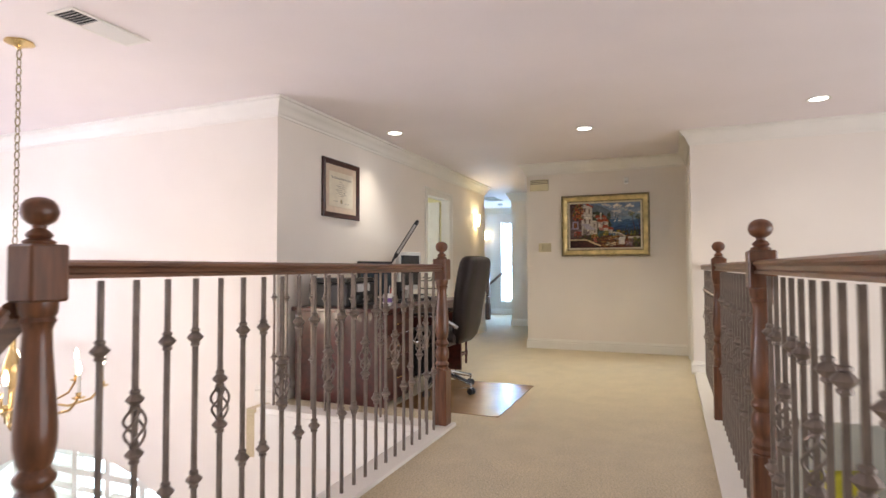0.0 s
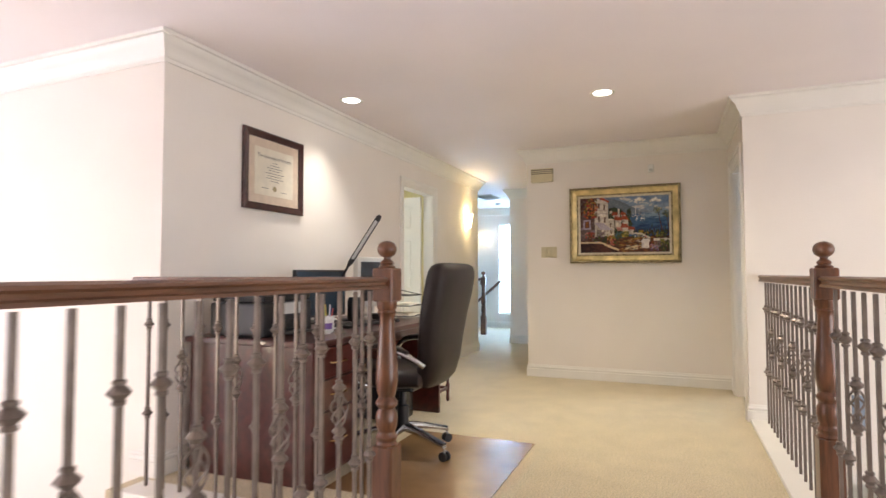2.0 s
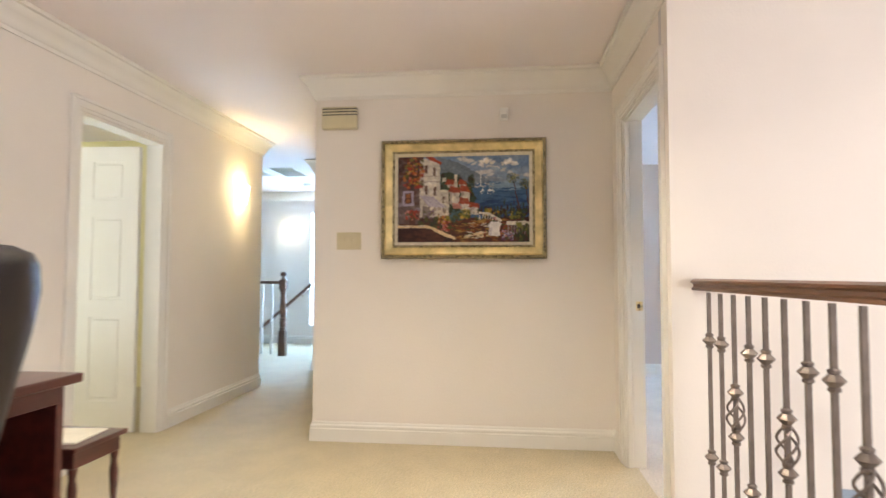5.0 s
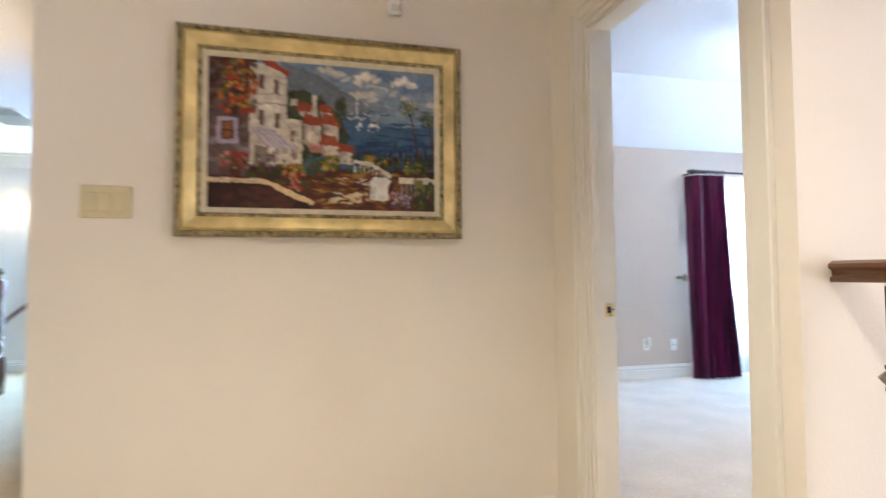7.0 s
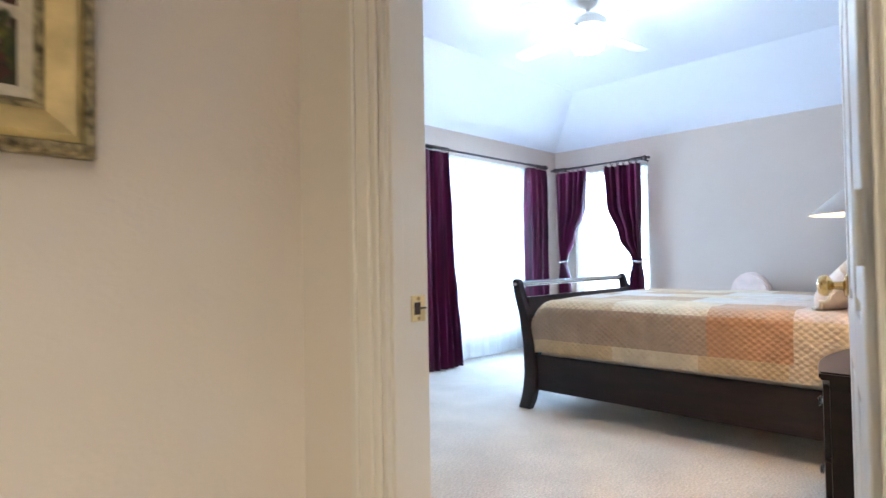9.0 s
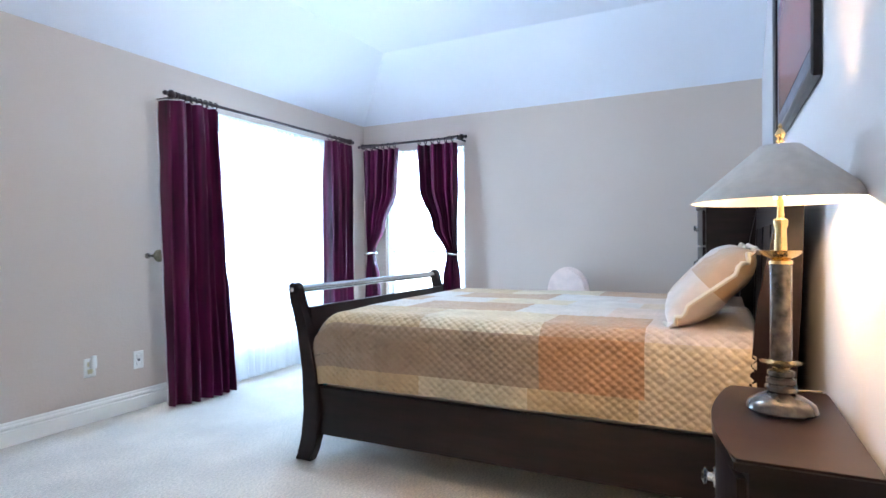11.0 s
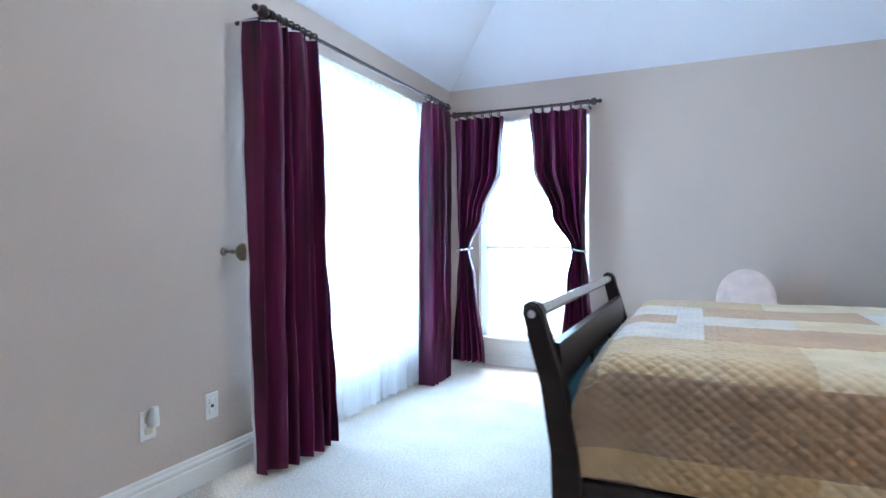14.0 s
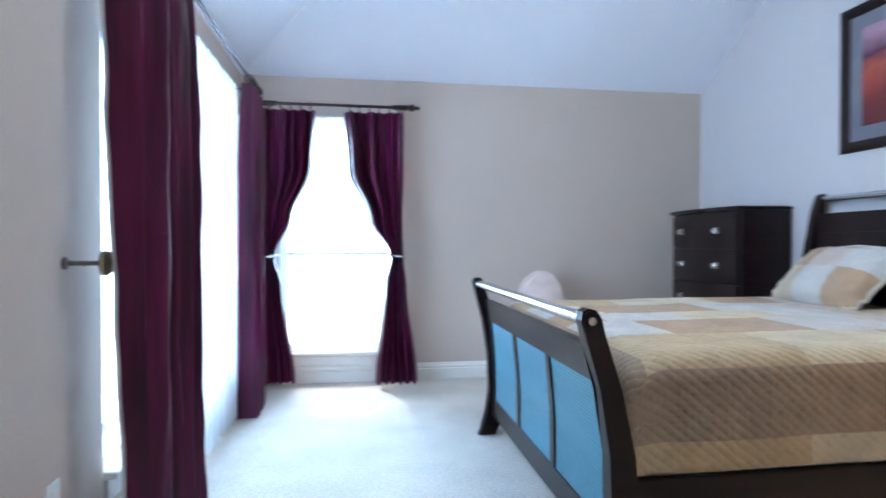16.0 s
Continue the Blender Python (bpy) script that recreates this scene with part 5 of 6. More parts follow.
# equipment on the desk
pr = thing("desktop_printer", "black multifunction printer on the desk end", "printer", m=pose(-1.78, 4.24, DT))
part("body", B(-0.19, 0.19, -0.22, 0.22, 0, 0.19, 0.018, 2), M_BLACK, pr)
part("lid", B(-0.18, 0.18, -0.215, 0.215, 0.192, 0.235, 0.012, 2), M_GLOSSBLACK, pr, "glossy black scanner lid")
part("control_panel", B(0.185, 0.205, -0.10, 0.10, 0.12, 0.185, 0.006), M_GREYPL, pr, "grey control panel")
part("output_slot", B(0.188, 0.194, -0.15, 0.15, 0.03, 0.09), M_GLOSSBLACK, pr)
part("paper_tray", B(0.17, 0.28, -0.12, 0.12, 0.012, 0.022, 0.003), M_BLACK, pr)


def screen(name, y, w, h, top_z, bezel, material, glass, label, deep, x=-1.84, yaw=84):
    t = thing(name, label, "monitor", m=pose(x, y, DT, 0, 0, yaw))
    z0 = top_z - DT - h
    part("housing", B(-w / 2, w / 2, 0.0, deep, z0, z0 + h, 0.008, 2), material, t)
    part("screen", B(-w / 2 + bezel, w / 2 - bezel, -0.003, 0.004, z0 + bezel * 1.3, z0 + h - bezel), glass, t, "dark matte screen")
    part("neck", B(-0.03, 0.03, deep * 0.3, deep * 0.3 + 0.04, 0.012, z0 + 0.06, 0.004), material, t)
    part("stand_foot", loft(bmesh.new(), [((0, 0.06, 0), 0.13, 0.09, X, Y), ((0, 0.06, 0.008), 0.13, 0.09, X, Y), ((0, 0.06, 0.016), 0.10, 0.06, X, Y)], 24, 2.4), material, t, smooth=True)
    return t


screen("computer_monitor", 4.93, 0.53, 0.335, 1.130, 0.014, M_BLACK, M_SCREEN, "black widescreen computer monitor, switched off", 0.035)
screen("old_monitor", 5.60, 0.37, 0.40, 1.235, 0.036, M_GREYPL, M_GLOSSBLACK, "pale grey flat monitor with dark screen", 0.05, x=-1.80, yaw=76)
kb = thing("keyboard", "black computer keyboard on the desk", "keyboard", m=pose(-1.50, 4.87, DT, 0, 0, 86))
part("case", B(-0.22, 0.22, -0.075, 0.075, 0, 0.018, 0.005, 2), M_BLACK, kb)
for r in range(5):
    for c in range(15):
        part("key", B(-0.0085, 0.0085, -0.0085, 0.0085, 0, 0.007, 0.002), M_BLACK, kb, m=pose(-0.195 + c * 0.0278, -0.054 + r * 0.027, 0.0175)) if (r or c % 3) else None
ms = thing("computer_mouse", "black computer mouse on the desk", "mouse", m=pose(-1.42, 5.20, DT))
part("shell", loft(bmesh.new(), [((-0.05, 0, 0.008), 0.02, 0.007, Y, Z), ((-0.02, 0, 0.016), 0.031, 0.016, Y, Z), ((0.02, 0, 0.017), 0.031, 0.017, Y, Z), ((0.05, 0, 0.010), 0.02, 0.009, Y, Z)], 16, 2.4), M_BLACK, ms, smooth=True)
part("wheel", lathe(bmesh.new(), [(0.008, -0.004), (0.008, 0.004)], 10, pose(0.025, 0, 0.031, 90)), M_GREYPL, ms)
sp = thing("desk_speaker", "small black computer speaker beside the monitor", "speaker", m=pose(-1.72, 5.18, DT, 0, 0, 70))
part("cabinet", loft(bmesh.new(), [((0, 0, 0), 0.045, 0.05, X, Y), ((0, 0, 0.01), 0.048, 0.052, X, Y), ((0, 0.006, 0.15), 0.044, 0.046, X, Y), ((0, 0.008, 0.175), 0.034, 0.036, X, Y)], 20, 4), M_BLACK, sp, smooth=True)
part("driver_cone", lathe(bmesh.new(), [(0.032, 0), (0.030, 0.004), (0.012, -0.002)], 18, pose(0, -0.05, 0.06, 86)), M_GLOSSBLACK, sp)
mug = thing("pencil_mug", "white ceramic mug full of pens", "mug", m=pose(-1.46, 4.437, DT, 0, 0, 30))
part("cup", lathe(bmesh.new(), [(0.036, 0), (0.040, 0.006), (0.041, 0.095), (0.038, 0.095), (0.037, 0.010), (0.004, 0.009)], 24), M_WHITEPL, mug, smooth=True)
part("handle", tube(bmesh.new(), [(0.039, 0, 0.078), (0.062, 0, 0.072), (0.068, 0, 0.048), (0.060, 0, 0.026), (0.039, 0, 0.020)], 0.0055, 8), M_WHITEPL, mug, smooth=True)
for k, c in enumerate(((0.5, 0.05, 0.04), (0.06, 0.08, 0.30), (0.55, 0.36, 0.05), (0.02, 0.02, 0.02), (0.30, 0.42, 0.06), (0.5, 0.5, 0.48))):
    a = k * 1.05
    part("pen", tube(bmesh.new(), [(0.014 * math.cos(a), 0.014 * math.sin(a), 0.012), (0.032 * math.cos(a), 0.032 * math.sin(a), 0.14 + 0.012 * (k % 3))], 0.0042, 6), mat("pen plastic", c, 0.4), mug, "coloured pen")
cup = thing("patterned_cup", "white ceramic cup with a purple band on the desk", "cup", m=pose(-1.41, 4.345, DT, 0, 0, 200))
part("body", lathe(bmesh.new(), [(0.030, 0), (0.034, 0.006), (0.037, 0.085), (0.034, 0.085), (0.032, 0.010), (0.004, 0.009)], 24), M_WHITEPL, cup, smooth=True)
part("purple_band", lathe(bmesh.new(), [(0.0352, 0.028), (0.0366, 0.029), (0.0380, 0.062), (0.0364, 0.063)], 24), mat("purple glaze", (0.16, 0.07, 0.30), 0.3), cup, "purple glazed band", True)
part("handle", tube(bmesh.new(), flow([(0.035, 0, 0.068), (0.054, 0, 0.062), (0.058, 0, 0.044), (0.050, 0, 0.026), (0.034, 0, 0.020)]), 0.0050, 8), M_WHITEPL, cup, smooth=True)
tr = thing("letter_tray", "black wire two-tier letter tray with papers", "letter tray", m=pose(-1.52, 5.56, DT, 0, 0, 90))
for z in (0.02, 0.10, 0.18):
    part("wire_rim", tube(bmesh.new(), [(-0.11, -0.12, z), (0.11, -0.12, z), (0.11, 0.12, z), (-0.11, 0.12, z)], 0.004, 6, True), M_BLACK, tr)
for x in (-0.11, 0.11):
    part("wire_upright", tube(bmesh.new(), [(x, 0.12, 0.0), (x, 0.12, 0.20), (x, 0.06, 0.215), (x, -0.12, 0.18)], 0.004, 6), M_BLACK, tr)
for z in (0.026, 0.106):
    part("papers", B(-0.10, 0.10, -0.11, 0.11, z, z + 0.014), M_PAPER, tr, "stacked papers")
bx = thing("router_box", "flat black set-top box on the desk", "router", m=pose(-1.62, 5.42, DT, 0, 0, 80))
part("case", B(-0.09, 0.09, -0.07, 0.07, 0, 0.045, 0.005), M_BLACK, bx)
part("front_panel", B(-0.08, 0.08, -0.072, -0.069, 0.008, 0.036), M_GREYPL, bx)
dl = thing("desk_lamp", "black LED desk lamp with a tilted bar head", "desk lamp", m=pose(-1.83, 5.14, DT))
part("base", lathe(bmesh.new(), [(0.075, 0), (0.075, 0.010), (0.060, 0.018), (0.010, 0.020)], 24), M_BLACK, dl, smooth=True)
part("arm", tube(bmesh.new(), [(0, 0, 0.015), (-0.03, 0.0, 0.14), (-0.03, 0.005, 0.24), (0.02, 0.015, 0.34), (0.075, 0.028, 0.44)], 0.010, 8), M_BLACK, dl, smooth=True)
hd = bmesh.new()
a, b = Vector((0.06, 0.024, 0.41)), Vector((0.295, 0.083, 0.785))
dirv = (b - a).normalized()
sd_ = dirv.cross(Vector((0.5, -0.85, 0.1))).normalized()
loft(hd, [(a, 0.012, 0.010, sd_, dirv.cross(sd_)), (a + dirv * 0.03, 0.020, 0.011, sd_, dirv.cross(sd_)), (b - dirv * 0.02, 0.020, 0.010, sd_, dirv.cross(sd_)), (b, 0.012, 0.006, sd_, dirv.cross(sd_))], 16)
head = part("lamp_head", hd, M_BLACK, dl, "black bar lamp head", True)
nn = dirv.cross(sd_)
for s in (-1, 1):
    st2 = bmesh.new()
    loft(st2, [(a + dirv * 0.06 + nn * s * 0.0095, 0.012, 0.002, sd_, nn), (b - dirv * 0.05 + nn * s * 0.0090, 0.012, 0.002, sd_, nn)], 8)
    part("light_strip", st2, M_GREYPL, head, "pale grey light strip")
pc = thing("computer_tower", "black computer tower under the desk", "computer", m=pose(-1.62, 5.40, 0))
part("case", B(-0.22, 0.22, -0.09, 0.09, 0.01, 0.43, 0.006), M_BLACK, pc)
part("front_bezel", B(0.221, 0.232, -0.085, 0.085, 0.02, 0.42, 0.004), M_GLOSSBLACK, pc)
for k in (-1, 1):
    part("foot", B(-0.18, 0.18, 0.06 * k - 0.012, 0.06 * k + 0.012, 0.0, 0.012), M_BLACK, pc)

# yellow armchair in the room below
ya = thing("yellow_armchair", "mustard yellow armchair in the room below", "armchair", m=pose(2.62, 9.1, LOW, 0, 0, 200))
part("seat", B(-0.34, 0.34, -0.36, 0.30, 0.14, 0.46, 0.06, 3), M_YELLOW, ya)
part("backrest", B(-0.42, 0.42, 0.26, 0.44, 0.14, 1.25, 0.07, 3), M_YELLOW, ya)
for s in (-1, 1):
    part("arm", B(s * 0.42 - 0.08, s * 0.42 + 0.08, -0.38, 0.25, 0.14, 0.66, 0.06, 3), M_YELLOW, ya)
for sx in (-1, 1):
    for sy in (-1, 1):
        part("leg", B(sx * 0.34 - 0.025, sx * 0.34 + 0.025, sy * 0.28 - 0.025, sy * 0.28 + 0.025, 0, 0.15), M_ESPRESSO, ya)

# ---------------------------------------------------------------- bedroom: curtains
ZR = 2.070


def interp(keys, z):
    if z >= keys[0][0]:
        return keys[0][1:]
    for (za, *a), (zb, *b) in zip(keys, keys[1:]):
        if z >= zb:
            u = (za - z) / (za - zb)
            u = u * u * (3 - 2 * u)
            return [p + (q - p) * u for p, q in zip(a, b)]
    return keys[-1][1:]


def drape(keys, place, folds, amp, seed, nu=130, nv=60, back=0.0):
    """A pleated cloth; keys: (height, start, end) from the top down; place(along, out, z)."""
    bm = bmesh.new()
    z1, z0 = keys[0][0], keys[-1][0]
    rr = random.Random(seed)
    ph = [rr.uniform(0, 6.28) for _ in range(6)]
    wob = [rr.uniform(-0.25, 0.25) for _ in range(6)]
    ref = abs(keys[0][2] - keys[0][1])
    def f(u, v):
        z = z1 + (z0 - z1) * v
        a, b = interp(keys, z)
        squeeze = abs(b - a) / ref
        uu = u + 0.018 * math.sin(2 * math.pi * u * 3 + ph[0] + v * 1.5) + 0.008 * math.sin(2 * math.pi * u * 7 + ph[1])
        top = math.exp(-v * 9)
        am = amp * (0.45 + 0.55 * min(squeeze, 1.2)) * (1 - 0.45 * top)
        w = math.sin(2 * math.pi * folds * uu + ph[2] + wob[0] * math.sin(2 * v + ph[3]) * 1.2)
        w = math.copysign(abs(w) ** 0.75, w) + 0.16 * noise.noise((u * 9, v * 7, seed)) + 0.10 * noise.noise((u * 26, v * 12, seed + 4))
        o = am * (w + 0.35 * math.sin(2 * math.pi * (folds * 0.47) * uu + ph[4] + 1.4 * v)) + 0.25 * am * math.sin(2 * math.pi * (folds * 1.7) * uu + ph[5] + 0.8 * v)
        hem = 0.003 * math.sin(2 * math.pi * folds * uu + 1) * (v > 0.99)
        o -= back * max(0.0, 1 - u / 0.10) ** 1.5
        return place(a + (b - a) * u, o, z + hem)
    strip(bm, f, nu, nv)
    return bm


def on_north(base):
    return lambda s, o, z: (s, base - o, z)


def on_east(base):
    return lambda s, o, z: (base - o, s, z)


def ring_bm(c, axis):
    bm = bmesh.new()
    pts = []
    for k in range(14):
        t = 2 * math.pi * k / 14
        off = (0, 0.024 * math.cos(t), 0.024 * math.sin(t)) if axis == "x" else (0.024 * math.cos(t), 0, 0.024 * math.sin(t))
        pts.append(Vector(c) + Vector(off) + Vector((0, 0, -0.006)))
    return tube(bm, pts, 0.0048, 6, True)


def curtain(name, label, keys, place, folds, amp, seed, axis, rod, group, rings=6, band=None, back=0.0):
    t = thing(name, label, "curtain", group)
    part("cloth", drape(keys, place, folds, amp, seed, back=back), M_PLUM, t, "plum satin cloth in deep folds", True)
    if back:
        part("lining", drape(keys, lambda s, o, z: place(s, o - 0.014, z + 0.008), folds, amp, seed, back=back), M_LINING, t, "pale curtain lining", True)
    a, b = keys[0][1:]
    for k in range(rings):
        s = a + (b - a) * (k + 0.5) / rings
        c = (s, rod, ZR) if axis == "x" else (rod, s, ZR)
        part("curtain_ring", ring_bm(c, axis), M_RODWOOD, t, "dark wooden curtain ring", True)
    if band:
        z, s0, s1, base = band
        bm = bmesh.new()
        pts = []
        for k in range(16):
            q = 2 * math.pi * k / 16
            s, o = (s0 + s1) / 2 + (s1 - s0) / 2 * math.cos(q), 0.055 * math.sin(q)
            pts.append((s, base - o, z + 0.01 * math.cos(q)) if axis == "x" else (base - o, s, z + 0.01 * math.cos(q)))
        part("tie_band", tube(bm, pts, 0.011, 8, True), M_CHROME, t, "silver tie-back band", True)
    return t


NR, ER_ = 10.075, 6.035
curtain("plum_curtain", "full-length plum satin curtain hanging beside the wide window", [(ZR - 0.035, 3.715, 4.11), (1.2, 3.71, 4.13), (0.012, 3.71, 4.195)], on_north(NR - 0.012), 6.0, 0.050, 2, "x", NR, "north curtains", 9, back=0.11)
curtain("plum_curtain", "full-length plum satin curtain near the room corner", [(ZR - 0.035, 5.36, 5.70), (1.2, 5.36, 5.68), (0.012, 5.35, 5.70)], on_north(NR), 5.5, 0.044, 7, "x", NR, "north curtains", 5)
TZ = 0.975
curtain("tied_curtain", "plum satin curtain tied back beside the corner", [(ZR - 0.035, 10.15, 9.735), (1.62, 10.14, 9.76), (1.25, 10.13, 9.90), (TZ, 10.11, 10.02), (0.75, 10.13, 9.965), (0.06, 10.16, 9.88)], on_east(ER_), 6, 0.044, 4, "y", ER_, "east curtains", 6, (TZ, 10.125, 10.005, ER_))
curtain("tied_curtain", "plum satin curtain tied back at the window", [(ZR - 0.035, 9.09, 9.525), (1.62, 9.09, 9.50), (1.25, 9.10, 9.35), (TZ, 9.095, 9.19), (0.75, 9.07, 9.235), (0.03, 8.985, 9.30)], on_east(ER_), 6, 0.044, 5, "y", ER_, "east curtains", 6, (TZ, 9.085, 9.20, ER_))


def rod(name, a, b, label, wall_dir):
    t = thing(name, label, "curtain rod")
    a, b = Vector(a), Vector(b)
    part("pole", tube(bmesh.new(), [a, b], 0.011, 12), M_RODWOOD, t, "dark wooden pole", True)
    d_ = (b - a).normalized()
    for e, s in ((a, -1), (b, 1)):
        m = Matrix.Translation(e) @ (d_ * s).to_track_quat("Z", "Y").to_matrix().to_4x4()
        part("finial", lathe(bmesh.new(), [(0.010, -0.12), (0.019, -0.115), (0.019, -0.02), (0.022, -0.012), (0.022, -0.004), (0.012, 0.0), (0.020, 0.010), (0.029, 0.026), (0.027, 0.040), (0.014, 0.052), (0.010, 0.056), (0.014, 0.064), (0.017, 0.074), (0.012, 0.084), (0.003, 0.090)], 16, m), M_RODWOOD, t, "turned wooden finial", True)
        p = e - d_ * s * 0.03
        w = Vector(wall_dir)
        part("bracket", tube(bmesh.new(), [p, p + w], 0.010, 8), M_RODWOOD, t)
    return t


rod("curtain_rod", (3.76, NR, ZR), (5.68, NR, ZR), "dark wooden curtain rod over the wide window", (0, BN - NR - 0.001, 0))
rod("curtain_rod", (ER_, 9.06, ZR + 0.007), (ER_, 10.12, ZR + 0.007), "dark wooden curtain rod over the narrow window", (BE - ER_ - 0.001, 0, 0))
shr = thing("sheer_curtain", "white pleated sheer curtain glowing with daylight", "sheer curtain")
part("voile", drape([(2.035, 4.02, 5.48), (0.03, 4.02, 5.48)], on_north(BN - 0.12), 30, 0.022, 11, 240, 12), M_SHEER, shr, smooth=True)
part("heading_tape", B(4.02, 5.48, BN - 0.123, BN - 0.117, 2.015, 2.045), M_SHEER, shr)
part("rod", tube(bmesh.new(), [(3.98, BN - 0.12, 2.045), (5.52, BN - 0.12, 2.045)], 0.006, 8), M_WHITEPL, shr)
for x in (3.985, 5.515):
    part("rod_bracket", tube(bmesh.new(), [(x, BN - 0.12, 2.045), (x, BN - 0.001, 2.045)], 0.005, 6), M_WHITEPL, shr)
shv = thing("sheer_valance", "short white sheer at the window head", "sheer curtain")
part("voile", drape([(2.03, 9.12, 10.0), (1.925, 9.12, 10.0)], on_east(BE - 0.04), 16, 0.010, 13, 120, 4), M_SHEER, shv, smooth=True)
part("rod", tube(bmesh.new(), [(BE - 0.04, 9.09, 2.03), (BE - 0.04, 10.03, 2.03)], 0.006, 8), M_WHITEPL, shv)
for y in (9.10, 10.02):
    part("rod_bracket", tube(bmesh.new(), [(BE - 0.04, y, 2.03), (BE - 0.001, y, 2.03)], 0.005, 6), M_WHITEPL, shv)
hb = thing("curtain_holdback", "antique brass disc holdback on a dark post", "curtain holdback", m=pose(3.70, BN - 0.001, 1.008, 90))
part("post", lathe(bmesh.new(), [(0.020, 0), (0.018, 0.008), (0.008, 0.012), (0.007, 0.05), (0.011, 0.055), (0.007, 0.06), (0.008, 0.11)], 14), M_IRON, hb, smooth=True)
part("disc", lathe(bmesh.new(), [(0.012, 0.105), (0.038, 0.110), (0.041, 0.117), (0.036, 0.124), (0.018, 0.128), (0.004, 0.132)], 24), mat("antique brass", (0.30, 0.25, 0.16), 0.32, metal=0.9, vary=0.15, scale=20), hb, "antique brass disc", True)


def outlet(x, z, w, h, label, plug):
    t = thing("wall_outlet", label, "outlet", m=pose(x, BN - 0.001, z))
    part("plate", B(-w, w, -0.006, 0, -h, h, 0.002), M_WHITEPL, t)
    for s in (-1, 1):
        part("socket", B(-0.016, 0.016, -0.009, -0.005, s * 0.022 - 0.014, s * 0.022 + 0.014, 0.003), M_IVORY if plug else M_WHITEPL, t)
    if plug:
        part("night_light", loft(bmesh.new(), [((0.004, -0.03, 0.00), 0.017, 0.022, X, Y), ((0.004, -0.03, 0.03), 0.018, 0.022, X, Y), ((0.006, -0.035, 0.075), 0.014, 0.010, X, Y)], 14), M_WHITEPL, t, "small plug-in night light", True)
    else:
        part("jack", B(-0.006, 0.006, -0.0105, -0.005, -0.006, 0.006), M_BLACK, t)


outlet(3.305, 0.335, 0.036, 0.058, "ivory wall outlet with a plugged-in night light", True)
outlet(3.622, 0.325, 0.036, 0.058, "white cable wall plate", False)

# ---------------------------------------------------------------- bed
BX0, BX1, BF, BHD = 3.415, 4.94, 8.70, 6.64
bed = thing("sleigh_bed", "espresso wood sleigh bed with steel top rails", "bed")


def post_profile(y, top, s, lean, fat):
    """Side outline of a curved bed post; s is the outward direction along y."""
    outer = [(0.060, 0.0), (0.030, 0.05), (0.010, 0.12), (0.0, 0.25), (0.006, 0.45), (0.030, 0.45 + (top - 0.45) * 0.45), (0.075 * lean, top - 0.10), (0.092 * lean, top - 0.035), (0.088 * lean, top - 0.010), (0.070 * lean, top)]
    inner = [(0.046 * lean, top - 0.006), (0.030 * lean, top - 0.030), (0.020 * lean, top - 0.10), (-0.030, 0.45 + (top - 0.45) * 0.45), (-0.072, 0.45), (-0.095, 0.25), (-0.080, 0.12), (-0.055, 0.05), (-0.035, 0.0)]
    inner = [(a - fat * math.sin(math.pi * min(1, z / top)) ** 0.7, z) for a, z in inner]
    return [(y + s * a, z) for a, z in outer + inner]


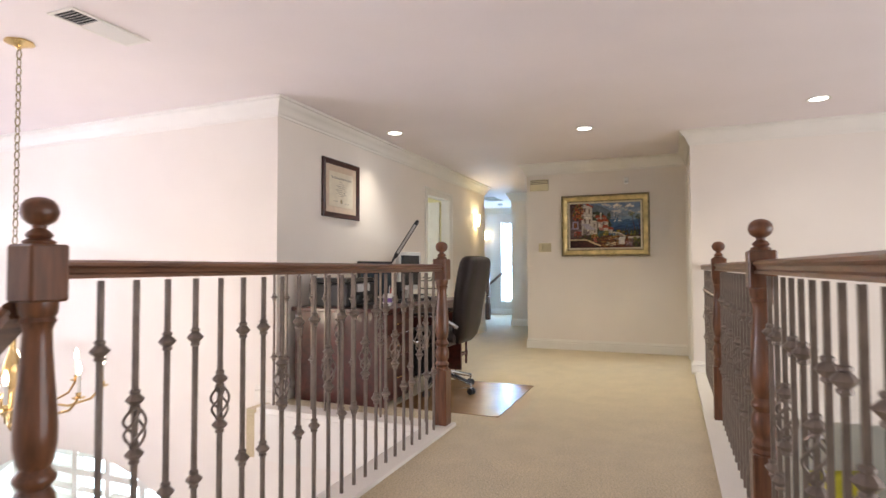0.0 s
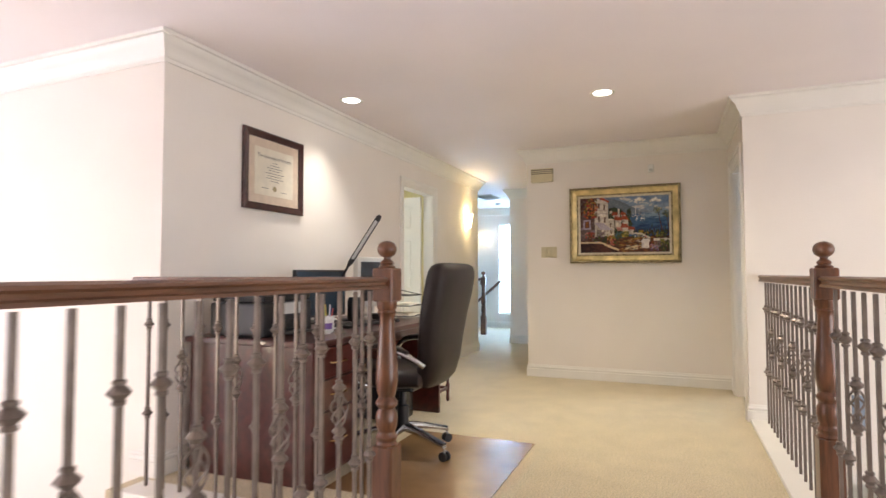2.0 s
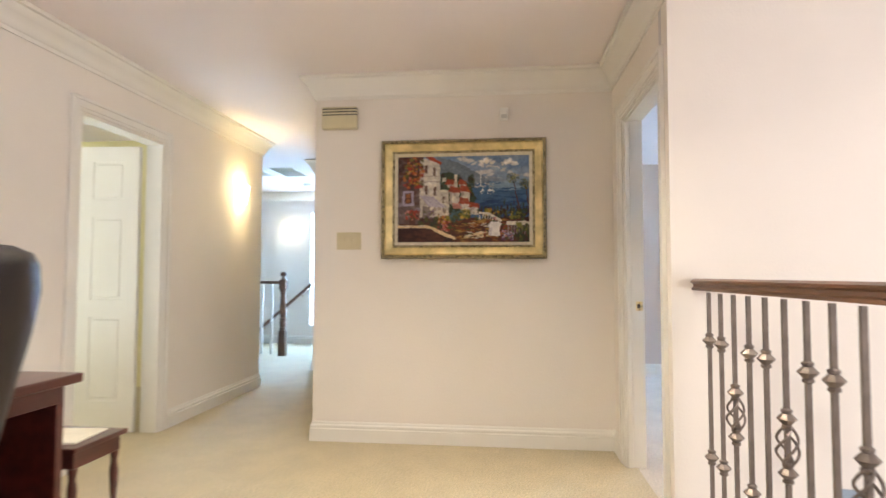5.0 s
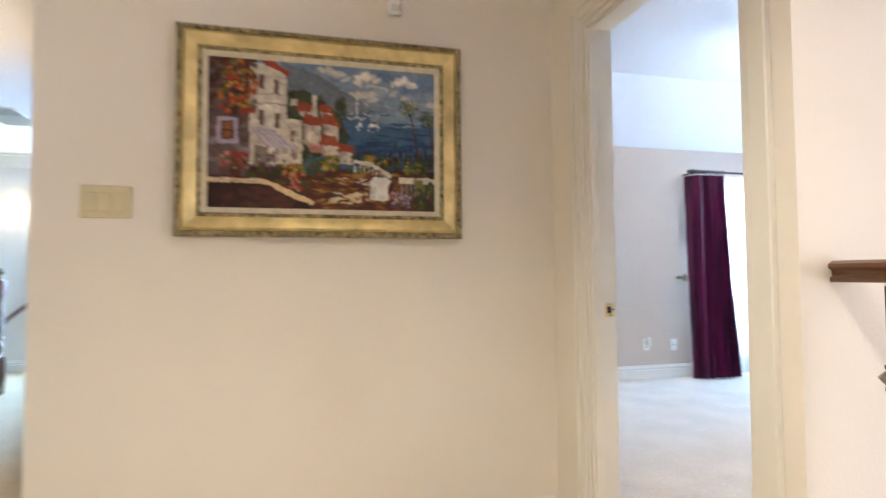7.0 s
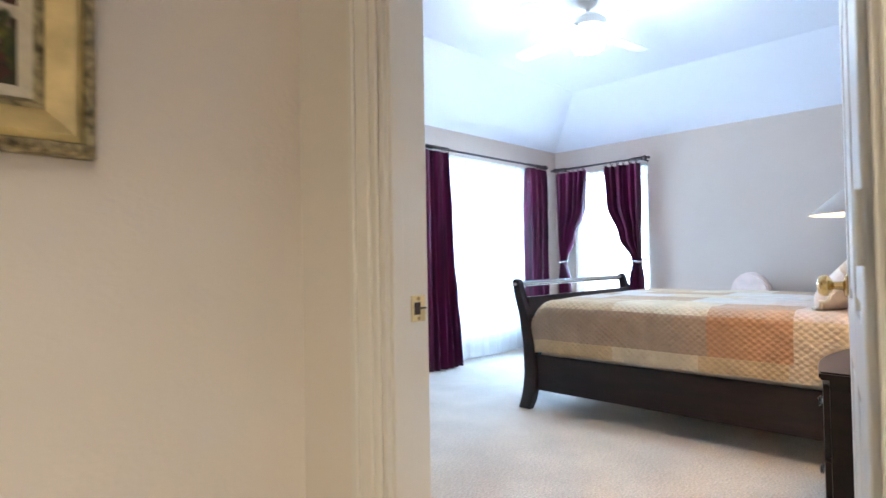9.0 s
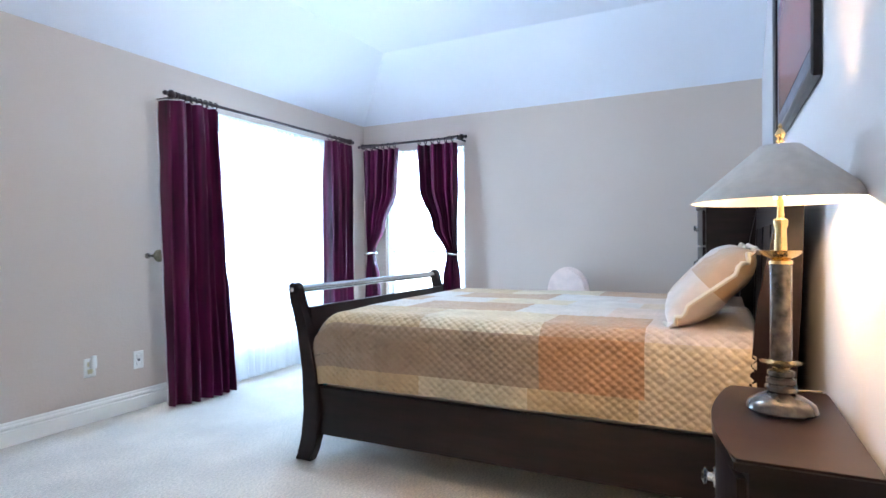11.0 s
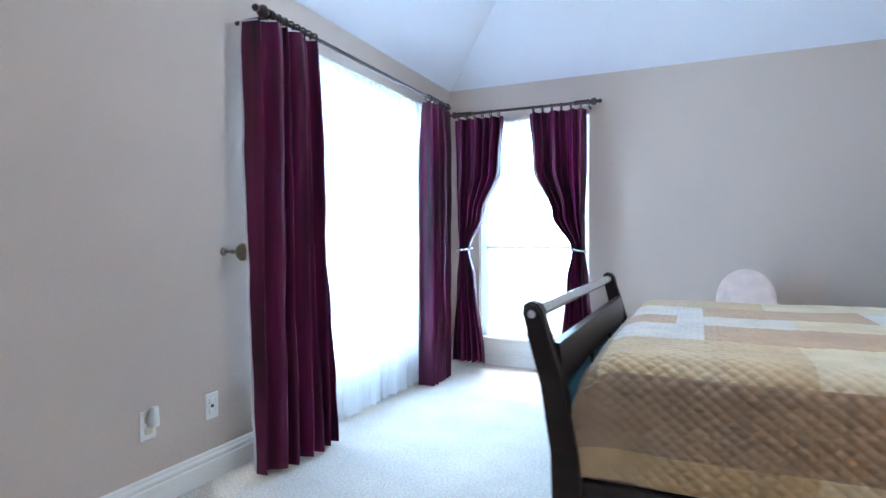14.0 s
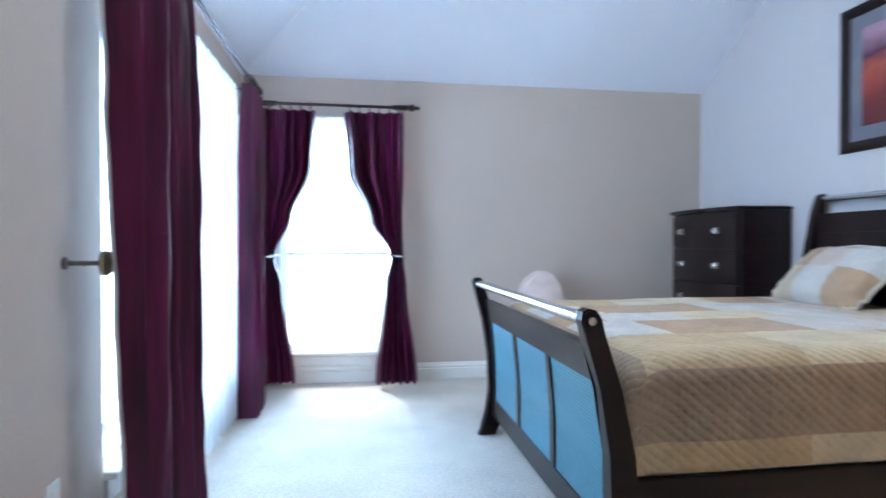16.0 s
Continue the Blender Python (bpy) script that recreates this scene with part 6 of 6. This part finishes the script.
def bed_end(name, y, top, s, lean, panel_lo, rows):
    for x in (BX0, BX1):
        bm = prism(bmesh.new(), post_profile(y, top, s, lean, 0.0 if name == "foot" else 0.07), "x", x - 0.028, x + 0.028, 0.006)
        p = part(name + "_post", bm, M_ESPRESSO, bed, smooth=False)
        e = -0.029 if x == BX0 else 0.029
        part("bolt_cap", lathe(bmesh.new(), [(0.012, 0), (0.012, 0.003), (0.004, 0.004)], 14, pose(x + e, y + s * 0.062 * lean, top - 0.036, 0, 90 if e > 0 else -90)), M_CHROME, p, "steel bolt cap")
    part(name + "_top_rail", tube(bmesh.new(), [(BX0 + 0.027, y + s * 0.062 * lean, top - 0.036), (BX1 - 0.027, y + s * 0.062 * lean, top - 0.036)], 0.020, 16), M_CHROME, bed, "brushed steel tube rail", True)
    zt = top - 0.125
    mid = panel_lo + 0.10
    yo = lambda z: y + s * (-0.030 + 0.055 * max(0, (z - 0.35) / (top - 0.35)) ** 1.5 * lean)
    def slab(za, zb, xa, xb, th):
        return prism(bmesh.new(), [(yo(za) - th, za), (yo(za) + th, za), (yo((za + zb) / 2) + th, (za + zb) / 2), (yo(zb) + th, zb), (yo(zb) - th, zb), (yo((za + zb) / 2) - th, (za + zb) / 2)], "x", xa, xb)
    part(name + "_upper_panel", slab(zt - 0.115, zt, BX0 + 0.027, BX1 - 0.027, 0.014), M_ESPRESSO, bed)
    part(name + "_lower_panel", slab(panel_lo, mid, BX0 + 0.027, BX1 - 0.027, 0.014), M_ESPRESSO, bed)
    w = (BX1 - BX0 - 0.054)
    edges = [BX0 + 0.027 + w * f for f in (0, 0.03, 0.325, 0.355, 0.645, 0.675, 0.97, 1.0)]
    for a, b in zip(edges[0::2], edges[1::2]):
        part(name + "_stile", slab(mid, zt - 0.115, a, b, 0.013), M_ESPRESSO, bed)
    for a, b in zip(edges[1:-1:2], edges[2::2]):
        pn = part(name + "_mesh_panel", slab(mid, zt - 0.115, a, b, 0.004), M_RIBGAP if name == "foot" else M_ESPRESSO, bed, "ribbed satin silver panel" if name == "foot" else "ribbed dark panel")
        za, zb = mid, zt - 0.115
        bm = bmesh.new()
        for k in range(rows):
            z = za + (zb - za) * (k + 0.5) / rows
            h = (zb - za) / rows * 0.36
            box(bm, a, b, yo(z) - 0.0075, yo(z) + 0.0075, z - h, z + h)
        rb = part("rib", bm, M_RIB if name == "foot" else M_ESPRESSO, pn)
        rb["kind"] = "stuff"


bed_end("foot", BF, 0.882, 1, 1.0, 0.11, 34)
bed_end("head", BHD, 1.375, -1, 0.55, 0.30, 40)
for x in (BX0 + 0.013, BX1 - 0.013):
    part("side_rail", B(x - 0.014, x + 0.014, BHD + 0.02, BF - 0.06, 0.135, 0.372, 0.006, 2), M_ESPRESSO, bed)
part("box_spring", B(BX0 + 0.029, BX1 - 0.029, BHD + 0.06, BF - 0.09, 0.25, 0.46, 0.03, 3), M_SHEET, bed, "ivory box spring")
part("mattress", B(BX0 + 0.025, BX1 - 0.025, BHD + 0.05, BF - 0.10, 0.461, 0.695, 0.06, 4), M_SHEET, bed, "ivory mattress")

QC = {"taupe": (0.35, 0.25, 0.168), "rust": (0.42, 0.225, 0.115), "sand": (0.54, 0.43, 0.30), "gold": (0.50, 0.365, 0.205), "cream": (0.58, 0.49, 0.33), "mist": (0.56, 0.53, 0.49), "tan": (0.43, 0.275, 0.16), "blush": (0.57, 0.47, 0.40)}
QK = list(QC)
QM = [quilt_mat("quilt " + k, c) for k, c in QC.items()]
ZT = 0.745
HW = (BX1 - BX0) / 2 + 0.017
XC = (BX0 + BX1) / 2
SIDE = 0.348


def quilt_pt(s, y):
    """Cross-section: s runs from the west hem over the top to the east hem."""
    R = 0.085
    flat = 2 * (HW - R)
    arc = math.pi / 2 * R
    total = 2 * (SIDE - R) + 2 * arc + flat
    s2 = s if s <= total / 2 else total - s
    if s2 < SIDE - R:
        x, z, nx, nz = HW + 0.004 * (1 - s2 / (SIDE - R)), ZT - SIDE + s2, 1, 0
    elif s2 < SIDE - R + arc:
        a = (s2 - SIDE + R) / R
        x, z, nx, nz = HW - R + R * math.cos(a), ZT - R + R * math.sin(a), math.cos(a), math.sin(a)
    else:
        x, z, nx, nz = HW - R - (s2 - SIDE + R - arc), ZT, 0, 1
    sg = -1 if s <= total / 2 else 1
    return XC + sg * x, z, sg * nx, nz, total


QT = quilt_pt(0, 0)[4]
QY0, QY1 = BHD + 0.10, BF - 0.055
NU, NV = 430, 400
LEN = QY1 - QY0
FOOT = 0.22
grid = []
for i in range(NU + 1):
    row = []
    s = QT * i / NU
    for j in range(NV + 1):
        q = (LEN + FOOT) * j / NV
        x, z, nx, nz, _ = quilt_pt(s, 0)
        R = 0.14
        yl, dz, ny, nzz = QY0 + q, 0.0, 0.0, 1.0
        over = q - (LEN - R)
        if over > 0:
            a = min(over / R, math.pi / 2)
            yl = QY1 - R + R * math.sin(a)
            dz = -R * (1 - math.cos(a)) - max(0, over - R * math.pi / 2)
            ny = math.sin(a)
        wx = 0.006 * noise.noise((s * 9, q * 9, 3.1))
        d1 = abs(((s * 1.25 + q + wx) / 0.041) % 1 - 0.5) * 2
        d2 = abs(((s * 1.25 - q + wx) / 0.041) % 1 - 0.5) * 2
        g1 = max(d1, d2)
        stitch = math.exp(-((g1 - 0.97) / 0.13) ** 2)
        crumple = noise.noise((s * 26, q * 34, 5.5)) + 0.6 * noise.noise((s * 60, q * 44, 2.5))
        puff = (0.0078 - 0.0030 * nz) * (1 - 0.45 * g1 ** 2 - 0.55 * stitch) + (0.0034 - 0.0016 * nz) * crumple + 0.005 * noise.noise((s * 3.5, q * 3.5, 1.7)) + 0.010 * noise.noise((s * 1.3, q * 1.3, 7.7)) * nz
        sag = 0.007 * math.sin(9 * q + 2.0 * s) * (1 - nz)
        zz = z + (dz if nz > 0.2 else dz * (0.2 if z < ZT - 0.2 else 0.75))
        tuck = 0.008 * min(1, max(0, (q - LEN + 0.26) / 0.14))
        row.append((x + nx * ((puff + sag) * (1 - ny) - tuck), yl + ny * puff, max(zz + nz * puff, 0.338 + 0.007 * math.sin(7 * q))))
    grid.append(row)


def patch(s, q):
    """Cloth and place of the patch at (s, q)."""
    y = QY0 + q
    side = "w" if s < QT / 2 else "e"
    e = min(s, QT - s)
    def pick(band, rows):
        for lo, k in rows:
            if y > lo:
                return k, band + side + str(lo)
        return rows[-1][1], band
    if e < 0.085:
        return pick("hem", ((8.05, "gold"), (7.55, "cream"), (7.12, "gold"), (0, "sand")))
    if e < 0.300:
        return pick("side", ((7.50, "taupe"), (7.10, "rust"), (0, "sand")))
    if y > QY1 - 0.06:
        return pick("foot", ((0, "taupe"),))
    if e < 0.645:
        return pick("edge", ((8.05, "gold"), (7.50, "cream"), (7.10, "tan"), (0, "blush")))
    if e < 0.975:
        return pick("inner", ((8.30, "mist"), (7.72, "tan"), (7.30, "mist"), (0, "blush")))
    return pick("centre", ((8.40, "tan"), (8.0, "mist"), (7.55, "cream"), (7.2, "mist"), (0, "sand")))


quilt = thing("patchwork_quilt", "quilted beige, gold and rust patchwork bedspread on the bed", "bedspread")
cells = {}
for i in range(NU):
    for j in range(NV):
        cells.setdefault(patch(QT * (i + 0.5) / NU, (LEN + FOOT) * (j + 0.5) / NV), []).append((i, j))
for (cloth, where), faces in cells.items():
    index, verts, polys = {}, [], []
    for i, j in faces:
        ids = []
        for c in ((i, j), (i + 1, j), (i + 1, j + 1), (i, j + 1)):
            if c not in index:
                index[c] = len(verts)
                verts.append(grid[c[0]][c[1]])
            ids.append(index[c])
        polys.append(ids)
    me = bpy.data.meshes.new("quilt_patch")
    me.from_pydata(verts, [], polys)
    me.materials.append(QM[QK.index(cloth)])
    for poly in me.polygons:
        poly.use_smooth = True
    part("quilt_patch", me, None, quilt, "quilted " + cloth + " cloth patch")


def pillow(x, y, z, rx, rz, seed, cols):
    t = thing("pillow", "patchwork sham pillow leaning on the headboard", "pillow", "bed pillows", pose(x, y, z, rx, 0, rz))
    bm = bmesh.new()
    n = 26
    for sgn in (1, -1):
        g = []
        for i in range(n + 1):
            row = []
            for j in range(n + 1):
                u, v = i / n * 2 - 1, j / n * 2 - 1
                h = max(0, (1 - abs(u) ** 3.2)) ** 0.55 * max(0, (1 - abs(v) ** 3.2)) ** 0.55
                pinch = 1 - 0.05 * (u * u * (1 - v * v) + v * v * (1 - u * u))
                d1 = abs(((u * 0.33 + v * 0.23) / 0.075) % 1 - 0.5) * 2
                d2 = abs(((u * 0.33 - v * 0.23) / 0.075) % 1 - 0.5) * 2
                row.append(bm.verts.new((u * 0.31 * pinch, v * 0.205 * pinch, sgn * (0.085 * h + 0.006 * (1 - max(d1, d2) ** 3) * min(1, 3 * h)) + 0.008 * noise.noise((u * 2, v * 2, seed)))))
            g.append(row)
        for i in range(n):
            for j in range(n):
                f = bm.faces.new((g[i][j], g[i + 1][j], g[i + 1][j + 1], g[i][j + 1]))
                f.material_index = QK.index(cols[(3 * i // n) % 3][(2 * j // n) % 2])
    part("sham", bm, QM, t, "quilted patchwork pillow sham", True)
    fl = bmesh.new()
    pts = []
    for k in range(64):
        a = 2 * math.pi * k / 64
        cu, su = math.cos(a), math.sin(a)
        pts.append((0.322 * math.copysign(abs(cu) ** 0.35, cu), 0.217 * math.copysign(abs(su) ** 0.35, su), 0.010 * math.sin(a * 19) + 0.004 * math.sin(a * 7)))
    tube(fl, pts, 0.009, 6, True)
    part("ruffle", fl, M_SHEET, t, "ivory ruffled edge", True)


pillow(3.78, 6.895, 0.890, -44, 3, 1.0, (("tan", "blush"), ("blush", "sand"), ("tan", "cream")))
pillow(4.54, 6.895, 0.890, -45, -4, 4.0, (("mist", "tan"), ("blush", "mist"), ("tan", "sand")))


# ---------------------------------------------------------------- bedroom: case furniture
def bow_chest(name, x0, x1, back, front, top, rows, label, category, cols):
    """A bow-fronted chest with drawers towards +y."""
    t = thing(name, label, category)
    bow = 0.045
    def outline(inset, ext=0.0):
        pts = [(x0 + inset, back), (x1 - inset, back)]
        for k in range(13):
            u = k / 12
            pts.append((x1 - inset - (x1 - x0 - 2 * inset) * u, front + ext + bow * math.sin(math.pi * u)))
        return pts
    part("carcass", prism(bmesh.new(), outline(0.0, -0.016), "z", 0.06, top - 0.028), M_ESPRESSO, t)
    part("top", prism(bmesh.new(), outline(-0.012, 0.012), "z", top - 0.027, top, 0.006), M_ESPRESSO, t)
    part("plinth", prism(bmesh.new(), outline(0.02, -0.03), "z", 0.0, 0.06), M_ESPRESSO, t)
    h = (top - 0.028 - 0.08) / rows
    for r in range(rows):
        z0, z1 = 0.075 + r * h, 0.075 + (r + 1) * h - 0.012
        pts = []
        for k in range(13):
            u = 0.025 + 0.95 * k / 12
            pts.append((x1 - (x1 - x0) * u, front - 0.0155 + bow * math.sin(math.pi * u)))
        pts2 = [(a, b + 0.018) for a, b in pts[::-1]]
        dr = part("drawer_front", prism(bmesh.new(), pts + pts2, "z", z0, z1, 0.003), M_ESPRESSO, t)
        for c in cols:
            yy = front + 0.003 + bow * math.sin(math.pi * (1 - c))
            m = pose(x0 + (x1 - x0) * c, yy, (z0 + z1) / 2, -90)
            kn = part("pull", lathe(bmesh.new(), [(0.024, 0), (0.024, 0.004), (0.010, 0.006), (0.010, 0.018), (0.018, 0.021), (0.020, 0.027), (0.010, 0.033), (0.003, 0.034)], 16, m @ Matrix.Diagonal((1.35, 1, 1, 1))), M_CHROME, dr, "oval glass and chrome pull", True)
    return t


bow_chest("chest_of_drawers", 5.22, 6.02, BS + 0.02, 6.945, 1.318, 5, "tall espresso bow-front chest with oval chrome pulls", "chest of drawers", (0.24, 0.76))
bow_chest("nightstand", 2.512, 3.15, BS + 0.02, 6.815, 0.625, 2, "espresso bow-front nightstand beside the bed", "nightstand", (0.5,))

# table lamp
LXP, LYP, LZP = 2.92, 6.708, 0.626
tl = thing("table_lamp", "dark marble and brass table lamp with a grey coolie shade", "table lamp", m=pose(LXP, LYP, LZP) @ Matrix.Scale(0.945, 4))
part("foot", lathe(bmesh.new(), [(0.085, 0), (0.088, 0.006), (0.082, 0.022), (0.055, 0.040), (0.034, 0.050)], 28), M_MARBLE, tl, "dark marble foot", True)
part("marble_collar", lathe(bmesh.new(), [(0.030, 0.050), (0.040, 0.056), (0.040, 0.066), (0.030, 0.071), (0.037, 0.077), (0.037, 0.087), (0.028, 0.092), (0.034, 0.098), (0.034, 0.108), (0.026, 0.112)], 24), M_MARBLE, tl, smooth=True)
part("lower_dish", lathe(bmesh.new(), [(0.020, 0.112), (0.022, 0.120), (0.050, 0.130), (0.054, 0.134), (0.030, 0.136), (0.024, 0.142)], 24), M_BRASS, tl, "brass dish", True)
part("column", lathe(bmesh.new(), [(0.027, 0.140), (0.027, 0.405)], 24), M_MARBLE, tl, "dark marble column", True)
part("upper_dish", lathe(bmesh.new(), [(0.029, 0.403), (0.029, 0.412), (0.020, 0.416), (0.042, 0.425), (0.056, 0.440), (0.053, 0.441), (0.018, 0.432), (0.015, 0.440)], 24), M_BRASS, tl, "brass dish", True)
part("stem", lathe(bmesh.new(), [(0.016, 0.436), (0.014, 0.50), (0.018, 0.51), (0.018, 0.525), (0.009, 0.53), (0.007, 0.60), (0.005, 0.735)], 16), M_BRASS, tl, "brass stem", True)
part("bulb", lathe(bmesh.new(), [(0.012, 0.585), (0.024, 0.61), (0.026, 0.635), (0.015, 0.66), (0.003, 0.668)], 14, pose(0.028, 0, 0)), M_BULB, tl, "lit bulb", True)
bm = bmesh.new()
n = 40
prof = [(0.228, 0.575), (0.050, 0.728), (0.047, 0.728), (0.225, 0.574)]
rings = [[bm.verts.new((r * math.cos(2 * math.pi * k / n), r * math.sin(2 * math.pi * k / n), z)) for k in range(n)] for r, z in prof]
for a, b in zip(rings, rings[1:] + rings[:1]):
    for k in range(n):
        bm.faces.new((a[k], a[(k + 1) % n], b[(k + 1) % n], b[k]))
part("shade", bm, M_SHADE, tl, "grey conical linen shade", True)
part("spider", tube(bmesh.new(), [(-0.048, 0, 0.727), (0.048, 0, 0.727)], 0.003, 6), M_BRASS, tl)
part("finial", lathe(bmesh.new(), [(0.006, 0.735), (0.011, 0.742), (0.006, 0.748), (0.014, 0.758), (0.010, 0.768), (0.004, 0.776), (0.006, 0.782), (0.001, 0.790)], 12), M_BRASS, tl, "brass finial", True)
part("cord", tube(bmesh.new(), [(0.08, -0.02, 0.004), (0.13, -0.01, 0.004), (0.20, -0.03, 0.004), (0.24, -0.08, 0.004), (0.25, -0.13, 0.004)], 0.003, 6), M_BRASS, tl, "thin gold cord", True)

# upholstered chair by the wall
vc = thing("slipper_chair", "pale pink upholstered chair with a rounded back", "chair", m=pose(5.90, 8.03, 0, 0, 0, -90))
bm = bmesh.new()
pts = [(-0.170, 0.40), (0.170, 0.40), (0.182, 0.60)] + [(0.180 * math.cos(a), 0.645 + 0.215 * math.sin(a)) for a in [math.pi * i / 14 for i in range(15)]] + [(-0.182, 0.60)]
prism(bm, pts, "y", 0.10, 0.19, 0.03)
part("backrest", bm, M_PINK, vc, "rounded pale pink backrest", True)
part("seat", B(-0.24, 0.24, -0.30, 0.16, 0.30, 0.45, 0.05, 3), M_PINK, vc)
for sx in (-1, 1):
    for sy in (-0.26, 0.13):
        part("leg", lathe(bmesh.new(), [(0.012, 0), (0.020, 0.30)], 10, pose(0.19 * sx, sy, 0)), M_ESPRESSO, vc)

# picture over the bed
sp_ = thing("sunset_picture", "sunset landscape print in a wide black frame", "picture", m=pose(4.11, BS + 0.003, 2.02, 0, 0, 180))
picture_frame(sp_, 1.46, 0.84, [(0, 0), (0, 0.024), (0.012, 0.030), (0.050, 0.022), (0.060, 0.018), (0.060, 0)], M_ESPRESSO)
part("mat_board", B(-0.68, 0.68, -0.010, 0, -0.37, 0.37), mat("grey mat board", (0.16, 0.16, 0.19), 0.8), sp_, "dark grey mat board")


def sunset():
    m = mat("sunset print", (0.3, 0.1, 0.1), 0.25, vary=0.1, scale=10)
    nt = m.node_tree
    tc, sep, nz, add, r = (nt.nodes.new(k) for k in ("ShaderNodeTexCoord", "ShaderNodeSeparateXYZ", "ShaderNodeTexNoise", "ShaderNodeMath", "ShaderNodeValToRGB"))
    nt.links.new(tc.outputs["Object"], sep.inputs[0]); nt.links.new(tc.outputs["Object"], nz.inputs[0])
    nz.inputs["Scale"].default_value, nz.inputs["Detail"].default_value = 4.0, 6
    add.operation = "MULTIPLY_ADD"
    add.inputs[1].default_value = 0.30
    nt.links.new(nz.outputs[0], add.inputs[0])
    nt.links.new(sep.outputs["Z"], add.inputs[2])
    ofs = nt.nodes.new("ShaderNodeMath")
    ofs.inputs[1].default_value = 0.22
    nt.links.new(add.outputs[0], ofs.inputs[0])
    nt.links.new(ofs.outputs[0], r.inputs[0])
    e = r.color_ramp.elements
    e[0].position, e[0].color = 0.0, (0.05, 0.012, 0.02, 1)
    e[1].position, e[1].color = 0.85, (0.16, 0.19, 0.32, 1)
    for p, c in ((0.25, (0.20, 0.03, 0.03, 1)), (0.42, (0.42, 0.08, 0.05, 1)), (0.50, (0.10, 0.03, 0.06, 1)), (0.62, (0.40, 0.22, 0.28, 1))):
        x = e.new(p)
        x.color = c
    nt.links.new(r.outputs[0], nt.nodes["Principled BSDF"].inputs["Base Color"])
    return m


part("print", B(-0.59, 0.59, -0.012, -0.0101, -0.28, 0.28), sunset(), sp_, "red and violet sunset print")

# ceiling fan
FX, FY = 3.74, 8.36
fan = thing("ceiling_fan", "white ceiling fan with a lit bowl light", "ceiling fan", m=pose(FX, FY, 0))
part("canopy", lathe(bmesh.new(), [(0.070, BT - 0.001), (0.068, BT - 0.02), (0.040, BT - 0.05), (0.016, BT - 0.06)], 22), M_WHITEPL, fan, smooth=True)
part("downrod", lathe(bmesh.new(), [(0.012, BT - 0.055), (0.012, 2.675)], 10), M_WHITEPL, fan)
part("motor", lathe(bmesh.new(), [(0.020, 2.695), (0.085, 2.685), (0.125, 2.655), (0.130, 2.605), (0.110, 2.580), (0.060, 2.565)], 28), M_WHITEPL, fan, "white motor housing", True)
part("switch_housing", lathe(bmesh.new(), [(0.060, 2.566), (0.062, 2.530), (0.050, 2.515)], 22), M_WHITEPL, fan, smooth=True)
part("light_bowl", lathe(bmesh.new(), [(0.055, 2.516), (0.085, 2.505), (0.105, 2.485), (0.095, 2.460), (0.055, 2.445), (0.004, 2.440)], 26), M_FANGLOW, fan, "glowing glass bowl", True)
for k in range(4):
    rot = pose(0, 0, 0, 0, 0, 90 * k - 8)
    iron = part("blade_iron", B(0.10, 0.22, -0.018, 0.018, 2.582, 2.590, 0.003, m=rot), M_WHITEPL, fan)
    pts = [(0.19, -0.045), (0.24, -0.058), (0.56, -0.070), (0.63, -0.060), (0.66, -0.03), (0.66, 0.03), (0.63, 0.060), (0.56, 0.070), (0.24, 0.058), (0.19, 0.045)]
    bm = prism(bmesh.new(), pts, "z", -0.004, 0.004)
    bmesh.ops.transform(bm, matrix=rot @ pose(0, 0, 2.596, 10), verts=bm.verts[:])
    part("blade", bm, M_WHITEPL, fan, "white fan blade")

# blind cords at the narrow window
for cy in (9.74, 9.53):
    bc = thing("blind_cord", "thin white blind cord with a dark toggle", "blind cord", "blind cords", pose(BE - 0.03, cy, 0))
    part("cord", tube(bmesh.new(), [(0, 0, 2.03), (0.004, 0.002, 1.75), (0, 0, 1.47)], 0.0018, 5), M_WHITEPL, bc)
    part("toggle", lathe(bmesh.new(), [(0.003, 1.475), (0.006, 1.46), (0.007, 1.41), (0.003, 1.40)], 8), M_BLACK, bc, "dark toggle", True)
